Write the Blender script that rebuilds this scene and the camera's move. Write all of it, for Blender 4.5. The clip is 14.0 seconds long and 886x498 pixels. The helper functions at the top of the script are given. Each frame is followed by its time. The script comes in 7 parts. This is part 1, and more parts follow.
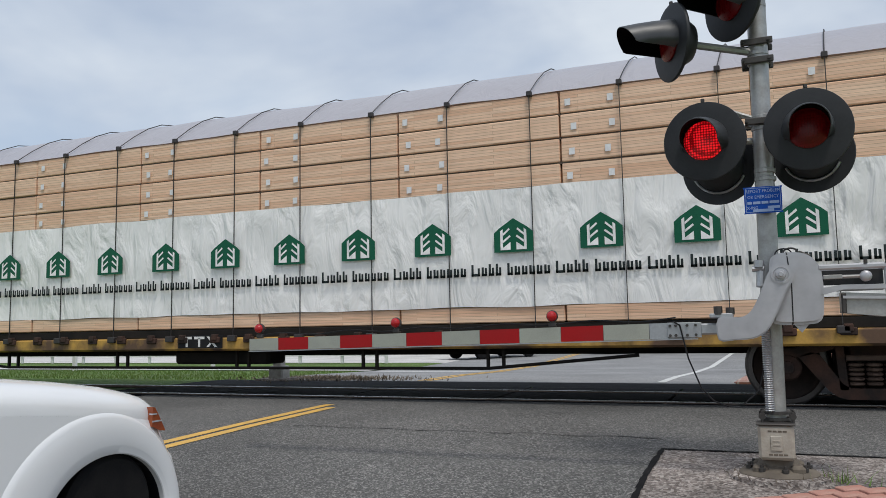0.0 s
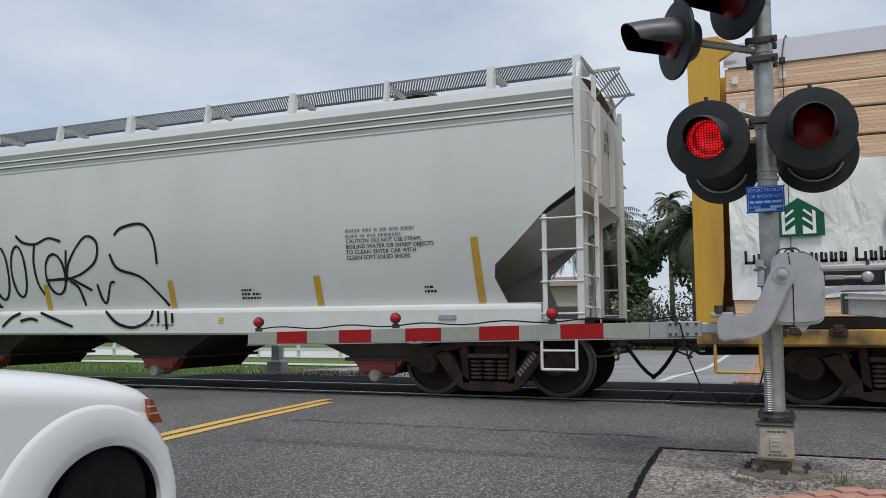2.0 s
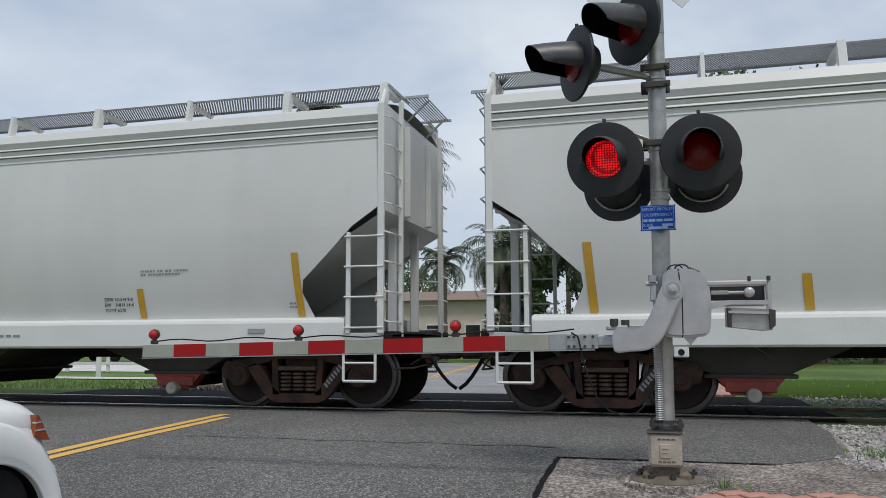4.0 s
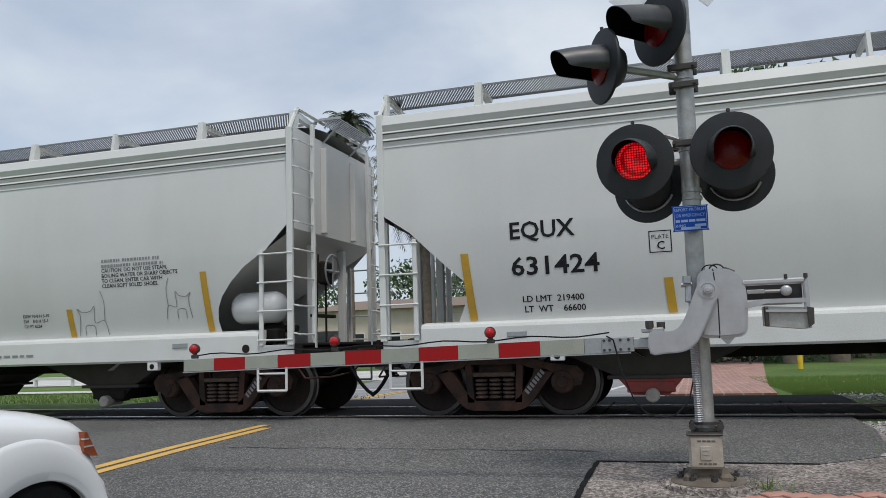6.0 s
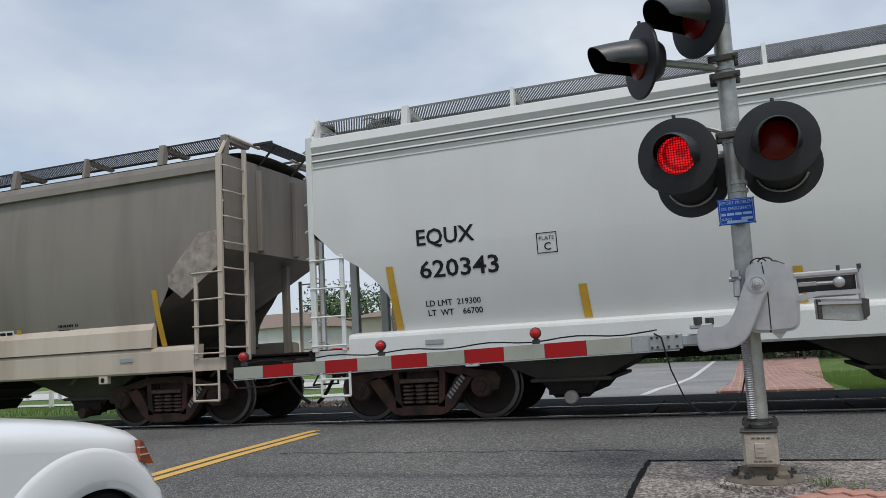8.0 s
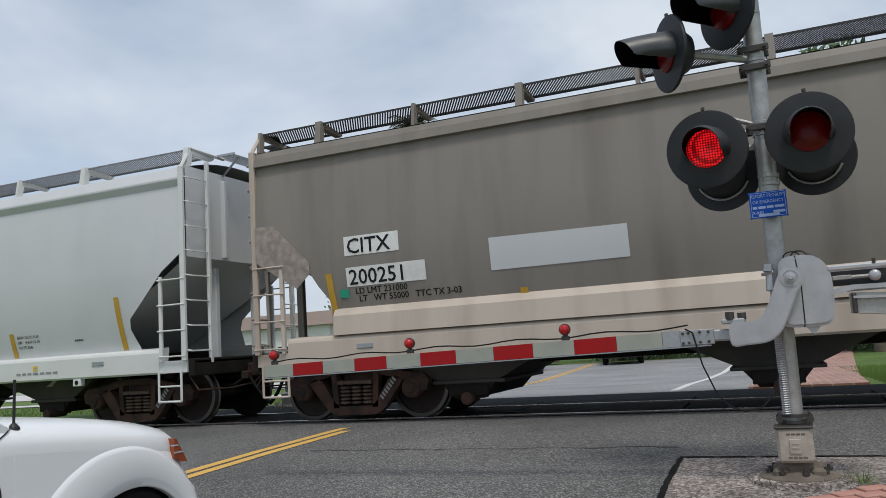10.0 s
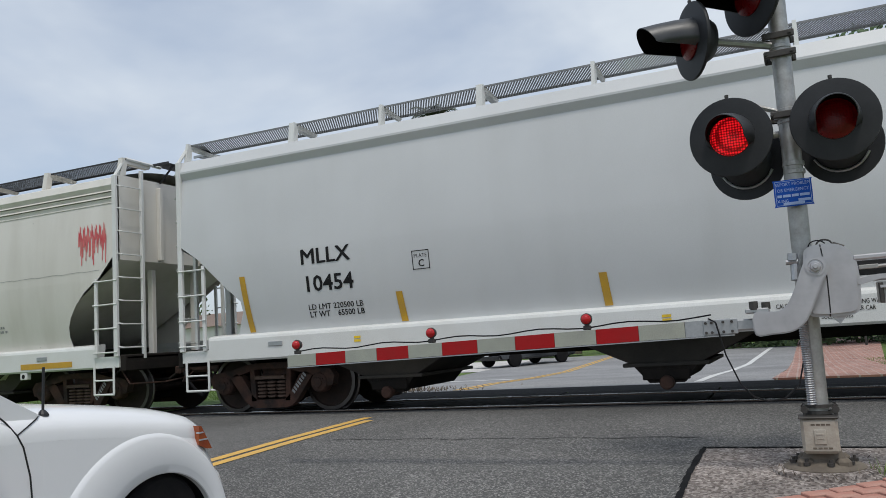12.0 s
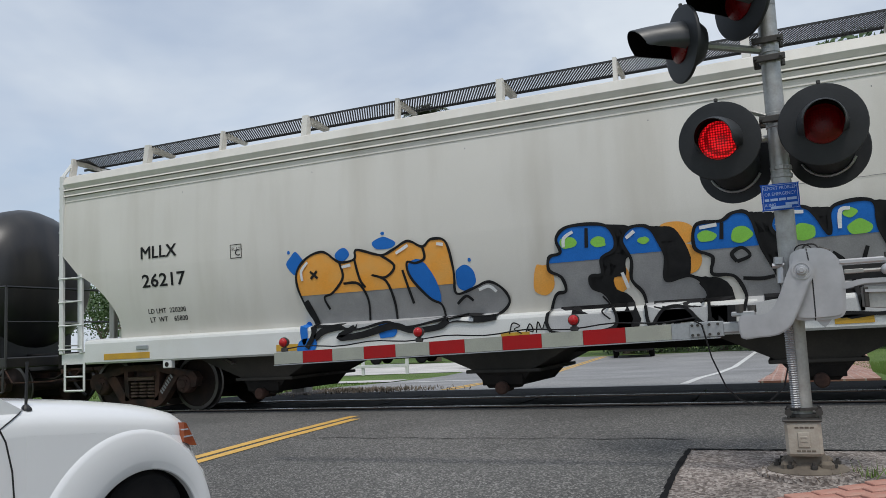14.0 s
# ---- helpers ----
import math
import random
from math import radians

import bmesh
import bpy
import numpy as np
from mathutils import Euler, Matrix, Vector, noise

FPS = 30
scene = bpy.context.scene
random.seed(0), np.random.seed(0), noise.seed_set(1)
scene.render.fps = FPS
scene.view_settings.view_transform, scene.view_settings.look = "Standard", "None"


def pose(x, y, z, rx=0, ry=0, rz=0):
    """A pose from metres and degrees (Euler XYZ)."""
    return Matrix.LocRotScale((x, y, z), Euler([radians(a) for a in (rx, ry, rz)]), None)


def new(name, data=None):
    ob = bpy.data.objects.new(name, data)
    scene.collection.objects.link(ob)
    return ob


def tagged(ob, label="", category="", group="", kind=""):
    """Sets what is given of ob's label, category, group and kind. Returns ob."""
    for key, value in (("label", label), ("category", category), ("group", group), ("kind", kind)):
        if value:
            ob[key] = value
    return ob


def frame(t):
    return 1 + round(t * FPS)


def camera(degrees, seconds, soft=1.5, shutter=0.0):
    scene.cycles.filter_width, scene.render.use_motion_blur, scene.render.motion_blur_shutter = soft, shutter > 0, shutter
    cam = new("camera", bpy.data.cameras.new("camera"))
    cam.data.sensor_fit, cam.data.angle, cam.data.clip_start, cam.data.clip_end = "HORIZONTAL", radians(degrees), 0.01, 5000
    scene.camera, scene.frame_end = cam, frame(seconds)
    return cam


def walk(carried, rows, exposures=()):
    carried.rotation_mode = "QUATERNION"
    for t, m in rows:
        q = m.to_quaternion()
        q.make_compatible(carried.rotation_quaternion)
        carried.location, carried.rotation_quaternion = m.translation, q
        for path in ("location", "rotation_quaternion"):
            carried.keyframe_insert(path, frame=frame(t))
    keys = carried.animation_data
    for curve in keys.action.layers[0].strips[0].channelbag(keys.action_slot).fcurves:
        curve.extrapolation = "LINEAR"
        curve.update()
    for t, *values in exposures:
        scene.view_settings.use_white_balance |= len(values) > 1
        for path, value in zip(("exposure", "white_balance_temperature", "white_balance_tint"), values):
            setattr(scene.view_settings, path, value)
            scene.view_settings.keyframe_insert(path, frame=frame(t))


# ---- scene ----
EXPOSURE = 0.22
cam = camera(59.0, 14.0, soft=0.6, shutter=0.0)
PATH = [
    (0, pose(0.000, 0.000, 1.350, 95.779, 1.045, 22.223)),
    (0.5, pose(-0.010, 0.017, 1.351, 95.691, 0.942, 22.968)),
    (1, pose(-0.010, -0.001, 1.354, 95.765, 0.846, 23.369)),
    (1.5, pose(-0.003, 0.013, 1.343, 95.905, 0.691, 23.316)),
    (2, pose(-0.016, 0.019, 1.343, 95.542, 0.316, 22.110)),
    (4.3, pose(-0.029, -0.046, 1.333, 96.563, 0.304, 14.661)),
    (4.5, pose(-0.012, -0.056, 1.344, 96.618, 0.338, 14.931)),
    (5, pose(-0.026, -0.047, 1.342, 96.762, 0.699, 15.311)),
    (5.5, pose(-0.010, -0.047, 1.349, 96.826, 1.239, 16.590)),
    (6, pose(-0.016, -0.065, 1.356, 96.869, 1.853, 17.457)),
    (6.5, pose(0.006, -0.061, 1.352, 96.896, 2.275, 18.629)),
    (7, pose(0.000, -0.059, 1.347, 97.101, 2.617, 19.396)),
    (7.5, pose(-0.000, -0.059, 1.352, 97.185, 3.034, 20.168)),
    (8, pose(-0.011, -0.066, 1.350, 97.239, 3.265, 20.799)),
    (10.5, pose(-0.021, -0.066, 1.355, 97.075, 3.710, 23.133)),
    (11, pose(-0.009, -0.080, 1.344, 96.994, 3.653, 23.460)),
    (11.5, pose(0.008, -0.076, 1.340, 96.797, 3.498, 24.075)),
    (12, pose(-0.011, -0.069, 1.340, 96.604, 3.618, 24.456)),
    (12.5, pose(-0.015, -0.070, 1.340, 96.429, 3.747, 24.838)),
    (13, pose(0.010, -0.058, 1.339, 96.330, 3.868, 25.030)),
    (13.5, pose(0.002, -0.055, 1.342, 96.288, 3.751, 24.606)),
    (14, pose(-0.005, -0.065, 1.337, 96.521, 2.946, 23.602)),
]
walk(cam, PATH, exposures=[(0.0, EXPOSURE), (14.0, EXPOSURE)])

# ---- world and sun ----
SUN_EL, SUN_AZ = radians(64), radians(142)
world = bpy.data.worlds.new("sky")
scene.world = world
world.use_nodes = True
wn, wl = world.node_tree.nodes, world.node_tree.links
wn.clear()
w_out = wn.new("ShaderNodeOutputWorld")
w_bg = wn.new("ShaderNodeBackground")
w_sky = wn.new("ShaderNodeTexSky")
w_sky.sky_type, w_sky.sun_disc = "NISHITA", False
w_sky.sun_elevation, w_sky.sun_rotation = SUN_EL, SUN_AZ
w_sky.air_density, w_sky.dust_density = 1.0, 2.0
w_bg.inputs["Strength"].default_value = 0.125
w_tc = wn.new("ShaderNodeTexCoord")
w_map = wn.new("ShaderNodeMapping")
w_map.inputs["Scale"].default_value = (1.0, 1.0, 2.4)
w_no = wn.new("ShaderNodeTexNoise")
w_no.inputs["Scale"].default_value, w_no.inputs["Detail"].default_value = 1.5, 5.0
w_no.inputs["Roughness"].default_value, w_no.inputs["Distortion"].default_value = 0.55, 0.4
w_ramp = wn.new("ShaderNodeValToRGB")
w_ramp.color_ramp.elements[0].position, w_ramp.color_ramp.elements[1].position = 0.36, 0.62
w_ramp.color_ramp.elements[0].color = (0.36, 0.36, 0.36, 1)
w_ramp.color_ramp.elements[1].color = (1, 1, 1, 1)
w_cl = wn.new("ShaderNodeTexNoise")
w_cl.inputs["Scale"].default_value, w_cl.inputs["Detail"].default_value = 3.5, 5.0
w_cr = wn.new("ShaderNodeValToRGB")
w_cr.color_ramp.elements[0].position, w_cr.color_ramp.elements[1].position = 0.3, 0.75
w_cr.color_ramp.elements[0].color = (3.55, 4.05, 4.85, 1)
w_cr.color_ramp.elements[1].color = (5.05, 5.5, 6.0, 1)
w_mix = wn.new("ShaderNodeMix")
w_mix.data_type = "RGBA"
wl.new(w_tc.outputs["Generated"], w_map.inputs["Vector"])
wl.new(w_map.outputs["Vector"], w_no.inputs["Vector"])
wl.new(w_map.outputs["Vector"], w_cl.inputs["Vector"])
wl.new(w_no.outputs["Fac"], w_ramp.inputs["Fac"])
wl.new(w_cl.outputs["Fac"], w_cr.inputs["Fac"])
wl.new(w_ramp.outputs["Color"], w_mix.inputs["Factor"])
wl.new(w_sky.outputs["Color"], w_mix.inputs["A"])
wl.new(w_cr.outputs["Color"], w_mix.inputs["B"])
wl.new(w_mix.outputs["Result"], w_bg.inputs["Color"])
wl.new(w_bg.outputs["Background"], w_out.inputs["Surface"])
sun = new("sun", bpy.data.lights.new("sun", "SUN"))
sun.data.energy, sun.data.angle, sun.data.color = 1.5, radians(12), (1.0, 0.96, 0.9)
sun_way = Vector((math.sin(SUN_AZ) * math.cos(SUN_EL), math.cos(SUN_AZ) * math.cos(SUN_EL), math.sin(SUN_EL)))
sun.matrix_world = Matrix.Translation((0, 0, 60)) @ sun_way.to_track_quat("Z", "Y").to_matrix().to_4x4()


# ---- materials ----
def material(name, color, rough=0.6, metal=0.0, second=None, scale=6.0, amount=0.5, grain=60.0, bump=0.15,
             stretch=(1, 1, 1), emit=0.0, coat=0.0, depth=0.004, ramp=(0.35, 0.7), gloss=0.5, speck=0.18):
    """Base colour that drifts to a second one in blotches, fine grain in colour and relief, uneven gloss."""
    m = bpy.data.materials.new(name)
    m.use_nodes = True
    n, l = m.node_tree.nodes, m.node_tree.links
    b = n["Principled BSDF"]
    second = second or tuple(c * 0.72 for c in color)
    tc, mp = n.new("ShaderNodeTexCoord"), n.new("ShaderNodeMapping")
    mp.inputs["Scale"].default_value = stretch
    l.new(tc.outputs["Object"], mp.inputs["Vector"])
    big, fine = n.new("ShaderNodeTexNoise"), n.new("ShaderNodeTexNoise")
    big.inputs["Scale"].default_value, big.inputs["Detail"].default_value = scale, 6
    fine.inputs["Scale"].default_value, fine.inputs["Detail"].default_value = grain, 3
    l.new(mp.outputs["Vector"], big.inputs["Vector"])
    l.new(mp.outputs["Vector"], fine.inputs["Vector"])
    r = n.new("ShaderNodeMapRange")
    r.inputs["From Min"].default_value, r.inputs["From Max"].default_value = ramp
    r.inputs["To Max"].default_value = amount
    l.new(big.outputs["Fac"], r.inputs["Value"])
    mix = n.new("ShaderNodeMix")
    mix.data_type = "RGBA"
    mix.inputs["A"].default_value, mix.inputs["B"].default_value = (*color, 1), (*second, 1)
    l.new(r.outputs["Result"], mix.inputs["Factor"])
    g = n.new("ShaderNodeMapRange")
    g.inputs["To Min"].default_value, g.inputs["To Max"].default_value = 1 - speck, 1 + speck
    l.new(fine.outputs["Fac"], g.inputs["Value"])
    sc = n.new("ShaderNodeVectorMath")
    sc.operation = "SCALE"
    l.new(mix.outputs["Result"], sc.inputs[0])
    l.new(g.outputs["Result"], sc.inputs["Scale"])
    l.new(sc.outputs["Vector"], b.inputs["Base Color"])
    rr = n.new("ShaderNodeMapRange")
    rr.inputs["To Min"].default_value, rr.inputs["To Max"].default_value = max(0.02, rough - 0.12), min(1, rough + 0.12)
    l.new(big.outputs["Fac"], rr.inputs["Value"])
    l.new(rr.outputs["Result"], b.inputs["Roughness"])
    b.inputs["Metallic"].default_value = metal
    b.inputs["Specular IOR Level"].default_value = gloss
    b.inputs["Coat Weight"].default_value = coat
    b.inputs["Coat Roughness"].default_value = 0.08
    if bump:
        bp = n.new("ShaderNodeBump")
        bp.inputs["Strength"].default_value, bp.inputs["Distance"].default_value = bump, depth
        l.new(fine.outputs["Fac"], bp.inputs["Height"])
        l.new(bp.outputs["Normal"], b.inputs["Normal"])
    if emit:
        b.inputs["Emission Color"].default_value = (*color, 1)
        b.inputs["Emission Strength"].default_value = emit
    return m


def streaked(name, color, dirt, amount, rough=0.45):
    """Painted car side: vertical run-down streaks, faint panel blotches and grime."""
    m = material(name, color, rough, 0, tuple(c * 0.9 for c in color), 0.6, 0.8, 90, 0.04, speck=0.06)
    n, l = m.node_tree.nodes, m.node_tree.links
    b = n["Principled BSDF"]
    old = b.inputs["Base Color"].links[0].from_socket
    tc, mp = n.new("ShaderNodeTexCoord"), n.new("ShaderNodeMapping")
    mp.inputs["Scale"].default_value = (1.3, 1.3, 0.16)
    no = n.new("ShaderNodeTexNoise")
    no.inputs["Scale"].default_value, no.inputs["Detail"].default_value = 1.5, 7
    r = n.new("ShaderNodeMapRange")
    r.inputs["From Min"].default_value, r.inputs["From Max"].default_value, r.inputs["To Max"].default_value = 0.45, 0.8, amount
    mix = n.new("ShaderNodeMix")
    mix.data_type = "RGBA"
    mix.inputs["B"].default_value = (*dirt, 1)
    l.new(tc.outputs["Object"], mp.inputs["Vector"])
    l.new(mp.outputs["Vector"], no.inputs["Vector"])
    l.new(no.outputs["Fac"], r.inputs["Value"])
    l.new(r.outputs["Result"], mix.inputs["Factor"])
    l.new(old, mix.inputs["A"])
    l.new(mix.outputs["Result"], b.inputs["Base Color"])
    return m


def coarse(name, colors, scale, rough=0.9, bump=0.6, depth=0.01, blotch=0.35, blotch_scale=0.5):
    """Stony ground: cells of several tones under slow stains."""
    m = bpy.data.materials.new(name)
    m.use_nodes = True
    n, l = m.node_tree.nodes, m.node_tree.links
    b = n["Principled BSDF"]
    tc = n.new("ShaderNodeTexCoord")
    v = n.new("ShaderNodeTexVoronoi")
    v.inputs["Scale"].default_value = scale
    l.new(tc.outputs["Object"], v.inputs["Vector"])
    sep = n.new("ShaderNodeSeparateColor")
    l.new(v.outputs["Color"], sep.inputs["Color"])
    cr = n.new("ShaderNodeValToRGB")
    cr.color_ramp.elements[0].color, cr.color_ramp.elements[1].color = (*colors[0], 1), (*colors[-1], 1)
    for k, c in enumerate(colors[1:-1]):
        cr.color_ramp.elements.new((k + 1) / (len(colors) - 1)).color = (*c, 1)
    l.new(sep.outputs["Red"], cr.inputs["Fac"])
    no = n.new("ShaderNodeTexNoise")
    no.inputs["Scale"].default_value, no.inputs["Detail"].default_value = blotch_scale, 8
    l.new(tc.outputs["Object"], no.inputs["Vector"])
    r = n.new("ShaderNodeMapRange")
    r.inputs["From Min"].default_value, r.inputs["From Max"].default_value = 0.3, 0.7
    r.inputs["To Min"].default_value, r.inputs["To Max"].default_value = 1 - blotch, 1 + blotch * 0.5
    l.new(no.outputs["Fac"], r.inputs["Value"])
    sc = n.new("ShaderNodeVectorMath")
    sc.operation = "SCALE"
    l.new(cr.outputs["Color"], sc.inputs[0])
    l.new(r.outputs["Result"], sc.inputs["Scale"])
    l.new(sc.outputs["Vector"], b.inputs["Base Color"])
    b.inputs["Roughness"].default_value = rough
    bp = n.new("ShaderNodeBump")
    bp.inputs["Strength"].default_value, bp.inputs["Distance"].default_value = bump, depth
    l.new(v.outputs["Distance"], bp.inputs["Height"])
    l.new(bp.outputs["Normal"], b.inputs["Normal"])
    return m


ASPHALT = coarse("asphalt", [(0.05, 0.05, 0.047), (0.088, 0.087, 0.083), (0.12, 0.118, 0.112), (0.30, 0.29, 0.275)], 84, 0.85, 0.7, 0.007, 0.32, 0.45)
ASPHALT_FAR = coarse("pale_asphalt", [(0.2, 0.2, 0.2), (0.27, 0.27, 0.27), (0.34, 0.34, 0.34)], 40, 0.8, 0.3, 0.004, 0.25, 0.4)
TAR = material("tar", (0.010, 0.010, 0.011), 0.85, 0, None, 8, 0.5, 50, 0.3, gloss=0.15)
SEAM_TAR = material("worn_tar_seam", (0.055, 0.055, 0.054), 0.9, 0, (0.08, 0.079, 0.077), 6, 0.8, 60, 0.4, gloss=0.2)
RUBBER = material("rubber", (0.005, 0.005, 0.006), 0.9, 0, (0.012, 0.011, 0.011), 3, 0.6, 40, 0.3, gloss=0.15)
CONCRETE = coarse("gravelly_concrete", [(0.12, 0.097, 0.085), (0.2, 0.168, 0.15), (0.42, 0.375, 0.34), (0.07, 0.056, 0.049)], 50, 0.9, 0.8, 0.012, 0.55, 1.6)
PALE_CONCRETE = coarse("pale_concrete", [(0.5, 0.49, 0.46), (0.58, 0.56, 0.53), (0.64, 0.62, 0.6)], 30, 0.85, 0.2, 0.004, 0.2, 0.6)
GRAVEL = coarse("gravel", [(0.2, 0.19, 0.18), (0.42, 0.4, 0.38), (0.55, 0.53, 0.5), (0.3, 0.27, 0.24)], 28, 0.95, 1.0, 0.03, 0.3, 1.2)
GRASS_GROUND = coarse("lawn", [(0.065, 0.13, 0.022), (0.1, 0.19, 0.032), (0.13, 0.23, 0.045), (0.2, 0.22, 0.08)], 30, 0.95, 0.9, 0.04, 0.4, 0.25)
GRASS = material("grass_blades", (0.09, 0.19, 0.028), 0.7, 0, (0.18, 0.21, 0.06), 3, 0.7, 20, 0)
BRICK = material("brick_paver", (0.41, 0.18, 0.135), 0.85, 0, (0.48, 0.3, 0.24), 5, 0.9, 60, 0.4)


def paving_material():
    """Small red pavers with pale joints, each its own tone."""
    m = bpy.data.materials.new("brick_paving")
    m.use_nodes = True
    n, l = m.node_tree.nodes, m.node_tree.links
    b = n["Principled BSDF"]
    tc, br, no = n.new("ShaderNodeTexCoord"), n.new("ShaderNodeTexBrick"), n.new("ShaderNodeTexNoise")
    br.inputs["Scale"].default_value, br.inputs["Brick Width"].default_value, br.inputs["Row Height"].default_value = 1.0, 0.32, 0.16
    br.inputs["Mortar Size"].default_value = 0.018
    br.inputs["Color1"].default_value, br.inputs["Color2"].default_value, br.inputs["Mortar"].default_value = (0.3, 0.13, 0.1, 1), (0.42, 0.22, 0.17, 1), (0.45, 0.38, 0.33, 1)
    no.inputs["Scale"].default_value, no.inputs["Detail"].default_value = 1.3, 6
    sc, r = n.new("ShaderNodeVectorMath"), n.new("ShaderNodeMapRange")
    sc.operation = "SCALE"
    r.inputs["From Min"].default_value, r.inputs["From Max"].default_value, r.inputs["To Min"].default_value, r.inputs["To Max"].default_value = 0.3, 0.7, 0.75, 1.2
    l.new(tc.outputs["Object"], br.inputs["Vector"])
    l.new(tc.outputs["Object"], no.inputs["Vector"])
    l.new(no.outputs["Fac"], r.inputs["Value"])
    l.new(br.outputs["Color"], sc.inputs[0])
    l.new(r.outputs["Result"], sc.inputs["Scale"])
    l.new(sc.outputs["Vector"], b.inputs["Base Color"])
    b.inputs["Roughness"].default_value = 0.9
    bp = n.new("ShaderNodeBump")
    bp.inputs["Strength"].default_value, bp.inputs["Distance"].default_value, bp.invert = 0.6, 0.006, True
    l.new(br.outputs["Fac"], bp.inputs["Height"])
    l.new(bp.outputs["Normal"], b.inputs["Normal"])
    return m


BRICK_FAR = paving_material()
YELLOW_LINE = material("yellow_road_paint", (0.74, 0.43, 0.085), 0.7, 0, (0.4, 0.29, 0.13), 7, 0.65, 80, 0.3)
WHITE_LINE = material("white_road_paint", (0.72, 0.72, 0.7), 0.7, 0, (0.4, 0.4, 0.4), 5, 0.5, 80, 0.3)
RAIL = material("rail_steel", (0.16, 0.12, 0.1), 0.45, 0.8, (0.09, 0.06, 0.045), 6, 0.8, 40, 0.2)
RAIL_HEAD = material("worn_rail_head", (0.5, 0.5, 0.5), 0.25, 1.0, None, 6, 0.3, 40, 0.05)
TIE = material("timber_tie", (0.11, 0.08, 0.06), 0.9, 0, None, 5, 0.7, 30, 0.5)

WHITE_CAR = streaked("pale_grey_car_paint", (0.65, 0.65, 0.632), (0.46, 0.45, 0.42), 0.2)
LIGHT_CAR = streaked("light_grey_car_paint", (0.615, 0.625, 0.627), (0.46, 0.46, 0.44), 0.2)
CREAM_CAR = streaked("cream_car_paint", (0.70, 0.675, 0.62), (0.42, 0.38, 0.31), 0.45)
BROWN_CAR = streaked("grimy_taupe_car_paint", (0.245, 0.218, 0.188), (0.13, 0.108, 0.09), 0.7, 0.6)
TAN_SILL = streaked("tan_car_paint", (0.56, 0.48, 0.40), (0.3, 0.22, 0.16), 0.7, 0.6)
SILL_WHITE = material("white_sill_paint", (0.69, 0.70, 0.68), 0.4, 0, (0.55, 0.53, 0.48), 2, 0.35, 70, 0.05)
UNDER = material("grimy_underframe", (0.014, 0.013, 0.012), 0.85, 0, (0.032, 0.026, 0.022), 3, 0.7, 30, 0.4, gloss=0.15)
BOGIE = material("rusty_bogie_steel", (0.036, 0.028, 0.025), 0.85, 0.1, (0.115, 0.06, 0.044), 5, 0.7, 40, 0.5, gloss=0.15)
WHEEL = material("wheel_steel", (0.035, 0.028, 0.026), 0.7, 0.4, (0.07, 0.045, 0.036), 6, 0.6, 40, 0.3, gloss=0.15)
TREAD = material("bright_wheel_rim", (0.13, 0.12, 0.115), 0.4, 0.8, None, 8, 0.5, 40, 0.1)
SPRING = material("spring_steel", (0.13, 0.085, 0.065), 0.7, 0.3, (0.06, 0.04, 0.03), 6, 0.7, 40, 0.2)
GALV = material("galvanised_steel", (0.42, 0.43, 0.44), 0.45, 0.7, (0.36, 0.37, 0.38), 7, 0.7, 50, 0.1)
WALK_GREY = material("shaded_grating", (0.2, 0.205, 0.21), 0.6, 0.3, (0.28, 0.285, 0.29), 6, 0.6, 40, 0.1)
GRATE_DARK = material("dark_grating", (0.05, 0.05, 0.053), 0.6, 0.5, None, 6, 0.5, 40, 0.1)
RED_GATE = material("red_outlet_paint", (0.36, 0.05, 0.04), 0.7, 0, (0.12, 0.05, 0.04), 5, 0.8, 40, 0.3)
CAP = material("pale_pipe_cap", (0.4, 0.37, 0.33), 0.6, 0, (0.2, 0.15, 0.12), 8, 0.6, 40, 0.2)
STRIPE = material("amber_reflective_tape", (0.56, 0.32, 0.02), 0.5, 0, (0.4, 0.24, 0.05), 6, 0.6, 90, 0.1)
INK = material("black_stencil_ink", (0.012, 0.012, 0.013), 0.6, 0, (0.03, 0.03, 0.03), 6, 0.5, 60, 0, gloss=0.15)
FAINT_INK = material("faded_stencil_ink", (0.22, 0.22, 0.22), 0.6, 0, (0.35, 0.35, 0.35), 8, 0.6, 60, 0)
WHITE_INK = material("white_stencil_ink", (0.78, 0.77, 0.74), 0.6, 0, None, 6, 0.4, 60, 0)
RED_INK = material("red_spray_paint", (0.55, 0.05, 0.06), 0.5, 0, (0.65, 0.25, 0.22), 8, 0.7, 60, 0)
BLUE_INK = material("blue_spray_paint", (0.02, 0.16, 0.55), 0.4, 0, None, 4, 0.3, 60, 0, gloss=0.15)
GREEN_INK = material("lime_spray_paint", (0.25, 0.6, 0.08), 0.4, 0, None, 4, 0.3, 60, 0)
ORANGE_INK = material("orange_spray_paint", (0.85, 0.36, 0.05), 0.4, 0, (0.75, 0.45, 0.15), 4, 0.4, 60, 0)
SILVER_INK = material("silver_spray_paint", (0.27, 0.27, 0.275), 0.4, 0.2, (0.36, 0.36, 0.36), 4, 0.6, 60, 0, gloss=0.15)
THIN_SILVER = material("thin_silver_spray", (0.44, 0.44, 0.44), 0.45, 0.1, (0.55, 0.55, 0.54), 3, 0.7, 60, 0)
FAINT_PATCH = material("buffed_grey_patch", (0.40, 0.39, 0.36), 0.5, 0, (0.5, 0.48, 0.43), 3, 0.9, 60, 0)
PALE_INK = material("pale_spray_paint", (0.75, 0.76, 0.76), 0.4, 0, None, 4, 0.3, 60, 0)
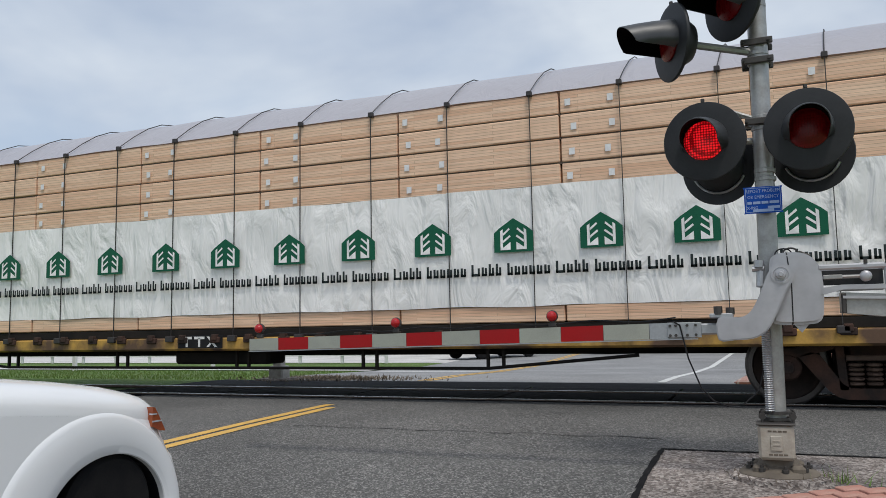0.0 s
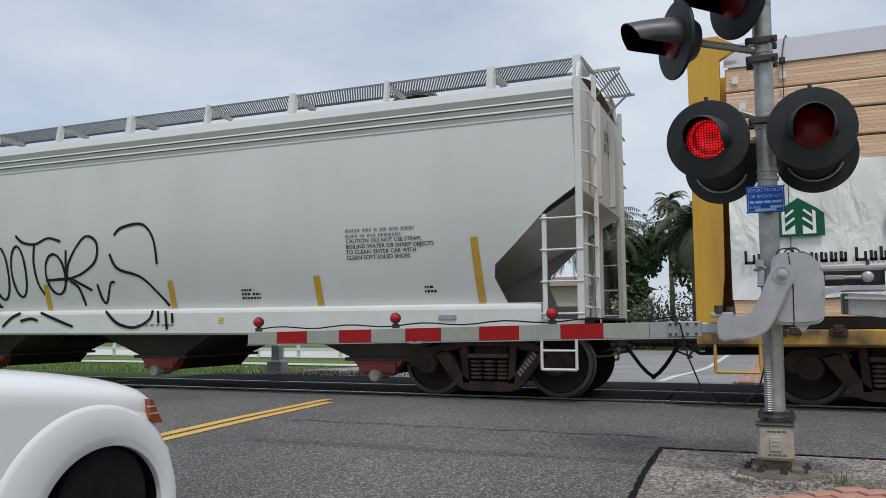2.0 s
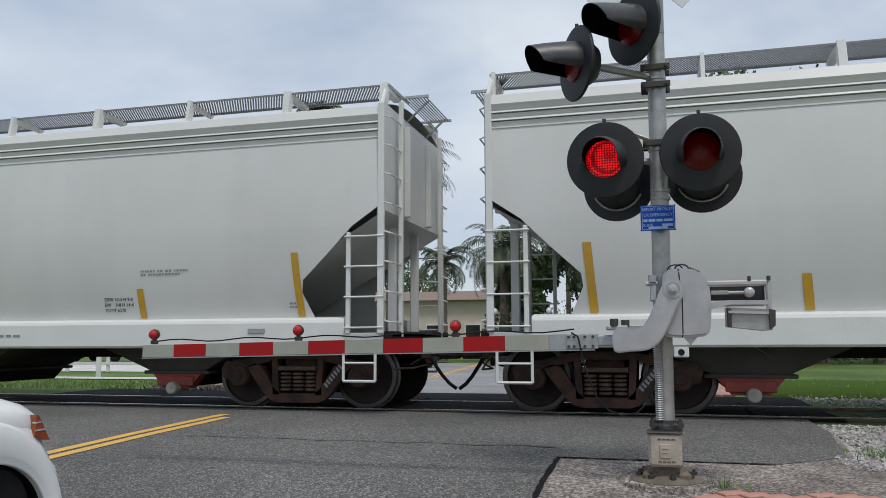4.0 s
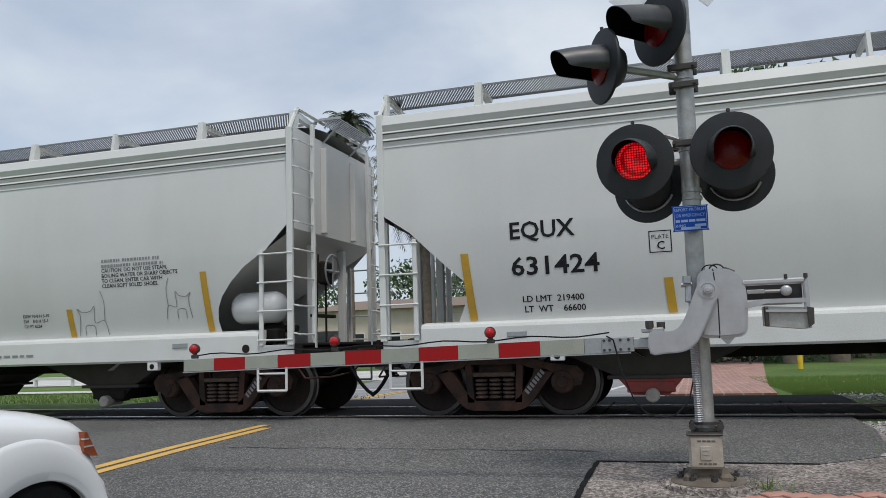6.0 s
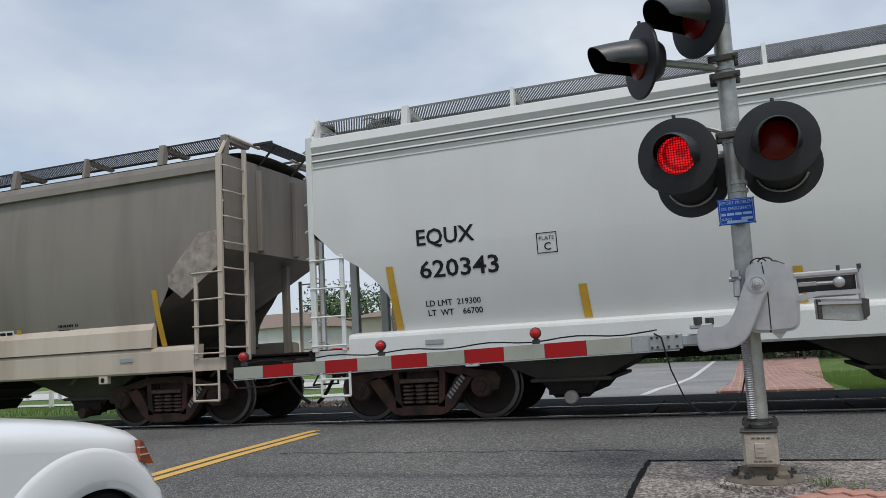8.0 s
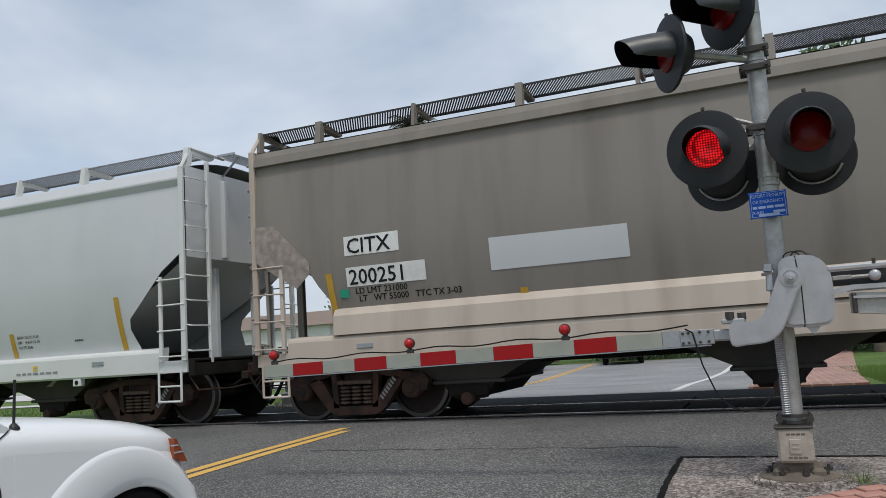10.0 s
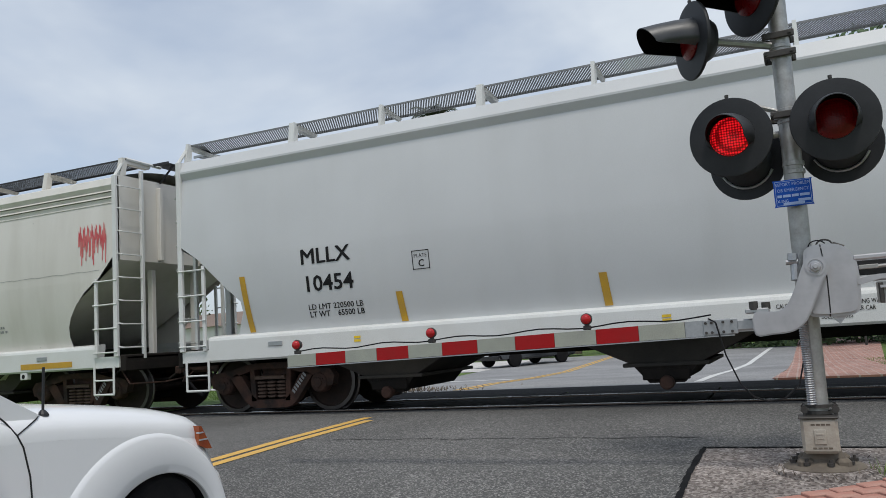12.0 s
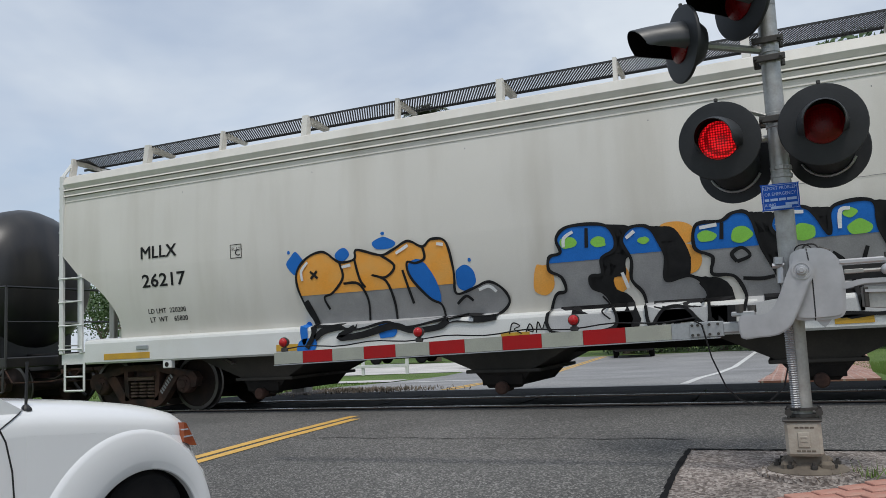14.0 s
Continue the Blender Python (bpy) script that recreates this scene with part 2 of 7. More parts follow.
TEAL_INK = material("teal_patch", (0.02, 0.33, 0.2), 0.5, 0, None, 4, 0.3, 60, 0)
YELLOW_CAR = streaked("yellow_car_paint", (0.66, 0.36, 0.035), (0.25, 0.14, 0.06), 0.7)
DECK_STEEL = material("dirty_yellow_deck", (0.5, 0.29, 0.06), 0.7, 0, (0.11, 0.062, 0.036), 2.2, 1.0, 40, 0.3, ramp=(0.4, 0.6))
LUMBER = None
BLACK_PAINT = streaked("black_tank_paint", (0.018, 0.018, 0.02), (0.08, 0.07, 0.06), 0.5, 0.35)
HOSE = material("black_rubber_hose", (0.015, 0.015, 0.016), 0.6, 0, None, 6, 0.3, 60, 0.1, gloss=0.15)


def lumber_material():
    """Stacked sawn boards: thin courses with dark joints, each course its own tone, under clear film."""
    m = bpy.data.materials.new("stacked_softwood")
    m.use_nodes = True
    n, l = m.node_tree.nodes, m.node_tree.links
    b = n["Principled BSDF"]
    tc, mp = n.new("ShaderNodeTexCoord"), n.new("ShaderNodeMapping")
    mp.inputs["Rotation"].default_value = (radians(90), 0, 0)
    l.new(tc.outputs["Object"], mp.inputs["Vector"])
    br = n.new("ShaderNodeTexBrick")
    br.inputs["Scale"].default_value = 1.0
    br.inputs["Brick Width"].default_value, br.inputs["Row Height"].default_value = 2.35, 0.041
    br.inputs["Mortar Size"].default_value, br.inputs["Bias"].default_value = 0.0022, 0.1
    br.inputs["Color1"].default_value, br.inputs["Color2"].default_value = (0.75, 0.45, 0.28, 1), (0.87, 0.60, 0.41, 1)
    br.inputs["Mortar"].default_value = (0.45, 0.29, 0.19, 1)
    l.new(mp.outputs["Vector"], br.inputs["Vector"])
    g, gm = n.new("ShaderNodeTexNoise"), n.new("ShaderNodeMapping")
    gm.inputs["Scale"].default_value = (1.2, 8, 30)
    g.inputs["Scale"].default_value, g.inputs["Detail"].default_value = 2.5, 6
    l.new(tc.outputs["Object"], gm.inputs["Vector"])
    l.new(gm.outputs["Vector"], g.inputs["Vector"])
    r = n.new("ShaderNodeMapRange")
    r.inputs["From Min"].default_value, r.inputs["From Max"].default_value = 0.3, 0.75
    r.inputs["To Min"].default_value, r.inputs["To Max"].default_value = 0.8, 1.12
    l.new(g.outputs["Fac"], r.inputs["Value"])
    sc = n.new("ShaderNodeVectorMath")
    sc.operation = "SCALE"
    l.new(br.outputs["Color"], sc.inputs[0])
    l.new(r.outputs["Result"], sc.inputs["Scale"])
    l.new(sc.outputs["Vector"], b.inputs["Base Color"])
    b.inputs["Roughness"].default_value = 0.55
    b.inputs["Coat Weight"].default_value, b.inputs["Coat Roughness"].default_value = 0.25, 0.25
    wr = n.new("ShaderNodeTexNoise")
    wr.inputs["Scale"].default_value, wr.inputs["Detail"].default_value, wr.inputs["Distortion"].default_value = 5, 4, 1.5
    l.new(tc.outputs["Object"], wr.inputs["Vector"])
    bp = n.new("ShaderNodeBump")
    bp.inputs["Strength"].default_value, bp.inputs["Distance"].default_value = 0.4, 0.02
    l.new(wr.outputs["Fac"], bp.inputs["Height"])
    l.new(bp.outputs["Normal"], b.inputs["Coat Normal"])
    return m


def film_material(name, color, rough, alpha=1.0, bump=0.5, dist=0.06):
    """Creased sheet of wrapping film."""
    m = bpy.data.materials.new(name)
    m.use_nodes = True
    n, l = m.node_tree.nodes, m.node_tree.links
    b = n["Principled BSDF"]
    b.inputs["Base Color"].default_value = (*color, 1)
    b.inputs["Roughness"].default_value, b.inputs["Alpha"].default_value = rough, alpha
    tc, mp = n.new("ShaderNodeTexCoord"), n.new("ShaderNodeMapping")
    mp.inputs["Rotation"].default_value, mp.inputs["Scale"].default_value = (0, radians(12), 0), (1.6, 1, 0.6)
    l.new(tc.outputs["Object"], mp.inputs["Vector"])
    a = n.new("ShaderNodeTexNoise")
    a.inputs["Scale"].default_value, a.inputs["Detail"].default_value, a.inputs["Distortion"].default_value = 2.1, 4, 0.9
    l.new(mp.outputs["Vector"], a.inputs["Vector"])
    bp = n.new("ShaderNodeBump")
    bp.inputs["Strength"].default_value, bp.inputs["Distance"].default_value = bump, dist
    l.new(a.outputs["Fac"], bp.inputs["Height"])
    l.new(bp.outputs["Normal"], b.inputs["Normal"])
    return m


LUMBER = lumber_material()
WRAP = film_material("white_wrap", (0.86, 0.85, 0.82), 0.42, 1.0, 0.8, 0.11)
CLEAR_FILM = film_material("hazy_film", (0.39, 0.375, 0.40), 0.3, 1.0, 0.5)
FOREST = material("dark_green_print", (0.012, 0.11, 0.06), 0.5, 0, None, 6, 0.3, 60, 0, gloss=0.15)
CHARCOAL = material("charcoal_print", (0.03, 0.04, 0.04), 0.5, 0, None, 6, 0.3, 60, 0, gloss=0.15)
LABEL = material("white_paper_label", (0.8, 0.8, 0.8), 0.6, 0, (0.6, 0.6, 0.6), 30, 0.6, 60, 0)
STRAP = material("dark_strap", (0.05, 0.045, 0.045), 0.6, 0.3, None, 6, 0.4, 60, 0.1)

ALU = material("silver_paint", (0.47, 0.47, 0.485), 0.4, 0.35, (0.33, 0.33, 0.345), 6, 0.6, 25, 0.05, speck=0.07)
MAST = material("aged_silver_paint", (0.42, 0.42, 0.41), 0.45, 0.5, (0.27, 0.26, 0.24), 9, 0.7, 60, 0.2)
SIGNAL_BLACK = material("faded_black_enamel", (0.018, 0.019, 0.021), 0.55, 0, (0.034, 0.036, 0.039), 7, 0.6, 60, 0.1, gloss=0.35)
VISOR_TOP = material("weathered_visor", (0.03, 0.032, 0.035), 0.42, 0, (0.06, 0.063, 0.066), 6, 0.6, 60, 0.1)
VISOR_INSIDE = material("shaded_matt_lining", (0.004, 0.004, 0.005), 0.95, 0, (0.008, 0.008, 0.009), 8, 0.5, 60, 0.1, gloss=0.05)


def lens_material(name, glow):
    """Red signal lens: a close grid of small diodes behind ribbed glass."""
    m = material(name, (0.1, 0.004, 0.005), 0.3, 0, (0.06, 0.003, 0.004), 30, 0.5, 150, 0.3, gloss=0.3)
    n, l = m.node_tree.nodes, m.node_tree.links
    b = n["Principled BSDF"]
    tc, v, r = n.new("ShaderNodeTexCoord"), n.new("ShaderNodeTexVoronoi"), n.new("ShaderNodeMapRange")
    v.inputs["Scale"].default_value, v.inputs["Randomness"].default_value = 52.0, 0.15
    r.inputs["From Min"].default_value, r.inputs["From Max"].default_value = 0.25, 0.55
    r.inputs["To Min"].default_value, r.inputs["To Max"].default_value = glow, glow * 0.13
    l.new(tc.outputs["Object"], v.inputs["Vector"])
    l.new(v.outputs["Distance"], r.inputs["Value"])
    l.new(r.outputs["Result"], b.inputs["Emission Strength"])
    b.inputs["Emission Color"].default_value = (1.0, 0.012, 0.02, 1)
    return m


LENS_LIT = lens_material("lit_red_lens", 0.75)
LENS_DIM = lens_material("red_lens", 0.016)
LAMP_RED = material("red_lamp_glass", (0.42, 0.01, 0.012), 0.15, 0, None, 20, 0.4, 90, 0.2, emit=0.04)
ARM_RED = material("red_arm_sheeting", (0.36, 0.012, 0.014), 0.4, 0, (0.28, 0.02, 0.02), 6, 0.5, 120, 0.1, gloss=0.15)
ARM_WHITE = material("greyed_white_sheeting", (0.35, 0.36, 0.30), 0.45, 0, (0.28, 0.29, 0.25), 6, 0.6, 120, 0.1)
SIGN_BLUE = material("blue_sign_sheeting", (0.006, 0.06, 0.34), 0.45, 0, (0.01, 0.08, 0.38), 6, 0.5, 80, 0.02, gloss=0.15)
SIGN_INK = material("pale_blue_print", (0.3, 0.4, 0.62), 0.4, 0, None, 6, 0.3, 80, 0, gloss=0.15)
SIGN_WHITE = material("white_sign_sheeting", (0.75, 0.77, 0.8), 0.4, 0, None, 6, 0.3, 80, 0)
CAST_TAN = material("buff_cast_iron", (0.42, 0.39, 0.33), 0.7, 0, (0.28, 0.24, 0.19), 8, 0.7, 60, 0.4)
BASE_BROWN = material("dirt_brown_casting", (0.11, 0.09, 0.07), 0.9, 0, (0.2, 0.17, 0.13), 8, 0.7, 60, 0.3)
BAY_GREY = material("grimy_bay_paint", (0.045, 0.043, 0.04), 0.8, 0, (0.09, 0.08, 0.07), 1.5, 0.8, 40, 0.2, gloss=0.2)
BOLT = material("dark_bolt_steel", (0.08, 0.075, 0.07), 0.6, 0.6, None, 8, 0.5, 60, 0.2)
TRUCK_WHITE = material("white_vehicle_paint", (0.82, 0.825, 0.825), 0.22, 0, (0.79, 0.795, 0.795), 2, 0.4, 200, 0.0, coat=0.7, speck=0.01)
TRIM_BLACK = material("black_plastic_trim", (0.01, 0.01, 0.011), 0.5, 0, None, 8, 0.4, 90, 0.1)
TYRE = material("tyre_rubber", (0.009, 0.009, 0.01), 0.85, 0, (0.02, 0.019, 0.018), 8, 0.6, 70, 0.3, gloss=0.15)
AMBER = material("amber_marker_lens", (0.3, 0.075, 0.02), 0.15, 0, (0.22, 0.035, 0.02), 12, 0.7, 60, 0.2, coat=0.15)
CLEAR_LENS = material("clear_headlamp_lens", (0.6, 0.62, 0.65), 0.1, 0.4, None, 12, 0.5, 60, 0.1, coat=0.8)
GLASS = material("tinted_glass", (0.02, 0.024, 0.028), 0.05, 0, None, 4, 0.2, 60, 0, coat=0.6)
DARK_PAINT = material("dark_vehicle_paint", (0.012, 0.013, 0.016), 0.2, 0, None, 4, 0.3, 90, 0, coat=0.7)
RED_PAINT = material("red_vehicle_paint", (0.45, 0.02, 0.025), 0.25, 0, None, 4, 0.3, 90, 0, coat=0.7)
SILVER_RIM = material("alloy_rim", (0.5, 0.5, 0.51), 0.3, 0.8, None, 8, 0.3, 60, 0)
STUCCO = material("beige_stucco", (0.66, 0.57, 0.47), 0.9, 0, (0.58, 0.5, 0.41), 1.5, 0.6, 60, 0.3)
STUCCO_WHITE = material("white_stucco", (0.78, 0.76, 0.73), 0.9, 0, (0.68, 0.66, 0.62), 1.5, 0.6, 60, 0.3)
ROOF_TILE = material("grey_brown_roof", (0.2, 0.15, 0.12), 0.85, 0, (0.28, 0.2, 0.16), 4, 0.7, 30, 0.5)
TERRACOTTA = material("terracotta_tile", (0.42, 0.17, 0.10), 0.8, 0, (0.3, 0.11, 0.07), 3, 0.7, 30, 0.5, (1, 1, 1))
BOLLARD = material("yellow_bollard_paint", (0.8, 0.55, 0.02), 0.5, 0, (0.55, 0.36, 0.05), 7, 0.5, 60, 0.1)
BARK = material("palm_bark", (0.2, 0.16, 0.12), 0.95, 0, (0.11, 0.09, 0.07), 6, 0.8, 25, 0.9, depth=0.03)
GUSSET = material("dirt_stained_gusset", (0.25, 0.205, 0.178), 0.85, 0, (0.42, 0.365, 0.32), 9, 0.9, 40, 0.3)
FROND = material("palm_frond", (0.06, 0.085, 0.045), 0.55, 0, (0.135, 0.145, 0.08), 1.5, 0.7, 20, 0)
LEAF = material("broad_leaves", (0.035, 0.075, 0.022), 0.6, 0, (0.09, 0.14, 0.04), 0.9, 0.8, 12, 0)
SHRUB = material("shrub_leaves", (0.04, 0.08, 0.03), 0.65, 0, (0.12, 0.15, 0.06), 1.5, 0.7, 12, 0)
FENCE_WHITE = material("white_fence_paint", (0.75, 0.75, 0.73), 0.5, 0, None, 5, 0.4, 60, 0.1)


# ---- mesh helpers ----
class Geo:
    """Vertices and faces gathered for one mesh."""

    def __init__(self):
        self.v, self.f = [], []

    def add(self, verts, faces):
        k = len(self.v)
        self.v += [tuple(p) for p in verts]
        self.f += [tuple(k + i for i in f) for f in faces]
        return self

    def box(self, x0, x1, y0, y1, z0, z1, c=0.0):
        """A box with its edges cut back by c."""
        if c <= 0:
            return self.add([(x, y, z) for x in (x0, x1) for y in (y0, y1) for z in (z0, z1)],
                            [(0, 1, 3, 2), (4, 6, 7, 5), (0, 4, 5, 1), (2, 3, 7, 6), (0, 2, 6, 4), (1, 5, 7, 3)])
        b = bmesh.new()
        bmesh.ops.create_cube(b, size=1)
        for v in b.verts:
            v.co = ((x0 + x1) / 2 + v.co.x * (x1 - x0), (y0 + y1) / 2 + v.co.y * (y1 - y0), (z0 + z1) / 2 + v.co.z * (z1 - z0))
        bmesh.ops.bevel(b, geom=list(b.edges), offset=c, segments=1, affect="EDGES")
        return self.take(b)

    def take(self, b):
        b.verts.index_update()
        self.add([v.co for v in b.verts], [[v.index for v in f.verts] for f in b.faces])
        b.free()
        return self

    def rod(self, a, b, r, n=6, r2=None):
        """A round bar from a to b."""
        a, b = Vector(a), Vector(b)
        q = (b - a).to_track_quat("Z", "Y")
        r2 = r if r2 is None else r2
        ring = [Vector((math.cos(2 * math.pi * k / n), math.sin(2 * math.pi * k / n), 0)) for k in range(n)]
        pts = [a + q @ (p * r) for p in ring] + [b + q @ (p * r2) for p in ring]
        faces = [(k, (k + 1) % n, n + (k + 1) % n, n + k) for k in range(n)]
        return self.add(pts, faces + [tuple(range(n))[::-1], tuple(range(n, 2 * n))])

    def pipe(self, pts, r, n=6):
        for a, b in zip(pts, pts[1:]):
            self.rod(a, b, r, n)
        return self

    def prism(self, poly, y0, y1, axis="y"):
        """An outline in x and z drawn out from y0 to y1 (axis "x": an outline in y and z)."""
        put = (lambda p, d: (p[0], d, p[1])) if axis == "y" else (lambda p, d: (d, p[0], p[1]))
        n = len(poly)
        pts = [put(p, y0) for p in poly] + [put(p, y1) for p in poly]
        return self.add(pts, [(k, (k + 1) % n, n + (k + 1) % n, n + k) for k in range(n)] + [tuple(range(n)), tuple(range(n, 2 * n))[::-1]])

    def lathe(self, a, way, profile, n=20):
        """A profile of (distance along, radius) turned round the line from a along way."""
        a, q = Vector(a), Vector(way).to_track_quat("Z", "Y")
        pts, faces = [], []
        for d, r in profile:
            pts += [a + q @ Vector((r * math.cos(2 * math.pi * k / n), r * math.sin(2 * math.pi * k / n), d)) for k in range(n)]
        for i in range(len(profile) - 1):
            faces += [(i * n + k, i * n + (k + 1) % n, (i + 1) * n + (k + 1) % n, (i + 1) * n + k) for k in range(n)]
        faces += [tuple(range(n))[::-1], tuple(range((len(profile) - 1) * n, len(profile) * n))]
        return self.add(pts, faces)

    def sheet(self, rows):
        """A skin through rows of equally many points."""
        n = len(rows[0])
        return self.add([p for row in rows for p in row],
                        [(i * n + k, i * n + k + 1, (i + 1) * n + k + 1, (i + 1) * n + k) for i in range(len(rows) - 1) for k in range(n - 1)])


def mesh_of(name, geo, mat, smooth=None):
    me = bpy.data.meshes.new(name)
    me.from_pydata(geo.v, [], geo.f)
    b = bmesh.new()
    b.from_mesh(me)
    bmesh.ops.recalc_face_normals(b, faces=b.faces)
    if smooth is not None:
        for f in b.faces:
            f.smooth = True
        for e in b.edges:
            if len(e.link_faces) == 2:
                e.smooth = e.calc_face_angle(0) < radians(smooth)
    b.to_mesh(me)
    b.free()
    me.materials.append(mat)
    return me


FINE = ("lettering", "cable", "lamp_arm", "print", "paper_labels", "spring", "conduit", "small_print", "stencil", "bolt", "weld_seam", "roof_hatches", "roof_walk", "crossover_walk", "graffiti", "digits", "border", "clamp", "band", "nuts", "reflective_tape", "yellow_tag")


def part(name, geo, mat, parent, label="", smooth=None):
    ob = new(name, mesh_of(name, geo, mat, smooth))
    ob.parent = parent
    return tagged(ob, label, kind="stuff" if name in FINE else "")


def thing(name, label, category, group="", at=None, kind=""):
    ob = new(name)
    ob.empty_display_size = 0.2
    if at is not None:
        ob.matrix_world = at
    return tagged(ob, label, category, group, kind)


def whole(name, geo, mat, label, category="", group="", kind="", smooth=None):
    return tagged(new(name, mesh_of(name, geo, mat, smooth)), label, category, group, kind)


def setting(name, geo, mat, label, smooth=None):
    return whole(name, geo, mat, label, kind="structure", smooth=smooth)


def rounded(points, n=4):
    """A closed outline drawn as a smooth curve through its points."""
    out, k = [], len(points)
    for i in range(k):
        a, b, c, d = (Vector(points[(i + j) % k]) for j in (-1, 0, 1, 2))
        for s in range(n):
            t = s / n
            out.append(tuple(0.5 * ((2 * b) + (c - a) * t + (2 * a - 5 * b + 4 * c - d) * t * t + (3 * b - a - 3 * c + d) * t ** 3)))
    return out


def text_geo(words, size, x, z, put, stretch=1.0, bold=0.0, spacing=1.0, align="LEFT"):
    """Lettering laid on a surface: put(x, z) gives the place."""
    cu = bpy.data.curves.new("lettering", "FONT")
    cu.body, cu.size, cu.offset, cu.space_character, cu.align_x = words, size, bold, spacing, align
    cu.resolution_u = 2
    ob = bpy.data.objects.new("lettering", cu)
    scene.collection.objects.link(ob)
    me = bpy.data.meshes.new_from_object(ob.evaluated_get(bpy.context.evaluated_depsgraph_get()))
    geo = Geo().add([put(x + v.co.x * stretch, z + v.co.y) for v in me.vertices], [list(p.vertices) for p in me.polygons])
    bpy.data.objects.remove(ob)
    bpy.data.curves.remove(cu)
    bpy.data.meshes.remove(me)
    return geo


def outline_geo(polys, put, step=0.12):
    """Flat outlines in x and z, cut into courses and laid on a surface."""
    geo = Geo()
    for poly in polys:
        b = bmesh.new()
        b.faces.new([b.verts.new((p[0], p[1], 0)) for p in poly])
        bmesh.ops.triangulate(b, faces=b.faces[:])
        lo, hi = min(p[1] for p in poly), max(p[1] for p in poly)
        k = math.floor(lo / step) + 1
        while k * step < hi:
            bmesh.ops.bisect_plane(b, geom=b.verts[:] + b.edges[:] + b.faces[:], plane_co=(0, k * step, 0), plane_no=(0, 1, 0))
            k += 1
        for v in b.verts:
            v.co = put(v.co.x, v.co.y)
        geo.take(b)
    return geo


# ---- ground, road and track ----
PROFILE = [(-60, -0.08), (2.4, -0.08), (3.6, 0.0), (4.6, 0.12), (6, 0.26), (7.5, 0.30), (9.3, 0.33), (13.6, 0.33), (17, 0.26), (21, 0.12), (26, 0.0), (60, 0.0), (160, 0.0), (900, 0.0)]
TRACK_Y, RAIL_Z = 11.4, 0.35


def level(y):
    """The height of the ground, which rises to the track and falls behind it."""
    for (a, za), (b, zb) in zip(PROFILE, PROFILE[1:]):
        if a <= y <= b:
            return za + (zb - za) * (y - a) / (b - a)
    return 0.0


def strip(edge, lift, thick=0.0):
    """A surface laid on the ground: edge gives rows of (y, left x, right x)."""
    ys = sorted({e[0] for e in edge} | {p[0] for p in PROFILE if edge[0][0] < p[0] < edge[-1][0]})
    geo, rows = Geo(), []
    for y in ys:
        for (a, l0, r0), (b, l1, r1) in zip(edge, edge[1:]):
            if a <= y <= b:
                t = (y - a) / (b - a)
                rows.append([(l0 + (l1 - l0) * t + (r0 + (r1 - r0) * t - l0 - (l1 - l0) * t) * k / 4, y, level(y) + lift) for k in range(5)])
                break
    geo.sheet(rows)
    if thick:
        for side in (0, 4):
            geo.sheet([[r[side], (r[side][0], r[side][1], r[side][2] - thick)] for r in rows])
        for r in (rows[0], rows[-1]):
            geo.sheet([r, [(p[0], p[1], p[2] - thick) for p in r]])
    return geo


xs = [-900, -300, -100, -40, -20, -10, 0, 10, 20, 40, 100, 300, 900]
setting("ground", Geo().sheet([[(x, y, level(y) - 0.03) for x in xs] for y, _ in PROFILE]), GRASS_GROUND, "mown green lawn and verge around the crossing")
setting("road", strip([(-60, -9.6, -0.86), (7.02, -9.6, -0.86), (7.03, -9.6, 0.9), (7.5, -9.6, 1.55), (9.2, -9.6, 1.75), (10.5, -9.6, 1.75)], 0.0), ASPHALT, "worn grey asphalt road rising to the crossing")
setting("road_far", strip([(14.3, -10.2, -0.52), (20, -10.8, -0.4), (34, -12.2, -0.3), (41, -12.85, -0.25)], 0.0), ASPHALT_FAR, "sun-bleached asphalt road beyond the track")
setting("crossing_edge", strip([(12.95, -11.0, 2.2), (14.3, -11.0, 2.2)], 0.002), TAR, "asphalt edge of the crossing, darkened for the train's shadow")
seam_rnd = random.Random(8)
seam = Geo()
for k in range(60):
    x, y, w = -4.9 + 0.066 * k, 7.57 + 0.03 * math.sin(k * 0.5) + seam_rnd.uniform(-0.012, 0.012), seam_rnd.uniform(0.006, 0.02)
    if seam_rnd.random() < 0.96:
        seam.add([(x, y - w, level(y) + 0.005), (x + 0.08, y - w * 0.7, level(y) + 0.005), (x + 0.08, y + w, level(y) + 0.005), (x, y + w * 0.6, level(y) + 0.005)], [(0, 1, 2, 3)])
setting("road_seam", seam, SEAM_TAR, "dark tar seam across the road")
for k, x in enumerate((-5.385, -5.595)):
    setting("centre_line_%d" % (k + 1), strip([(-20, x - 0.07, x + 0.07), (9.2 + 0.35 * k, x - 0.07, x + 0.07)], 0.006), YELLOW_LINE, "worn yellow painted centre line")
for k, x in enumerate((-6.25, -6.45)):
    setting("centre_line_%d" % (k + 3), strip([(14.5, x - 0.06, x + 0.06), (33, x - 1.7, x - 1.58), (40, x - 2.35, x - 2.23)], 0.006), YELLOW_LINE, "worn yellow painted centre line")
setting("edge_line_1", strip([(14.6, -1.85, -1.7), (40.5, -1.45, -1.26)], 0.006), WHITE_LINE, "white painted road edge line")
setting("stop_line_1", strip([(20.2, -10.4, -7.2), (20.7, -10.45, -7.2)], 0.006), WHITE_LINE, "white painted stop line")
setting("pavement_1", strip([(3.0, -0.93, 3.2), (5.6, -0.93, 2.6), (6.9, -0.93, 1.75), (7.6, -0.9, 1.62), (9.2, 0.5, 1.8)], -0.004), CONCRETE, "stained gravelly concrete apron round the signal mast")
joint = Geo()
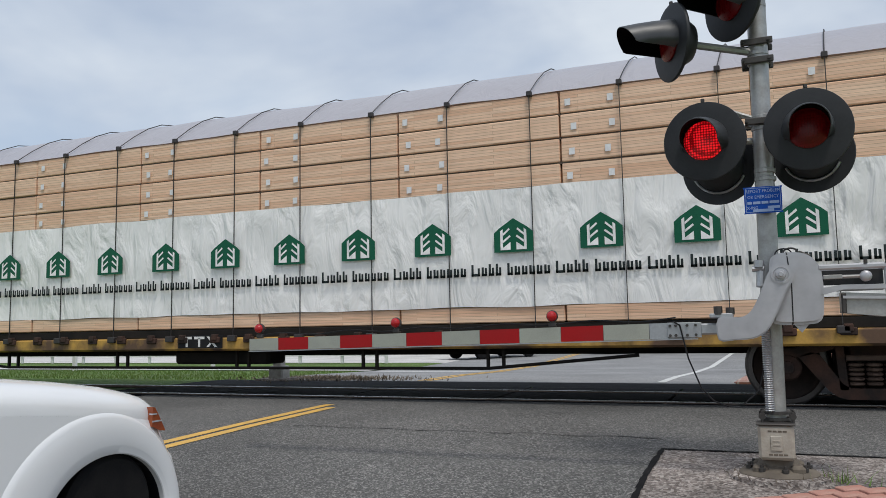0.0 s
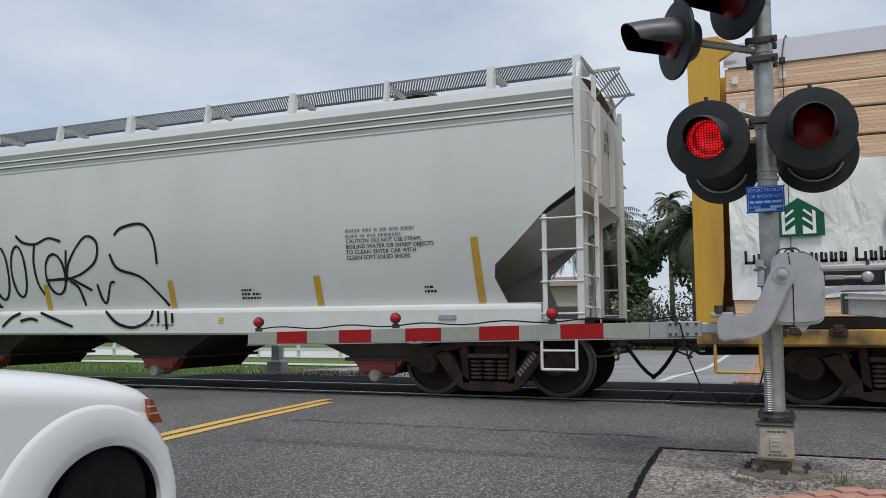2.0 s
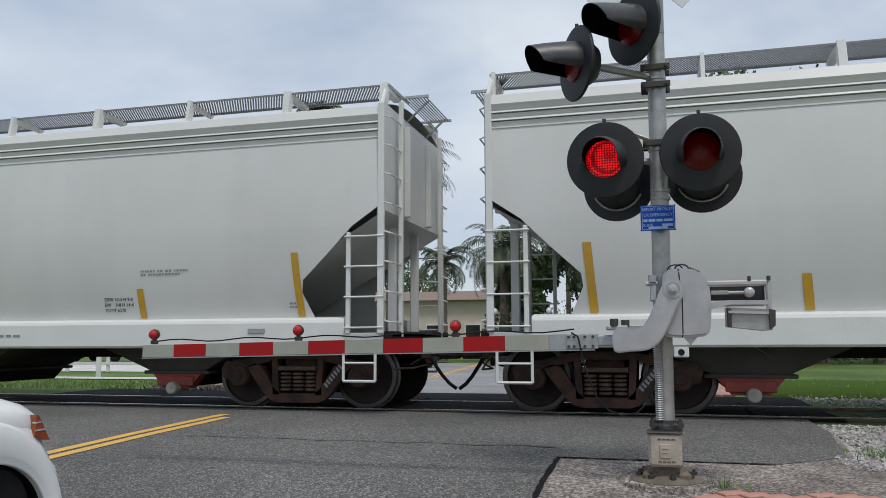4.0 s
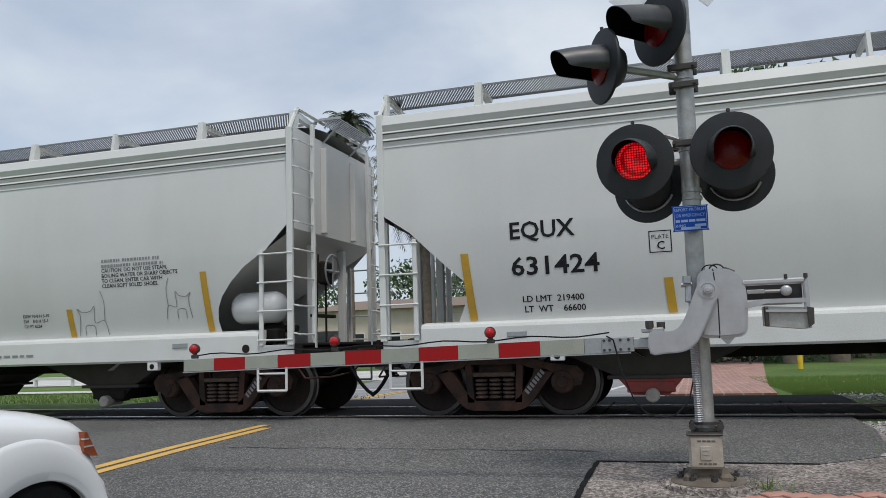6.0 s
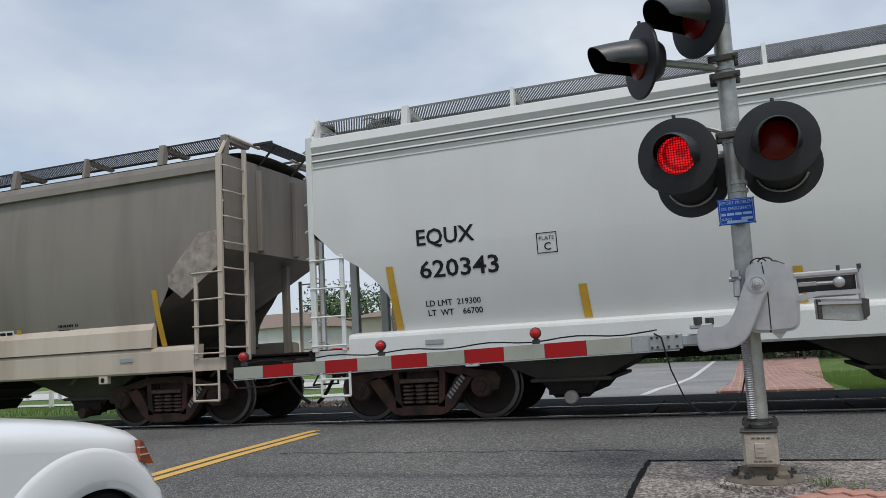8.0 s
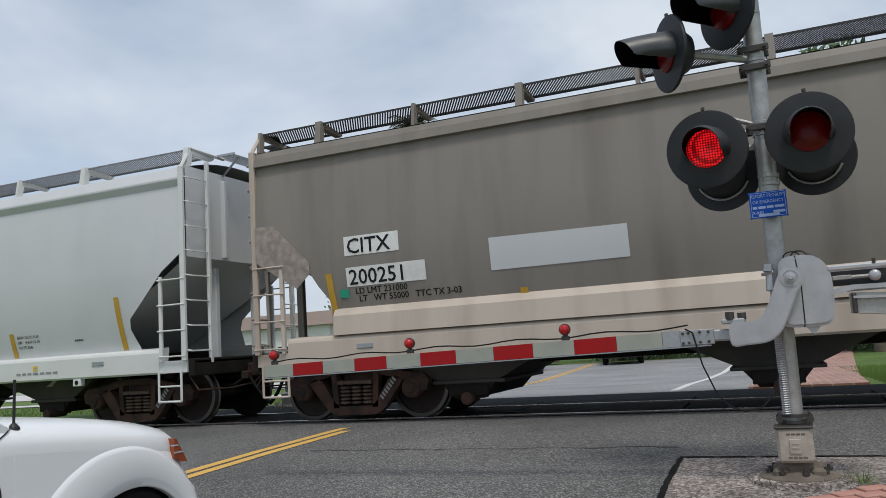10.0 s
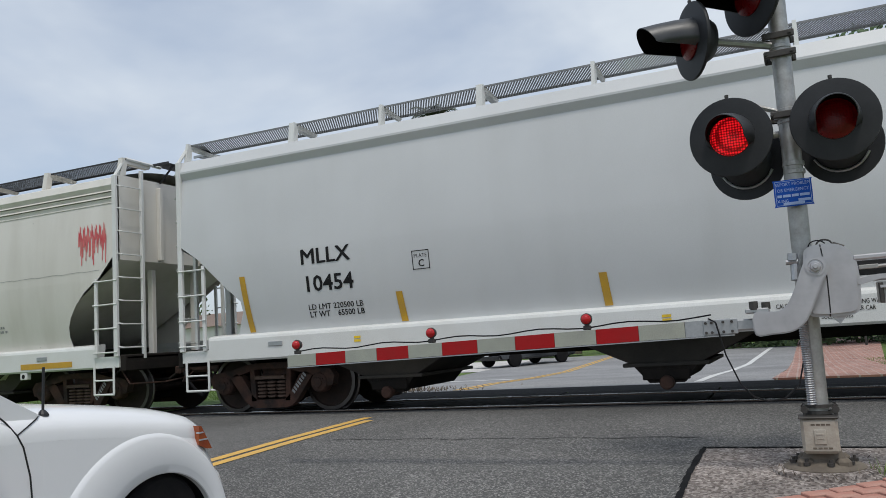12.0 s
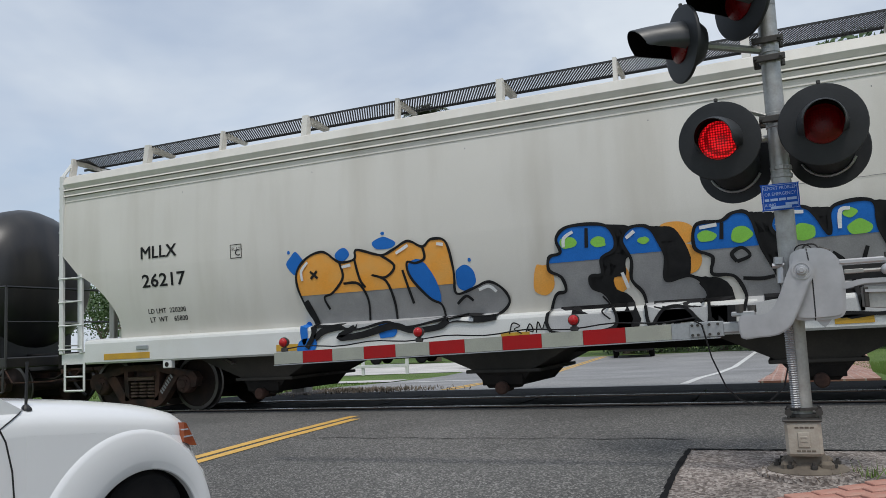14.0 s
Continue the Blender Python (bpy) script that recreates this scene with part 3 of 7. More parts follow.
for k in range(46):
    y, w = 3.0 + 0.088 * k, seam_rnd.uniform(0.006, 0.026)
    joint.add([(-0.87 - w, y, level(y) + 0.004), (-0.85 + w * 0.5, y, level(y) + 0.004), (-0.85 + w * 0.4, y + 0.095, level(y + 0.095) + 0.004), (-0.87 - w * 0.8, y + 0.095, level(y + 0.095) + 0.004)], [(0, 1, 2, 3)])
for k in range(27):
    x, w = -0.87 + 0.066 * k, seam_rnd.uniform(0.004, 0.018)
    joint.add([(x, 7.03 - w, level(7.03) + 0.005), (x + 0.07, 7.03 - w * 0.7, level(7.03) + 0.005), (x + 0.07, 7.04 + w, level(7.03) + 0.006), (x, 7.04 + w * 0.6, level(7.03) + 0.006)], [(0, 1, 2, 3)])
setting("apron_joint", joint, TAR, "broken asphalt edge along the apron with its shade painted dark")
setting("pavement_2", strip([(14.8, -0.55, 1.35), (18, -0.4, 1.5), (26, -0.35, 2.1), (50, -0.2, 3.9)], 0.012, 0.05), BRICK_FAR, "red brick pavement beside the far road")
setting("pavement_3", strip([(21.4, -60, -11.2), (23.4, -60, -11.6)], 0.0), PALE_CONCRETE, "pale concrete pavement across the far lawn")
setting("side_street", strip([(29, -90, -11.6), (40, -90, -12.8)], -0.01), PALE_CONCRETE, "pale concrete side street beyond the lawn")
setting("track_bed_1", strip([(9.3, 1.75, 80), (14.2, 2.2, 80)], -0.12), GRAVEL, "grey stone ballast along the track")
setting("track_bed_2", strip([(9.3, -160, -9.6), (14.2, -160, -11.0)], -0.12), GRAVEL, "grey stone ballast along the track")
setting("verge_gravel", strip([(6.6, 1.75, 2.4), (7.6, 1.5, 3.4), (9.3, 1.74, 4.6)], -0.008), GRAVEL, "pale loose gravel beside the asphalt")
panels = Geo()
x = -11.0
while x < 2.0:
    for y0, y1 in ((10.46, 10.6), (10.75, 12.05), (12.2, 12.95)):
        panels.box(x + 0.01, min(x + 2.42, 2.19), y0, y1, 0.2, 0.332, 0.008)
    x += 2.44
setting("crossing_panels", panels, RUBBER, "black rubber crossing panels between the rails")
for k, y in enumerate((TRACK_Y - 0.755, TRACK_Y + 0.755)):
    rail = thing("rail_%d" % (k + 1), "steel rail with a bright worn head", "", kind="structure")
    part("rail_web", Geo().prism([(y - 0.07, 0.16), (y + 0.07, 0.16), (y + 0.07, 0.18), (y + 0.012, 0.2), (y + 0.012, 0.29), (y + 0.034, 0.305), (y + 0.034, 0.342), (y - 0.034, 0.342), (y - 0.034, 0.305), (y - 0.012, 0.29), (y - 0.012, 0.2), (y - 0.07, 0.18)], -160, 90, "x"), RAIL, rail)
    part("rail_head", Geo().box(-160, 90, y - 0.03, y + 0.03, 0.343, RAIL_Z), RAIL_HEAD, rail, "polished running surface")
ties = Geo()
for k in range(60):
    ties.box(2.4 + k * 0.5, 2.63 + k * 0.5, TRACK_Y - 1.3, TRACK_Y + 1.3, 0.05, 0.2, 0.01)
for k in range(120):
    ties.box(-11.5 - k * 0.5, -11.27 - k * 0.5, TRACK_Y - 1.3, TRACK_Y + 1.3, 0.05, 0.2, 0.01)
tagged(setting("ties", ties, TIE, "dark timber ties under the rails"), kind="stuff")

# ---- freight cars ----
SPEED = 9.25
WALL = 1.56


def bulge(z):
    """Half the width of a hopper car at a height: drawn in towards the sill, a little towards the eave."""
    return WALL + 0.008 - (0.095 * (2.7 - z) ** 2 if z < 2.7 else 0.05 * (z - 2.7) ** 2)


SHIFT = [0.0]


def wall(x, z, out=0.006):
    """The near side of a hopper car, bulged a little between sill and eave."""
    return (x + SHIFT[0], -bulge(z) - out, z)


CARS, WHEELS = [], []


def add_bogie(car, x, wheel_mesh):
    """Two wheelsets, two cast side frames with springs and bearings, a bolster."""
    bogie = thing("bogie", "", "")
    bogie.parent = car
    bogie.matrix_local = pose(x, 0, 0)
    for dx in (-0.92, 0.92):
        w = new("wheelset", wheel_mesh)
        w.parent = bogie
        w.location = (dx, 0, 0.46)
        WHEELS.append((w, dx))
    for s in (-1, 1):
        y0, y1 = s * 0.98, s * 1.12
        g = Geo()
        top = [(-1.16, 0.42), (-1.2, 0.56), (-1.12, 0.66), (-0.78, 0.70), (-0.5, 0.77), (-0.3, 0.8), (0.3, 0.8), (0.5, 0.77), (0.78, 0.70), (1.12, 0.66), (1.2, 0.56), (1.16, 0.42), (1.07, 0.40), (1.0, 0.55), (0.8, 0.58)]
        g.prism(top + [(0.46, 0.66), (0.36, 0.7), (-0.36, 0.7), (-0.46, 0.66), (-0.8, 0.58), (-1.0, 0.55), (-1.07, 0.40)], y0, y1)
        g.prism([(-0.80, 0.585), (-0.66, 0.64), (-0.56, 0.6), (-0.34, 0.27), (-0.26, 0.22), (0.26, 0.22), (0.34, 0.27), (0.56, 0.6), (0.66, 0.64), (0.80, 0.585), (0.5, 0.2), (0.4, 0.12), (0.3, 0.09), (-0.3, 0.09), (-0.4, 0.12), (-0.5, 0.2)], y0, y1)
        for q in (-1, 1):
            g.prism([(q * 0.28, 0.2), (q * 0.37, 0.2), (q * 0.40, 0.7), (q * 0.31, 0.7)], y0, y1)
        part("side_frame", g, BOGIE, bogie)
        sp = Geo()
        for k in range(3):
            for j in range(5):
                sp.lathe((-0.19 + 0.19 * k, s * 1.05, 0.25 + 0.055 * j), (0, 0, 1), [(0, 0.07), (0.012, 0.09), (0.03, 0.09), (0.042, 0.07)], 10)
        sp.box(-0.29, 0.29, s * 0.97, s * 1.14, 0.54, 0.6, 0.01)
        part("spring", sp, SPRING, bogie, "stacked coil springs")
        for dx in (-0.92, 0.92):
            bx = Geo().lathe((dx, s * 0.98, 0.46), (0, s, 0), [(0, 0.16), (0.12, 0.16), (0.16, 0.14), (0.18, 0.08), (0.2, 0.07)], 14)
            for k in range(3):
                a = 2.1 * k + 0.5
                bx.rod((dx + 0.09 * math.cos(a), s * 1.13, 0.46 + 0.09 * math.sin(a)), (dx + 0.09 * math.cos(a), s * 1.17, 0.46 + 0.09 * math.sin(a)), 0.02)
            part("bearing", bx, BOGIE, bogie)
    part("spring_plank", Geo().box(-0.3, 0.3, -0.96, 0.96, 0.2, 0.56, 0.02), UNDER, bogie)
    part("bolster", Geo().box(-0.25, 0.25, -1.0, 1.0, 0.55, 0.78, 0.02).box(-0.12, 0.12, -0.35, 0.35, 0.7, 0.95, 0.02), BOGIE, bogie)
    code = Geo()
    for k in range(7):
        code.add([(0.46 + 0.035 * k + a, -1.128, 0.3 + 0.042 * k + b) for a, b in ((0, 0), (0.022, 0.026), (-0.03, 0.08), (-0.05, 0.05))], [(0, 1, 2, 3)])
    part("stencil", code, FAINT_INK, bogie, "faded stencilled marks")


def wheel_pair():
    g = Geo()
    for s in (-1, 1):
        g.lathe((0, s * 0.68, 0), (0, s, 0), [(0, 0.30), (0.0, 0.485), (0.025, 0.487), (0.035, 0.46), (0.125, 0.455), (0.13, 0.40), (0.09, 0.385), (0.07, 0.25), (0.12, 0.14), (0.14, 0.1)], 32)
    g.rod((0, -0.8, 0), (0, 0.8, 0), 0.085, 10)
    me = mesh_of("wheelset", g, WHEEL, 40)
    me.materials.append(TREAD)
    for p in me.polygons:
        c = p.center
        if math.hypot(c.x, c.z) > 0.425 and abs(c.y) > 0.70:
            p.material_index = 1
    return me


WHEELSET = wheel_pair()


def add_coupler(car, half):
    for s in (-1, 1):
        g = Geo().box(min(s * (half - 0.9), s * (half + 0.35)), max(s * (half - 0.9), s * (half + 0.35)), -0.13, 0.13, 0.72, 0.95, 0.02)
        g.box(min(s * (half + 0.35), s * (half + 0.72)), max(s * (half + 0.35), s * (half + 0.72)), -0.2, 0.12, 0.68, 0.98, 0.05)
        part("coupler", g, BOGIE, car, "rusty knuckle coupler")
        pts = [(s * (half + 0.3), -0.35, 0.75)] + [(s * (half + 0.3 + 0.1 * k), -0.35 + 0.02 * k, 0.75 - 0.42 * math.sin(math.pi * k / 9) - 0.02 * k) for k in range(1, 5)]
        part("air_hose", Geo().pipe(pts, 0.028, 6), HOSE, car)
        part("train_pipe", Geo().pipe([(s * (half - 1.2), -0.5, 0.62), (s * (half + 0.05), -0.42, 0.60), (s * (half + 0.3), -0.35, 0.75)], 0.024, 6), UNDER, car)
        part("uncoupling_lever", Geo().pipe([(s * (half - 0.05), -1.42, 0.82), (s * (half + 0.12), -1.4, 0.58), (s * (half + 0.14), -0.6, 0.56), (s * (half + 0.35), -0.25, 0.62), (s * (half + 0.45), -0.15, 0.76)], 0.014, 5), BOGIE, car)
        part("angle_cock", Geo().box(min(s * (half + 0.2), s * (half + 0.34)), max(s * (half + 0.2), s * (half + 0.34)), -0.44, -0.3, 0.68, 0.82, 0.02), BOGIE, car)


def add_marks(car, items):
    """Lettering: (words, size, x, z, ink, bold, stretch)."""
    for words, size, x, z, ink, bold, *wide in items:
        g = text_geo(words, size, x, z, wall, wide[0] if wide else 1.0, 0.0 if "M" in words else bold)
        if "M" in words:
            over = lambda a, b: wall(a, b, 0.007)
            twin = text_geo(words, size, x + 2.2 * bold, z + 0.8 * bold, over, wide[0] if wide else 1.0, 0.0)
            g.add(twin.v, twin.f)
        part("lettering", g, ink, car, "stencilled lettering")


def small_print(car, x, z, lines, width, ink, pitch=0.06):
    """Fine print too small to read: bars of its size."""
    g = Geo()
    for k in range(lines):
        w, p = width * random.uniform(0.6, 1.0), x
        while p < x + w:
            q = p + random.uniform(0.022, 0.05)
            g.add([wall(a, b) for a, b in ((p, z - k * pitch), (min(q, x + w), z - k * pitch), (min(q, x + w), z - k * pitch + pitch * 0.55), (p, z - k * pitch + pitch * 0.55))], [(0, 1, 2, 3)])
            p = q + (0.014 if random.random() < 0.8 else 0.045)
    part("small_print", g, ink, car)


def sill_print(car, x, z, width, ink, h=0.035):
    g, p = Geo(), x
    while p < x + width:
        q = p + random.uniform(0.06, 0.14)
        g.add([(a, -1.5365, b) for a, b in ((p, z), (q, z), (q, z + h), (p, z + h))], [(0, 1, 2, 3)])
        p = q + 0.04
    part("small_print", g, ink, car)


def hopper_car(label, u0, u1, body, eave, sill=None, grate=None, gate_mat=None, stripes=(), tank_end=False, curved=False, bays=(-6.05, -2.0, 2.0, 6.05), walk_at=(), open_end=False):
    """A covered hopper car from u1 (rear) to u0 (front) along the train."""
    half, mid = (u0 - u1) / 2, (u0 + u1) / 2
    sill, grate, gate_mat = sill or SILL_WHITE, grate or GALV, gate_mat or RED_GATE
    car = thing("hopper_car", label, "freight car", "freight cars of the train")
    CARS.append((car, mid))
    # Side walls, cut away at both ends under the slope sheets.
    cut = [(1.15, 1.02), (1.3, 1.05), (1.45, 1.12), (1.62, 1.2), (1.79, 1.18), (2.0, 0.95), (2.25, 0.69), (2.51, 0.43), (2.515, 0.42), (2.8, 0.0), (3.2, 0.0), (3.58, 0.0)]
    if curved:
        cut = [(1.15, 1.15), (1.3, 1.24), (1.45, 1.27), (1.62, 1.25), (1.79, 1.17), (2.0, 1.0), (2.2, 0.78), (2.4, 0.46), (2.41, 0.42), (2.8, 0.03), (3.2, 0.0), (3.58, 0.0)]
    if open_end:
        cut = [(1.15, 1.3), (1.3, 1.36), (1.45, 1.38), (1.62, 1.36), (1.79, 1.28), (2.0, 1.12), (2.2, 1.0), (2.32, 0.9), (2.4, 0.72), (2.55, 0.5), (2.8, 0.06), (3.0, 0.0), (3.58, 0.0)]
    ribs = {"ribbed": [(3.72, 0.0), (3.722, 0.012), (3.742, 0.012), (3.746, 0.0), (3.79, 0.012), (3.808, 0.02), (3.81, -0.02), (3.82, -0.02), (3.822, 0.045), (3.85, 0.03), (3.855, 0.012), (3.91, 0.045), (3.912, -0.005), (3.925, -0.005), (3.927, 0.065), (3.955, 0.045), (3.96, 0.03), (4.03, 0.085), (4.04, 0.09), (4.17, 0.06), (4.2, 0.0)],
            "flange": [(3.88, 0.0), (3.885, -0.01), (3.99, 0.07), (4.02, 0.075), (4.2, 0.02)],
            "angle": [(3.94, 0.0), (3.945, 0.075), (4.07, 0.075), (4.075, 0.02), (4.18, 0.0)]}[eave]
    cols = 24
    for s in (-1, 1):
        rows = []
        for z, inset in cut:
            e = half - inset
            rows.append([(-e + 2 * e * k / cols, s * bulge(z), z) for k in range(cols + 1)])
        for z, out in ribs:
            rows.append([(-half + 2 * half * k / cols, s * (bulge(z) + out), z) for k in range(cols + 1)])
        part("side_wall", Geo().sheet(rows), body, car, smooth=25)
    roof = [[(x, y, 4.2 + 0.22 * (1 - min(1, abs(y) / 1.44) ** 2.2)) for x in (-half, half)] for y in [-1.44 + 0.192 * k for k in range(16)]]
    part("roof", Geo().sheet(roof), body, car, smooth=40)
    # Ends: upright sheet with posts above, slope sheet below.
    for s in (-1, 1):
        e = s * half
        g = Geo()
        rows = [[(e - s * 0.04 * (1 - (y / 1.45) ** 2) * 0, y, z) for y in (-1.47, -0.7, 0, 0.7, 1.47)] for z in (2.72, 4.22)]
        g.sheet(rows)
        g.sheet([[(e, y, 2.72) for y in (-1.47, 1.47)], [(e - s * 3.4, y, 0.75) for y in (-1.22, 1.22)]])
        part("end_sheet", g, body, car)
        for y in (-0.55, 0.55):
            posts = Geo()
            posts.box(min(e, e + s * 0.09), max(e, e + s * 0.09), y - 0.04, y + 0.04, 2.75, 4.1, 0.01)
            posts.box(min(e - s * 0.25, e - s * 0.13), max(e - s * 0.25, e - s * 0.13), y - 0.05, y + 0.05, 1.05, 2.6, 0.01)
            part("end_post", posts, body, car)
        deck = Geo().box(min(e - s * 1.1, e + s * 0.12), max(e - s * 1.1, e + s * 0.12), -1.45, 1.45, 1.0, 1.05, 0.01)
        deck.box(min(e, e + s * 0.12), max(e, e + s * 0.12), -1.5, 1.5, 0.8, 1.08, 0.015)
        part("end_platform", deck, UNDER, car, "dirty steel end platform")
        # Ladders: short one on the side, full-height one on the end.
        for q in (-1, 1):
            y = q * 1.54
            lad = Geo()
            lad.box(min(e - s * 0.07, e + s * 0.02), max(e - s * 0.07, e + s * 0.02), y - 0.03, y + 0.03, 1.05, 4.2, 0.008)
            lad.rod((e - s * 0.02, y, 4.18), (e - s * 0.04, q * 1.28, 4.54), 0.03).rod((e - s * 0.02, q * 1.28, 4.54), (e + s * 0.03, q * 0.5, 4.5), 0.03)
            lad.box(min(e - s * 0.52, e - s * 0.46), max(e - s * 0.52, e - s * 0.46), y - 0.025, y + 0.025, 1.05, 2.42, 0.008)
            for k in range(4):
                lad.rod((e - s * 0.54, y - q * -0.03, 1.13 + 0.41 * k), (e + s * 0.02, y - q * -0.03, 1.13 + 0.41 * k), 0.014)
            part("side_ladder", lad, sill, car)
            end = Geo().box(min(e + s * 0.07, e + s * 0.13), max(e + s * 0.07, e + s * 0.13), q * 1.05 - 0.03, q * 1.05 + 0.03, 1.0, 4.34, 0.006)
            for k in range(8):
                z = 1.2 + 0.4 * k
                end.pipe([(e + s * 0.02, q * 1.53, z + 0.02), (e + s * 0.1, q * 1.5, z), (e + s * 0.11, q * 1.06, z)], 0.013, 5)
            part("end_ladder", end, sill, car)
            st = Geo().pipe([(e - s * 0.55, y, 0.9), (e - s * 0.55, y, 0.42), (e - s * 0.1, y, 0.42), (e - s * 0.1, y, 0.9)], 0.02, 6)
            st.rod((e - s * 0.55, y, 0.66), (e - s * 0.1, y, 0.66), 0.016)
            part("stirrup_step", st, sill, car)
    for s in (-1, 1):
        prof = [(s * 1.30, 1.285), (s * 1.48, 1.262), (s * 1.515, 1.24), (s * 1.53, 1.20), (s * 1.53, 0.89), (s * 1.50, 0.86), (s * 1.36, 0.86), (s * 1.30, 1.2)]
        part("side_sill", Geo().prism(prof, -half + 0.55, half - 0.55, "x").prism([(s * 1.52, 1.06), (s * 1.52, 0.87), (s * 1.40, 0.87), (s * 1.40, 1.06)], -half, -half + 0.55, "x").prism([(s * 1.52, 1.06), (s * 1.52, 0.87), (s * 1.40, 0.87), (s * 1.40, 1.06)], half - 0.55, half, "x"), sill, car)
    part("centre_sill", Geo().box(-half, half, -0.18, 0.18, 0.7, 0.95, 0.01), UNDER, car)
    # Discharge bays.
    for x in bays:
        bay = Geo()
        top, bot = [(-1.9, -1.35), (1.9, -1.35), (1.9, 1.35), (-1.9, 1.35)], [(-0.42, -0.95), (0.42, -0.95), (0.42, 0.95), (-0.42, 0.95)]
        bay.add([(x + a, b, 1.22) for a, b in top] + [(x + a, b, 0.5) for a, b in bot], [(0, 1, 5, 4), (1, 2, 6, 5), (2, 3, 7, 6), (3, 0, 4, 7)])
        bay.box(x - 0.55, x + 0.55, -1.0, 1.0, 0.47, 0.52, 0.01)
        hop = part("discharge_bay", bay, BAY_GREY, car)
        part("outlet_gate", Geo().prism([(x - 0.4, 0.47), (x + 0.4, 0.47), (x + 0.22, 0.26), (x - 0.22, 0.26)], -0.98, -0.8).box(x - 0.3, x + 0.3, -1.02, -0.98, 0.3, 0.44, 0.01), gate_mat, hop, "red grimy outlet gate")
        part("outlet_frame", Geo().prism([(x - 0.38, 0.46), (x + 0.38, 0.46), (x + 0.2, 0.28), (x - 0.2, 0.28)], -0.79, 0.95), UNDER, hop)
        part("outlet_cap", Geo().lathe((x + 0.02, -1.16, 0.27), (0, 1, 0), [(0, 0.075), (0.02, 0.09), (0.1, 0.09), (0.12, 0.07), (0.4, 0.07)], 16), BOGIE if grate is GRATE_DARK or eave == "flange" else CAP, hop, "round pipe cap")
    # Roof walk: grating, edge bars and brackets, hatches between.
    low = -0.05 if tank_end else 0.0
    for s in (-1, 1):
        g = Geo()
        k = -half + 0.05
        while k < half - 0.05:
            far = max(-half, k - 0.30)
            g.add([(k, s * 1.28, 4.528), (k + 0.026, s * 1.28, 4.528), (far + 0.026, s * 0.7, 4.528), (far, s * 0.7, 4.528),
                   (k, s * 1.28, 4.522), (k + 0.026, s * 1.28, 4.522), (far + 0.026, s * 0.7, 4.522), (far, s * 0.7, 4.522)], [(0, 1, 2, 3), (4, 7, 6, 5), (0, 4, 5, 1), (0, 3, 7, 4), (1, 5, 6, 2)])
            k += 0.043
        for y, tall in ((1.29, 0.026), (0.69, 0.04)):
            g.box(-half, half, s * y - 0.008, s * y + 0.008, 4.54 - tall, 4.54)
        part("roof_walk", g, grate if grate is GRATE_DARK else WALK_GREY, car, "steel grating walkway").location.z = low
        spots = walk_at or [-0.06 + 1.605 * k for k in range(-5, 6)]
        for k, x in enumerate([v for v in spots if abs(v) < half - 0.3] + [-half + 0.06, half - 0.06]):
            wide = 0.05 if k % 2 == len(spots) // 2 % 2 else 0.1
            part("walk_bracket", Geo().prism([(s * 1.42, 4.18), (s * 1.36, 4.55), (s * 1.29, 4.55), (s * 0.7, 4.48), (s * 0.75, 4.43), (s * 1.26, 4.45), (s * 1.30, 4.2)], x - wide / 2, x + wide / 2, "x"), sill if grate is GALV else body, car).location.z = low
    hat = Geo()
    k = -half + 0.6
    while k < half - 1.2:
        hat.box(k, k + 1.15, -0.32, 0.32, 4.41, 4.5, 0.03)
        k += 1.25
    part("roof_hatches", hat, body, car)
    for s in (-1, 1):
        e = s * half
        g = Geo()
        for k in range(9):
            a = e - s * 0.02 + s * 0.045 * k
            g.box(min(a, a + s * 0.016), max(a, a + s * 0.016), -0.66, 0.66, 4.515, 4.53)
        g.box(min(e - s * 0.05, e + s * 0.4), max(e - s * 0.05, e + s * 0.4), -0.69, -0.66, 4.50, 4.54).box(min(e - s * 0.05, e + s * 0.4), max(e - s * 0.05, e + s * 0.4), 0.66, 0.69, 4.50, 4.54)
        for y in (-0.5, 0.5):
            g.prism([(e, 4.2), (e + s * 0.03, 4.2), (e + s * 0.36, 4.5), (e + s * 0.32, 4.5)], y - 0.015, y + 0.015)
        part("crossover_walk", g, grate, car, "open grating step across the roof end")
    if tank_end:
        x = half - 0.75
        part("air_reservoir", Geo().lathe((x - 0.42, -1.12, 1.62), (1, 0, 0), [(0, 0.1), (0.05, 0.2), (0.12, 0.235), (0.7, 0.235), (0.77, 0.2), (0.84, 0.1)], 20), LIGHT_CAR, car, "pale round air reservoir", 40)
        part("brake_cylinder", Geo().lathe((x - 0.1, -0.9, 1.3), (1, 0, 0), [(0, 0.12), (0.3, 0.14), (0.34, 0.06), (0.6, 0.05)], 14).box(x + 0.1, x + 0.35, -1.25, -1.0, 1.08, 1.3, 0.02), UNDER, car)
        part("brake_wheel", Geo().pipe([(half + 0.2, -0.62 + 0.25 * math.cos(math.pi * k / 12), 2.15 + 0.25 * math.sin(math.pi * k / 12)) for k in range(25)], 0.016, 6).rod((half + 0.2, -0.86, 2.15), (half + 0.2, -0.38, 2.15), 0.014).rod((half + 0.2, -0.62, 1.9), (half + 0.2, -0.62, 2.4), 0.014).rod((half + 0.02, -0.62, 2.15), (half + 0.21, -0.62, 2.15), 0.03, 8), GALV, car, "round hand brake wheel")
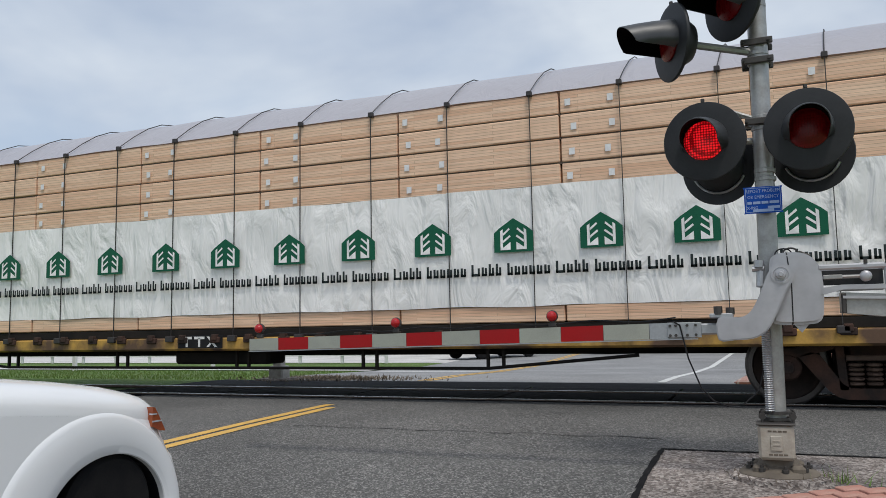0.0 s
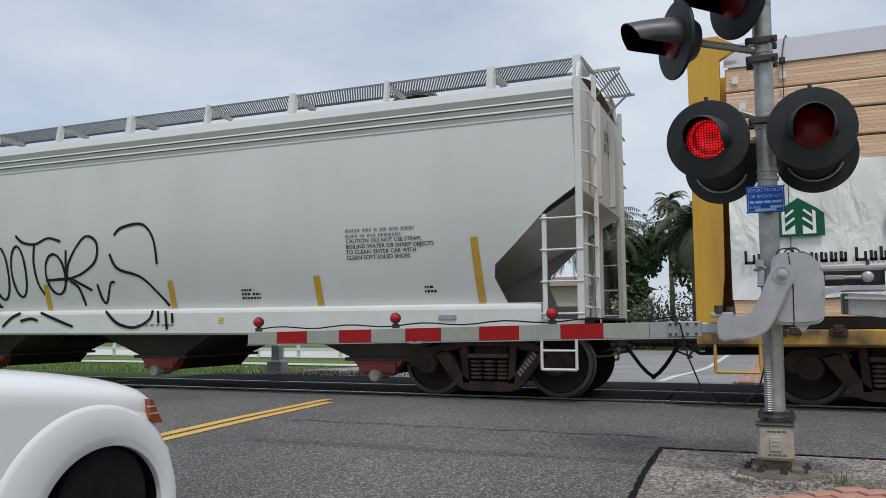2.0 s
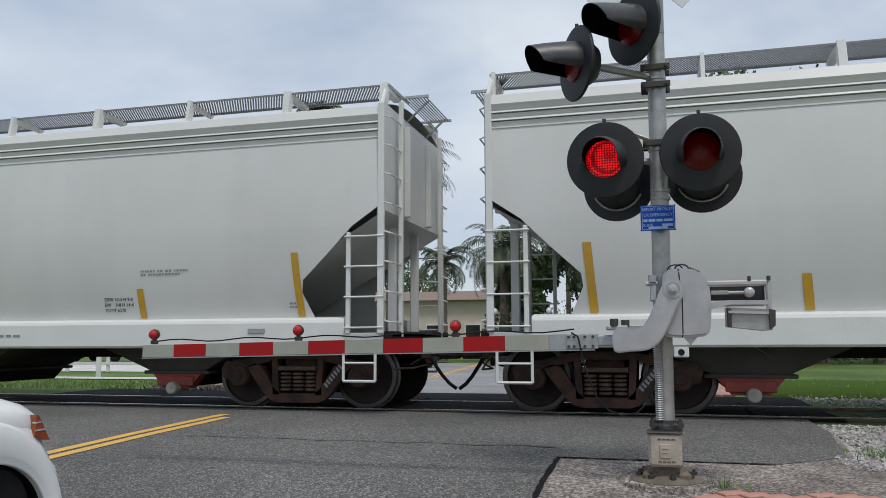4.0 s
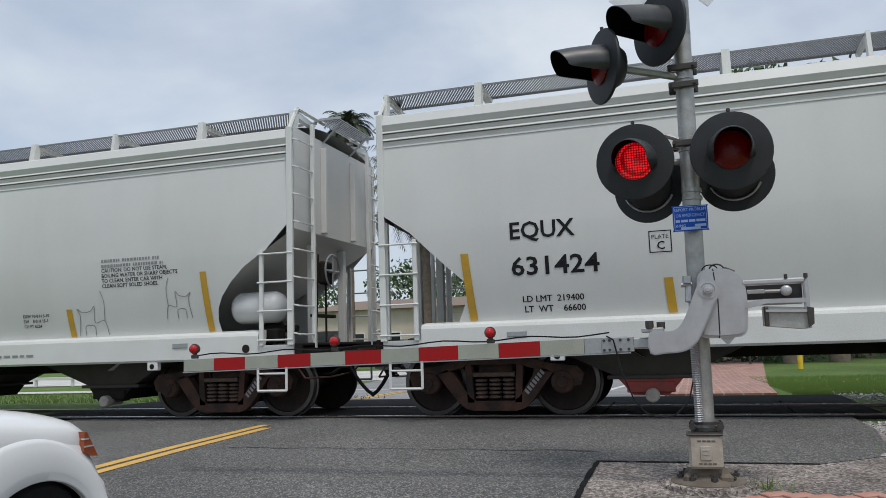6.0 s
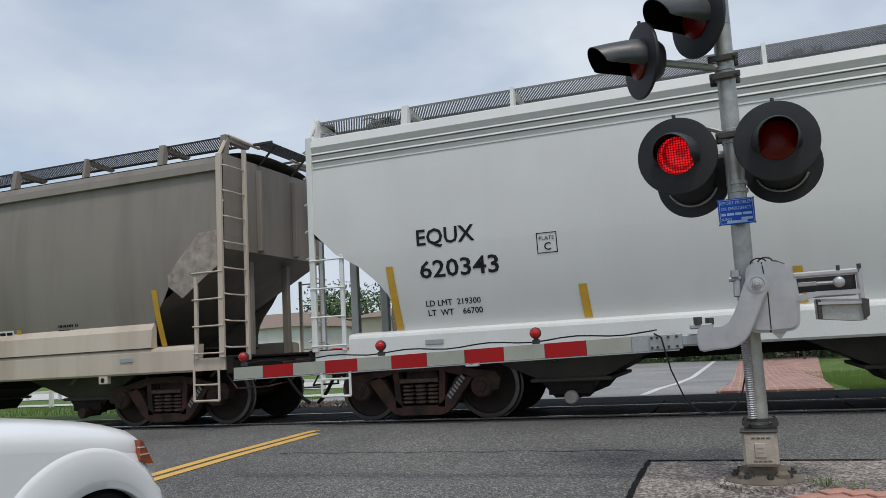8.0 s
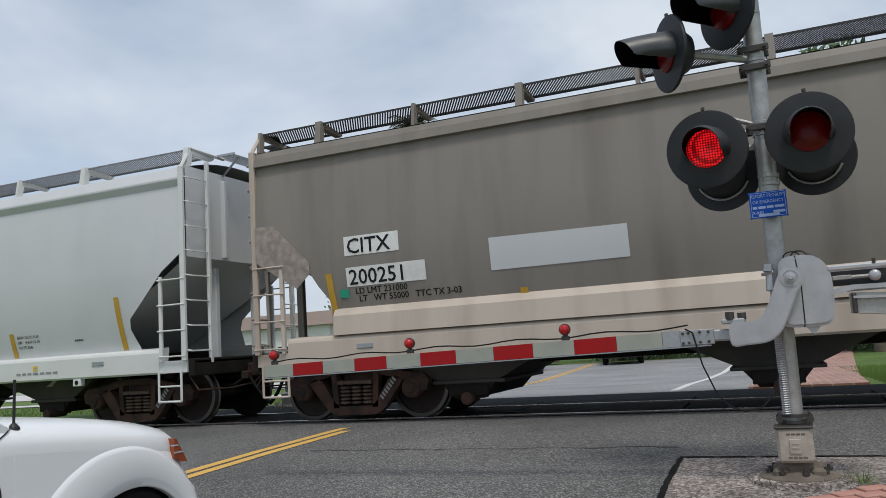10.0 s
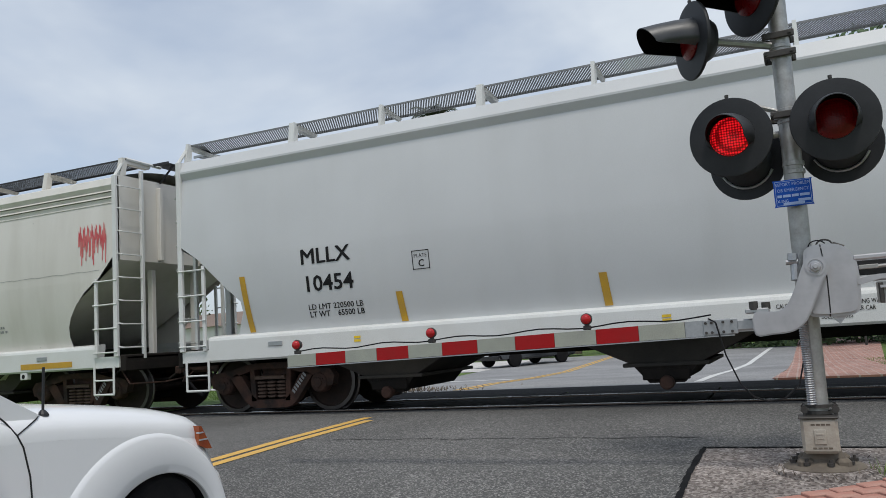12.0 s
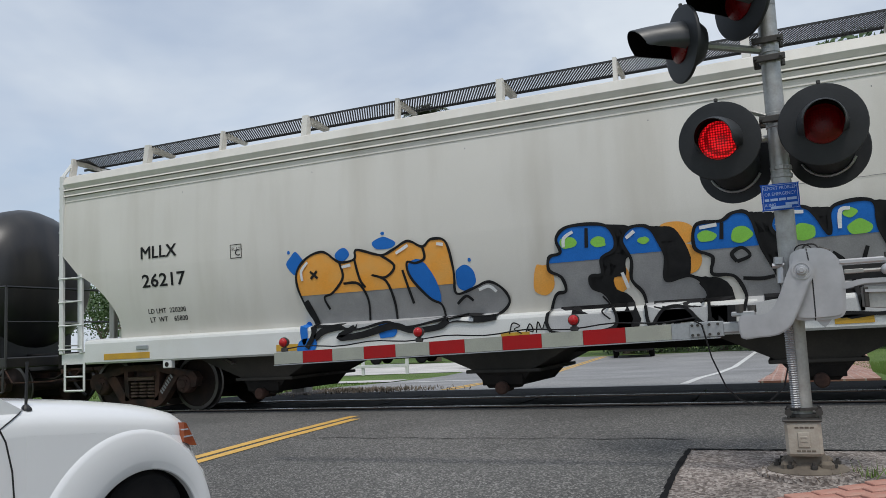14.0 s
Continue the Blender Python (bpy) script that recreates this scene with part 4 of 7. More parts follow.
        part("brake_gear", Geo().box(half + 0.02, half + 0.14, -0.78, -0.46, 1.95, 2.3, 0.03).rod((half + 0.08, -0.62, 1.0), (half + 0.08, -0.62, 1.95), 0.018).box(half + 0.0, half + 0.1, -1.0, -0.3, 1.45, 1.5, 0.01).rod((half + 0.05, -0.9, 1.1), (half + 0.05, -0.8, 2.4), 0.016), UNDER, car, "grimy hand brake gear")
    for x, hi in stripes:
        poly = [(x, 1.29), (x + 0.105, 1.29), (x + 0.105 - 0.075 * (hi - 1.29), hi), (x - 0.075 * (hi - 1.29), hi)]
        part("reflective_stripe", outline_geo([poly], lambda a, b: wall(a, b, 0.008)), STRIPE, car, "amber reflective tape stripe")
    for x in (-half + 2.35, half - 2.35):
        pad = part("jacking_pad", Geo().box(x - 0.09, x + 0.09, -1.52, -1.42, 0.74, 0.87, 0.012), sill, car)
        part("jacking_hole", Geo().lathe((x, -1.515, 0.80), (0, -1, 0), [(0, 0.04), (0.008, 0.04)], 12), UNDER, pad)
        handle = Geo().box(x + 0.5 * math.copysign(1, x) - 0.13, x + 0.5 * math.copysign(1, x) + 0.13, -1.545, -1.53, 1.06, 1.13, 0.006)
        part("sill_bracket", handle, GALV, car)
    for x in (-half + 1.42, half - 1.42):
        add_bogie(car, x, WHEELSET)
    add_coupler(car, half)
    return car, half, mid


def plate_box(car, x, z, words=("PLATE", "C"), s=0.27):
    g = Geo()
    for a, b, c, d in ((0, s, 0, 0.012), (0, s, s - 0.012, s), (0, 0.012, 0, s), (s - 0.012, s, 0, s)):
        g.add([wall(x + p, z + q) for p, q in ((a, c), (b, c), (b, d), (a, d))], [(0, 1, 2, 3)])
    part("plate_frame", g, INK, car)
    add_marks(car, [(words[0], 0.075, x + 0.03, z + s - 0.1, INK, 0.0), (words[1], 0.14, x + 0.09, z + 0.04, INK, 0.002)])


def yellow_tags(car, xs_):
    g = Geo()
    for x in xs_:
        for dz in (0.0, 0.05):
            g.add([(x + a, -1.5365, 1.04 + dz + b) for a, b in ((0, 0), (0.11, 0), (0.11, 0.035), (0, 0.035))], [(0, 1, 2, 3)])
    part("yellow_tag", g, BOLLARD, car, "small yellow sill tags")


def covered_stripes(xs_):
    last = len(xs_) - 1
    return [(x, 2.17 if k in (0, last) else 1.72) for k, x in enumerate(xs_)]


CAUTION = ["CAUTION: DO NOT USE STEAM,", "BOILING WATER OR SHARP OBJECTS", "TO CLEAN. ENTER CAR WITH", "CLEAN SOFT SOLED SHOES."]


def caution(car, x, z, pitch=0.078):
    small_print(car, x, z, 2, 1.15, FAINT_INK, pitch)
    add_marks(car, [(line, 0.082, x, z - pitch * (k + 2), INK, 0.001) for k, line in enumerate(CAUTION)])


def scribble(car, curves, width, ink, label):
    """Sprayed lines: each curve a list of (x, z) drawn smooth as a flat ribbon."""
    g = Geo()
    for pts in curves:
        fine = []
        for i in range(len(pts) - 1):
            a, b, c, d = (Vector(pts[max(0, min(len(pts) - 1, i + j))]) for j in (-1, 0, 1, 2))
            for s in range(6):
                t = s / 6
                fine.append(0.5 * ((2 * b) + (c - a) * t + (2 * a - 5 * b + 4 * c - d) * t * t + (3 * b - a - 3 * c + d) * t ** 3))
        fine.append(Vector(pts[-1]))
        rows = []
        for i, p in enumerate(fine):
            way = (fine[min(i + 1, len(fine) - 1)] - fine[max(i - 1, 0)]).normalized()
            side = Vector((-way.y, way.x)) * width / 2
            rows.append([wall(*(p + side), 0.008), wall(*(p - side), 0.008)])
        g.sheet(rows)
    part("graffiti", g, ink, car, label)


DOODLE = [[(0, 0), (0.05, 0.3), (0.0, 0.42), (0.1, 0.36), (0.25, 0.38), (0.33, 0.44), (0.32, 0.2), (0.5, 0.22), (0.55, 0.0)], [(0.5, 0.2), (0.52, 0.5), (0.46, 0.68)], [(0.12, 0.0), (0.14, 0.15), (0.3, 0.14), (0.3, 0.0)]]

# Second car: pale grey, grimy, with a scrawl.
car, half, mid = hopper_car("pale grey covered hopper car with a black scrawl", -20.6, -39.05, WHITE_CAR, "ribbed", stripes=covered_stripes([7.78, 5.27, 2.58, -0.1, -2.8, -5.45, -7.95]))
caution(car, 5.81, 2.32)
small_print(car, 3.95, 1.52, 3, 0.35, INK)
small_print(car, 7.0, 1.5, 2, 0.2, INK)
scrawl_car = car
part("lettering", text_geo("EQUX", 0.2, 0.0, 3.75, lambda x, z: (half + 0.006, 0.2 + x, z), 1, 0.002), INK, car, "stencilled lettering")
part("lettering", text_geo("631287", 0.2, 0.0, 3.55, lambda x, z: (half + 0.006, 0.15 + x, z), 1, 0.002), INK, car, "stencilled lettering")
yellow_tags(car, (3.6, -4.0))
sill_print(car, 2.0, 1.0, 0.7, FAINT_INK)

# Third car.
car, half, mid = hopper_car("clean pale grey covered hopper car", -40.49, -59.49, WHITE_CAR, "ribbed", stripes=covered_stripes([8.22, 5.70, 2.77, -0.03, -2.76, -5.76, -8.3]))
add_marks(car, [("EQUX", 0.31, -7.7, 2.32, INK, 0.005), ("631424", 0.33, -7.7, 1.85, INK, 0.005, 1.16), ("LD LMT  219400", 0.115, -7.58, 1.50, INK, 0.002), ("LT  WT    66600", 0.115, -7.56, 1.37, INK, 0.002),
                ("EXW 10-3 H 9-0", 0.07, 5.1, 1.55, INK, 0.001), ("EW    9-8 H 14-4", 0.07, 5.1, 1.47, INK, 0.001), ("CU FT 6270", 0.07, 5.1, 1.39, INK, 0.001)])
plate_box(car, -5.94, 2.03)
small_print(car, 5.75, 1.96, 2, 0.8, FAINT_INK, 0.05)
small_print(car, 8.1, 1.46, 2, 0.2, FAINT_INK, 0.05)
yellow_tags(car, (6.0, 2.1, -1.9, -6.0))
sill_print(car, 3.0, 1.03, 0.7, FAINT_INK)

# Fourth car: air reservoir at its front end.
car, half, mid = hopper_car("pale grey covered hopper car with chalk doodles", -60.85, -80.05, WHITE_CAR, "ribbed", gate_mat=UNDER, stripes=covered_stripes([8.15, 5.65, 3.05, -0.05, -3.2, -5.72, -8.35]), tank_end=True, curved=True)
add_marks(car, [("EQUX", 0.31, -7.94, 2.42, INK, 0.005), ("620343", 0.33, -7.92, 1.97, INK, 0.005, 1.18), ("LD LMT  219300", 0.115, -7.88, 1.58, INK, 0.002), ("LT  WT    66700", 0.115, -7.86, 1.45, INK, 0.002), ("EXW 10-8 H 3-10", 0.07, 4.75, 1.62, INK, 0.001), ("EW    8-0 H 15-1", 0.07, 4.75, 1.54, INK, 0.001), ("CU FT 6224", 0.07, 4.75, 1.46, INK, 0.001)])
for k, line in enumerate(("NOTE: CAR HAS FOUR COMPARTMENTS", "EQUIPPED WITH PNEUMATIC OUTLETS")):
    part("lettering", text_geo(line, 0.085, -0.95 + 0.12 * k, 1.13 - 0.09 * k, lambda a, b: (a, -1.5365, b), 0.85, 0.0006), INK, car, "stencilled lettering")
plate_box(car, -6.24, 2.15)
caution(car, 6.33, 2.41)
scribble(car, [[(x + 5.82, z + 1.3) for x, z in c] for c in DOODLE] + [[(8.0 - x * 0.8 - 0.1, z * 0.9 + 1.5) for x, z in c] for c in DOODLE], 0.012, FAINT_INK, "small chalk line doodles")
sill_print(car, 4.0, 1.0, 1.0, FAINT_INK)
yellow_tags(car, (2.0, -2.0))
part("sill_hole", Geo().lathe((half - 0.75, -1.534, 1.02), (0, -1, 0), [(0, 0.06), (0.004, 0.06)], 14), UNDER, car)

# Fifth car: old, grimy, taupe with a tan sill.
car, half, mid = hopper_car("grimy taupe covered hopper car with a tan sill", -81.3, -99.75, BROWN_CAR, "angle", open_end=True, sill=TAN_SILL, grate=GRATE_DARK, gate_mat=UNDER, stripes=covered_stripes([7.95, 5.0, 2.0, -2.0, -5.0, -7.9]))
part("side_sill_cap", Geo().prism([(-1.42, 1.72), (-1.53, 1.55), (-1.55, 1.27), (-1.42, 1.27)], -half + 1.35, half - 1.35, "x"), TAN_SILL, car, "tan sloping sill plate")
g1 = outline_geo([[(-7.62, 2.40), (-6.74, 2.40), (-6.74, 2.68), (-7.62, 2.68)], [(-7.62, 1.95), (-6.36, 1.95), (-6.36, 2.23), (-7.62, 2.23)]], lambda a, b: wall(a, b, 0.006))
part("stencil_panel", g1, WHITE_INK, car, "white stencil panels")
part("lettering", text_geo("CITX", 0.31, -7.58, 2.43, lambda a, b: wall(a, b, 0.011), 1, 0.003), INK, car, "stencilled lettering")
part("lettering", text_geo("200251", 0.31, -7.58, 1.98, lambda a, b: wall(a, b, 0.011), 1, 0.003), INK, car, "stencilled lettering")
add_marks(car, [("LD LMT 231000", 0.125, -7.5, 1.84, INK, 0.002), ("LT   WT 55000   TTC TX 3-03", 0.125, -7.45, 1.71 + 0.02, INK, 0.002)])
part("primer_patch", outline_geo([[(-5.4, 1.98), (-3.55, 1.98), (-3.55, 2.4), (-5.4, 2.42)]], lambda a, b: wall(a, b, 0.006)), LIGHT_CAR, car, "pale grey primer patch")
part("teal_patch", outline_geo([[(-7.75, 1.8), (-7.6, 1.8), (-7.6, 1.92), (-7.75, 1.92)]], lambda a, b: wall(a, b, 0.012)), TEAL_INK, car, "small teal paint patch")
part("stencil_panel", outline_geo([[(4.55, 1.42), (4.9, 1.42), (4.9, 1.72), (4.55, 1.72)]], lambda a, b: wall(a, b, 0.006)), WHITE_INK, car, "white framed panel")
part("stencil_panel", outline_geo([[(4.58, 1.48), (4.71, 1.48), (4.71, 1.69), (4.58, 1.69)], [(4.74, 1.48), (4.87, 1.48), (4.87, 1.69), (4.74, 1.69)]], lambda a, b: wall(a, b, 0.011)), INK, car)
small_print(car, 5.9, 1.7, 3, 0.5, INK, 0.08)
for s in (-1, 1):
    e = s * half
    part("gusset", outline_geo([[(e - s * a, b) for a, b in ((0.06, 3.0), (0.4, 2.98), (1.0, 2.38), (1.0, 2.2), (0.75, 2.0), (0.06, 2.45))]], lambda a, b: wall(a, b, 0.012)), GUSSET, car, "dirt-stained gusset plate")

# Sixth car: light grey with a plain eave.
SHIFT[0] = 0.08
car, half, mid = hopper_car("light grey covered hopper car with a plain eave", -101.1, -120.2, LIGHT_CAR, "flange", gate_mat=UNDER, walk_at=(-7.35, -5.75, -4.15, -2.52, -1.28, -0.05, 1.18, 2.4, 4.0, 5.62, 7.22), stripes=covered_stripes([8.05, 5.5, 2.72, 0.0, -2.7, -5.65, -8.35]))
add_marks(car, [("MLLX", 0.33, -7.26, 2.25, INK, 0.007, 1.08), ("10454", 0.33, -7.24, 1.84, INK, 0.006, 1.08), ("LD LMT 220500 LB", 0.12, -7.2, 1.56, INK, 0.002), ("LT WT    65500 LB", 0.12, -7.19, 1.45, INK, 0.002),
                ("EXW 10-3 H 9-10", 0.07, 5.65, 1.62, INK, 0.001), ("EW    9-6 H 13-10", 0.07, 5.65, 1.53, INK, 0.001), ("CU FT 6245", 0.07, 5.65, 1.44, INK, 0.001)])
plate_box(car, -5.36, 2.0)
small_print(car, 1.2, 1.7, 5, 0.45, FAINT_INK, 0.07)
small_print(car, 7.0, 1.5, 1, 0.2, INK)
for k, line in enumerate(("CAUTION: DO NOT USE STEAM, BOILING WATER", "OR SHARP OBJECTS TO CLEAN. ENTER CAR", "WITH CLEAN SOFT SOLED SHOES")):
    part("lettering", text_geo(line, 0.072, -0.6, 1.1 - 0.075 * k, lambda a, b: (a, -1.5365, b), 0.72, 0.0006), INK, car, "stencilled lettering")
sill_print(car, 5.8, 0.98, 1.0, FAINT_INK)
yellow_tags(car, (6.2, 2.0, -1.9, -6.3))

# Seventh car: cream, dark roof walk, large sprayed pieces.
SHIFT[0] = 0.125
car, half, mid = hopper_car("cream covered hopper car with large sprayed graffiti", -121.6, -141.4, CREAM_CAR, "ribbed", grate=GRATE_DARK, gate_mat=UNDER, curved=True)
add_marks(car, [("MLLX", 0.29, -8.16, 2.55, INK, 0.006, 1.08), ("26217", 0.3, -8.14, 2.08, INK, 0.005, 1.22), ("LD LMT  220200", 0.115, -8.08, 1.64, INK, 0.002), ("LT  WT    65800", 0.115, -8.06, 1.50, INK, 0.002)])
plate_box(car, -6.3, 2.4, s=0.22)
small_print(car, 6.2, 1.7, 2, 0.6, FAINT_INK, 0.08)
tape = Geo()
for x0, x1 in ((-9.1, -8.1), (-5.6, -5.2), (-2.0, -1.6), (2.0, 2.4), (5.3, 5.7), (7.3, 8.6)):
    tape.box(x0, x1, -1.537, -1.53, 0.92, 1.02)
part("reflective_tape", tape, STRIPE, car, "amber reflective tape on the sill")
seams = Geo()
for x in (-7.5, -5.0, -2.5, 0, 2.5, 5.0, 7.5):
    seams.add([wall(x + a, b, 0.003) for a, b in ((0, 1.3), (0.012, 1.3), (0.012, 3.6), (0, 3.6))], [(0, 1, 2, 3)])
for k in range(40):
    x, z = 1.2 + 0.2 * k, 2.56 + 0.006 * math.sin(k * 2.1)
    seams.add([wall(x + a, z + b, 0.003) for a, b in ((0, 0), (0.2, 0), (0.2, 0.007), (0, 0.007))], [(0, 1, 2, 3)])
part("weld_seam", seams, FAINT_INK, car)
def above(poly, cut, flip=False):
    """The piece of an outline over (or under) a height."""
    out, ok = [], (lambda p: p[1] <= cut) if flip else (lambda p: p[1] >= cut)
    for a, b in zip(poly, poly[1:] + poly[:1]):
        if ok(a):
            out.append(a)
        if ok(a) != ok(b):
            t = (cut - a[1]) / (b[1] - a[1])
            out.append((a[0] + (b[0] - a[0]) * t, cut))
    return out


def graffiti_wall(x, z, out):
    """The car's side carried on over its sill."""
    base = wall(x, z, 0)[1]
    return (x + SHIFT[0], min(base, -1.535 if z < 1.28 else base) - out, z)


def ribbon(curves, width, out, ink, label):
    """Sprayed strokes of one width along smooth curves."""
    g = Geo()
    for pts in curves:
        fine = []
        for i in range(len(pts) - 1):
            a, b, c, d = (Vector(pts[max(0, min(len(pts) - 1, i + j))]) for j in (-1, 0, 1, 2))
            for s in range(5):
                t = s / 5
                fine.append(0.5 * ((2 * b) + (c - a) * t + (2 * a - 5 * b + 4 * c - d) * t * t + (3 * b - a - 3 * c + d) * t ** 3))
        fine.append(Vector(pts[-1]))
        rows = []
        for i, p in enumerate(fine):
            way = (fine[min(i + 1, len(fine) - 1)] - fine[max(i - 1, 0)]).normalized()
            w = width * (1.0 + 0.12 * math.sin(i * 0.35))
            side = Vector((-way.y, way.x)) * w / 2
            rows.append([graffiti_wall(*(p + side), out), graffiti_wall(*(p - side), out)])
        g.sheet(rows)
    part("graffiti", g, ink, car, label)


def sprayed(polys, out, ink, label):
    polys = [p for p in polys if len(p) > 2]
    part("graffiti", outline_geo(polys, lambda a, b: graffiti_wall(a, b, out)), ink, car, label)


def blob(x, z, rx, rz, seed):
    rnd = random.Random(seed)
    return rounded([(x + rx * math.cos(a * 0.785) * rnd.uniform(0.7, 1.15), z + rz * math.sin(a * 0.785) * rnd.uniform(0.7, 1.15)) for a in range(8)], 3)


BLUE_NAME, ORANGE_NAME = "blue and silver sprayed lettering shape", "orange and silver sprayed lettering shape"
FORMS = [
    [(-1.38, 1.0), (-1.32, 1.45), (-1.16, 1.52), (-1.2, 1.7), (-1.36, 1.8), (-1.34, 1.97), (-1.18, 2.02), (-1.22, 2.2), (-1.05, 2.34), (-0.6, 2.33), (-0.44, 2.2), (-0.44, 2.0), (-0.62, 1.9), (-0.64, 1.7), (-0.8, 1.68), (-0.78, 1.53), (-0.6, 1.42), (-0.52, 1.02)],
    [(-0.12, 1.0), (0.06, 1.2), (0.32, 1.22), (0.5, 1.04), (0.62, 1.04), (0.6, 1.45), (0.4, 1.6), (0.12, 1.56), (0.14, 1.85), (0.04, 2.12), (-0.08, 2.25), (-0.3, 2.24), (-0.4, 2.08), (-0.3, 1.85), (-0.32, 1.6), (-0.18, 1.4)],
    [(0.98, 1.03), (1.02, 1.3), (0.9, 1.55), (0.64, 1.6), (0.66, 1.8), (0.46, 1.92), (0.5, 2.2), (0.8, 2.22), (0.95, 2.3), (1.14, 2.26), (1.26, 1.85), (1.44, 1.4), (1.4, 1.03)],
    [(1.7, 1.04), (1.66, 1.5), (1.52, 1.85), (1.34, 2.08), (1.46, 2.28), (1.78, 2.26), (1.98, 1.95), (2.04, 2.25), (2.46, 2.28), (2.52, 1.95), (2.7, 1.45), (2.6, 1.05), (2.1, 1.04)],
    [(2.98, 1.03), (2.9, 1.5), (2.8, 1.85), (2.58, 2.0), (2.56, 2.2), (2.8, 2.24), (3.0, 2.14), (3.06, 2.28), (3.3, 2.3), (3.4, 2.15), (3.3, 1.95), (3.04, 1.9), (3.02, 1.74), (3.5, 1.84), (3.72, 1.74), (3.76, 1.4), (3.66, 1.02)],
]
FORMS = [rounded([(x - 0.05 * (x - f[0][0]), z) for x, z in f], 3) for f in FORMS]
sprayed([blob(-1.45, 1.7, 0.17, 0.24, 3), blob(0.3, 2.13, 0.24, 0.16, 4), blob(0.3, 1.78, 0.26, 0.2, 5), blob(-0.5, 1.66, 0.16, 0.24, 6), blob(3.6, 1.98, 0.3, 0.2, 7), blob(3.2, 1.83, 0.3, 0.1, 8)], 0.005, ORANGE_INK, "orange sprayed flare")
sprayed([[(x + d, z - 0.12 * d) for x, z in f] for f in FORMS for d in (0.1, 0.2, 0.3)], 0.009, INK, "black sprayed shadow")
sprayed([above(f, 1.3, True) for f in FORMS], 0.014, THIN_SILVER, BLUE_NAME)
sprayed([above(f, 1.3) for f in FORMS], 0.014, SILVER_INK, BLUE_NAME)
sprayed([above(f, 1.89 + 0.03 * (k % 2)) for k, f in enumerate(FORMS)], 0.018, BLUE_INK, BLUE_NAME)
sprayed([blob(x, z, r * 0.85, r * 0.6, 20 + k) for k, (x, z, r) in enumerate(((-1.08, 2.13, 0.13), (-0.68, 2.1, 0.13), (-0.12, 2.08, 0.08), (0.62, 2.05, 0.14), (1.02, 2.04, 0.16), (1.7, 2.0, 0.17), (2.28, 2.0, 0.15), (2.2, 2.17, 0.09), (2.78, 2.1, 0.17), (3.2, 2.16, 0.1)))], 0.022, GREEN_INK, "lime sprayed spots")
ribbon([f + f[:1] for f in FORMS] + [[(0.95, 1.72), (0.9, 1.82), (1.02, 1.88), (1.1, 1.78), (0.95, 1.72)], [(1.0, 1.52), (1.2, 1.5), (1.35, 1.52)], [(1.98, 1.74), (2.14, 1.55), (2.22, 1.06)], [(2.34, 1.78), (2.26, 1.5), (2.22, 1.06)], [(-0.82, 2.3), (-0.84, 2.05)], [(0.82, 2.2), (0.8, 2.0)]], 0.042, 0.026, INK, "black sprayed outline")
ribbon([[(-0.7, 1.42), (-0.62, 1.3), (-0.7, 1.22), (-0.6, 1.12)], [(0.5, 1.5), (0.58, 1.36), (0.5, 1.25)], [(1.35, 1.3), (1.42, 1.2), (1.34, 1.15)], [(2.5, 1.45), (2.58, 1.3), (2.48, 1.2)], [(3.55, 1.5), (3.62, 1.38), (3.52, 1.3)]], 0.022, 0.026, INK, "black sprayed cracks")
ribbon([[(-1.14, 2.08), (-1.12, 2.2), (-1.0, 2.27)], [(-0.33, 2.12), (-0.22, 2.2)], [(0.56, 2.16), (0.76, 2.18)], [(1.42, 2.1), (1.5, 2.23), (1.72, 2.23)], [(2.08, 2.0), (2.1, 2.2), (2.2, 2.22)], [(2.64, 2.18), (2.78, 2.2)], [(3.34, 2.24), (3.36, 2.14)], [(-0.42, 1.7), (-0.36, 1.5)]], 0.04, 0.028, PALE_INK, "pale sprayed glints")

sprayed([blob(-5.0, 2.22, 0.16, 0.18, 40), blob(-4.18, 2.28, 0.13, 0.1, 41), blob(-3.5, 2.38, 0.2, 0.1, 42), blob(-2.28, 1.8, 0.2, 0.17, 43), blob(-4.86, 1.0, 0.2, 0.13, 44), blob(-4.9, 1.2, 0.08, 0.2, 45), blob(-3.52, 1.14, 0.16, 0.13, 46), blob(-5.12, 2.4, 0.03, 0.03, 47), blob(-3.5, 2.53, 0.03, 0.03, 48), blob(-2.2, 2.04, 0.03, 0.03, 49)], 0.005, BLUE_INK, "blue sprayed halo")
BODY = rounded([(-4.72, 1.3), (-4.95, 1.7), (-5.0, 2.05), (-4.8, 2.28), (-4.5, 2.35), (-4.24, 2.18), (-3.98, 2.2), (-3.93, 2.33), (-3.55, 2.22), (-3.34, 2.28), (-3.1, 2.38), (-2.88, 2.28), (-2.74, 2.37), (-2.52, 2.31), (-2.44, 1.9), (-2.44, 1.6), (-2.2, 1.64), (-1.95, 1.72), (-1.75, 1.6), (-1.69, 1.42), (-1.9, 1.27), (-2.3, 1.3), (-2.7, 1.24), (-3.2, 1.17), (-3.5, 1.26), (-4.0, 1.18), (-4.4, 1.25)], 3)
sprayed([above(BODY, 1.3, True)], 0.012, THIN_SILVER, ORANGE_NAME)
sprayed([above(BODY, 1.3)], 0.012, SILVER_INK, ORANGE_NAME)
sprayed([above([p for p in BODY if p[0] < -2.42], 1.73)], 0.016, ORANGE_INK, ORANGE_NAME)
sprayed([rounded([(-3.12, 2.06), (-2.92, 2.1), (-2.72, 1.8), (-2.68, 1.5), (-2.85, 1.55), (-3.1, 1.85)], 3)], 0.02, BLUE_INK, "blue sprayed halo")
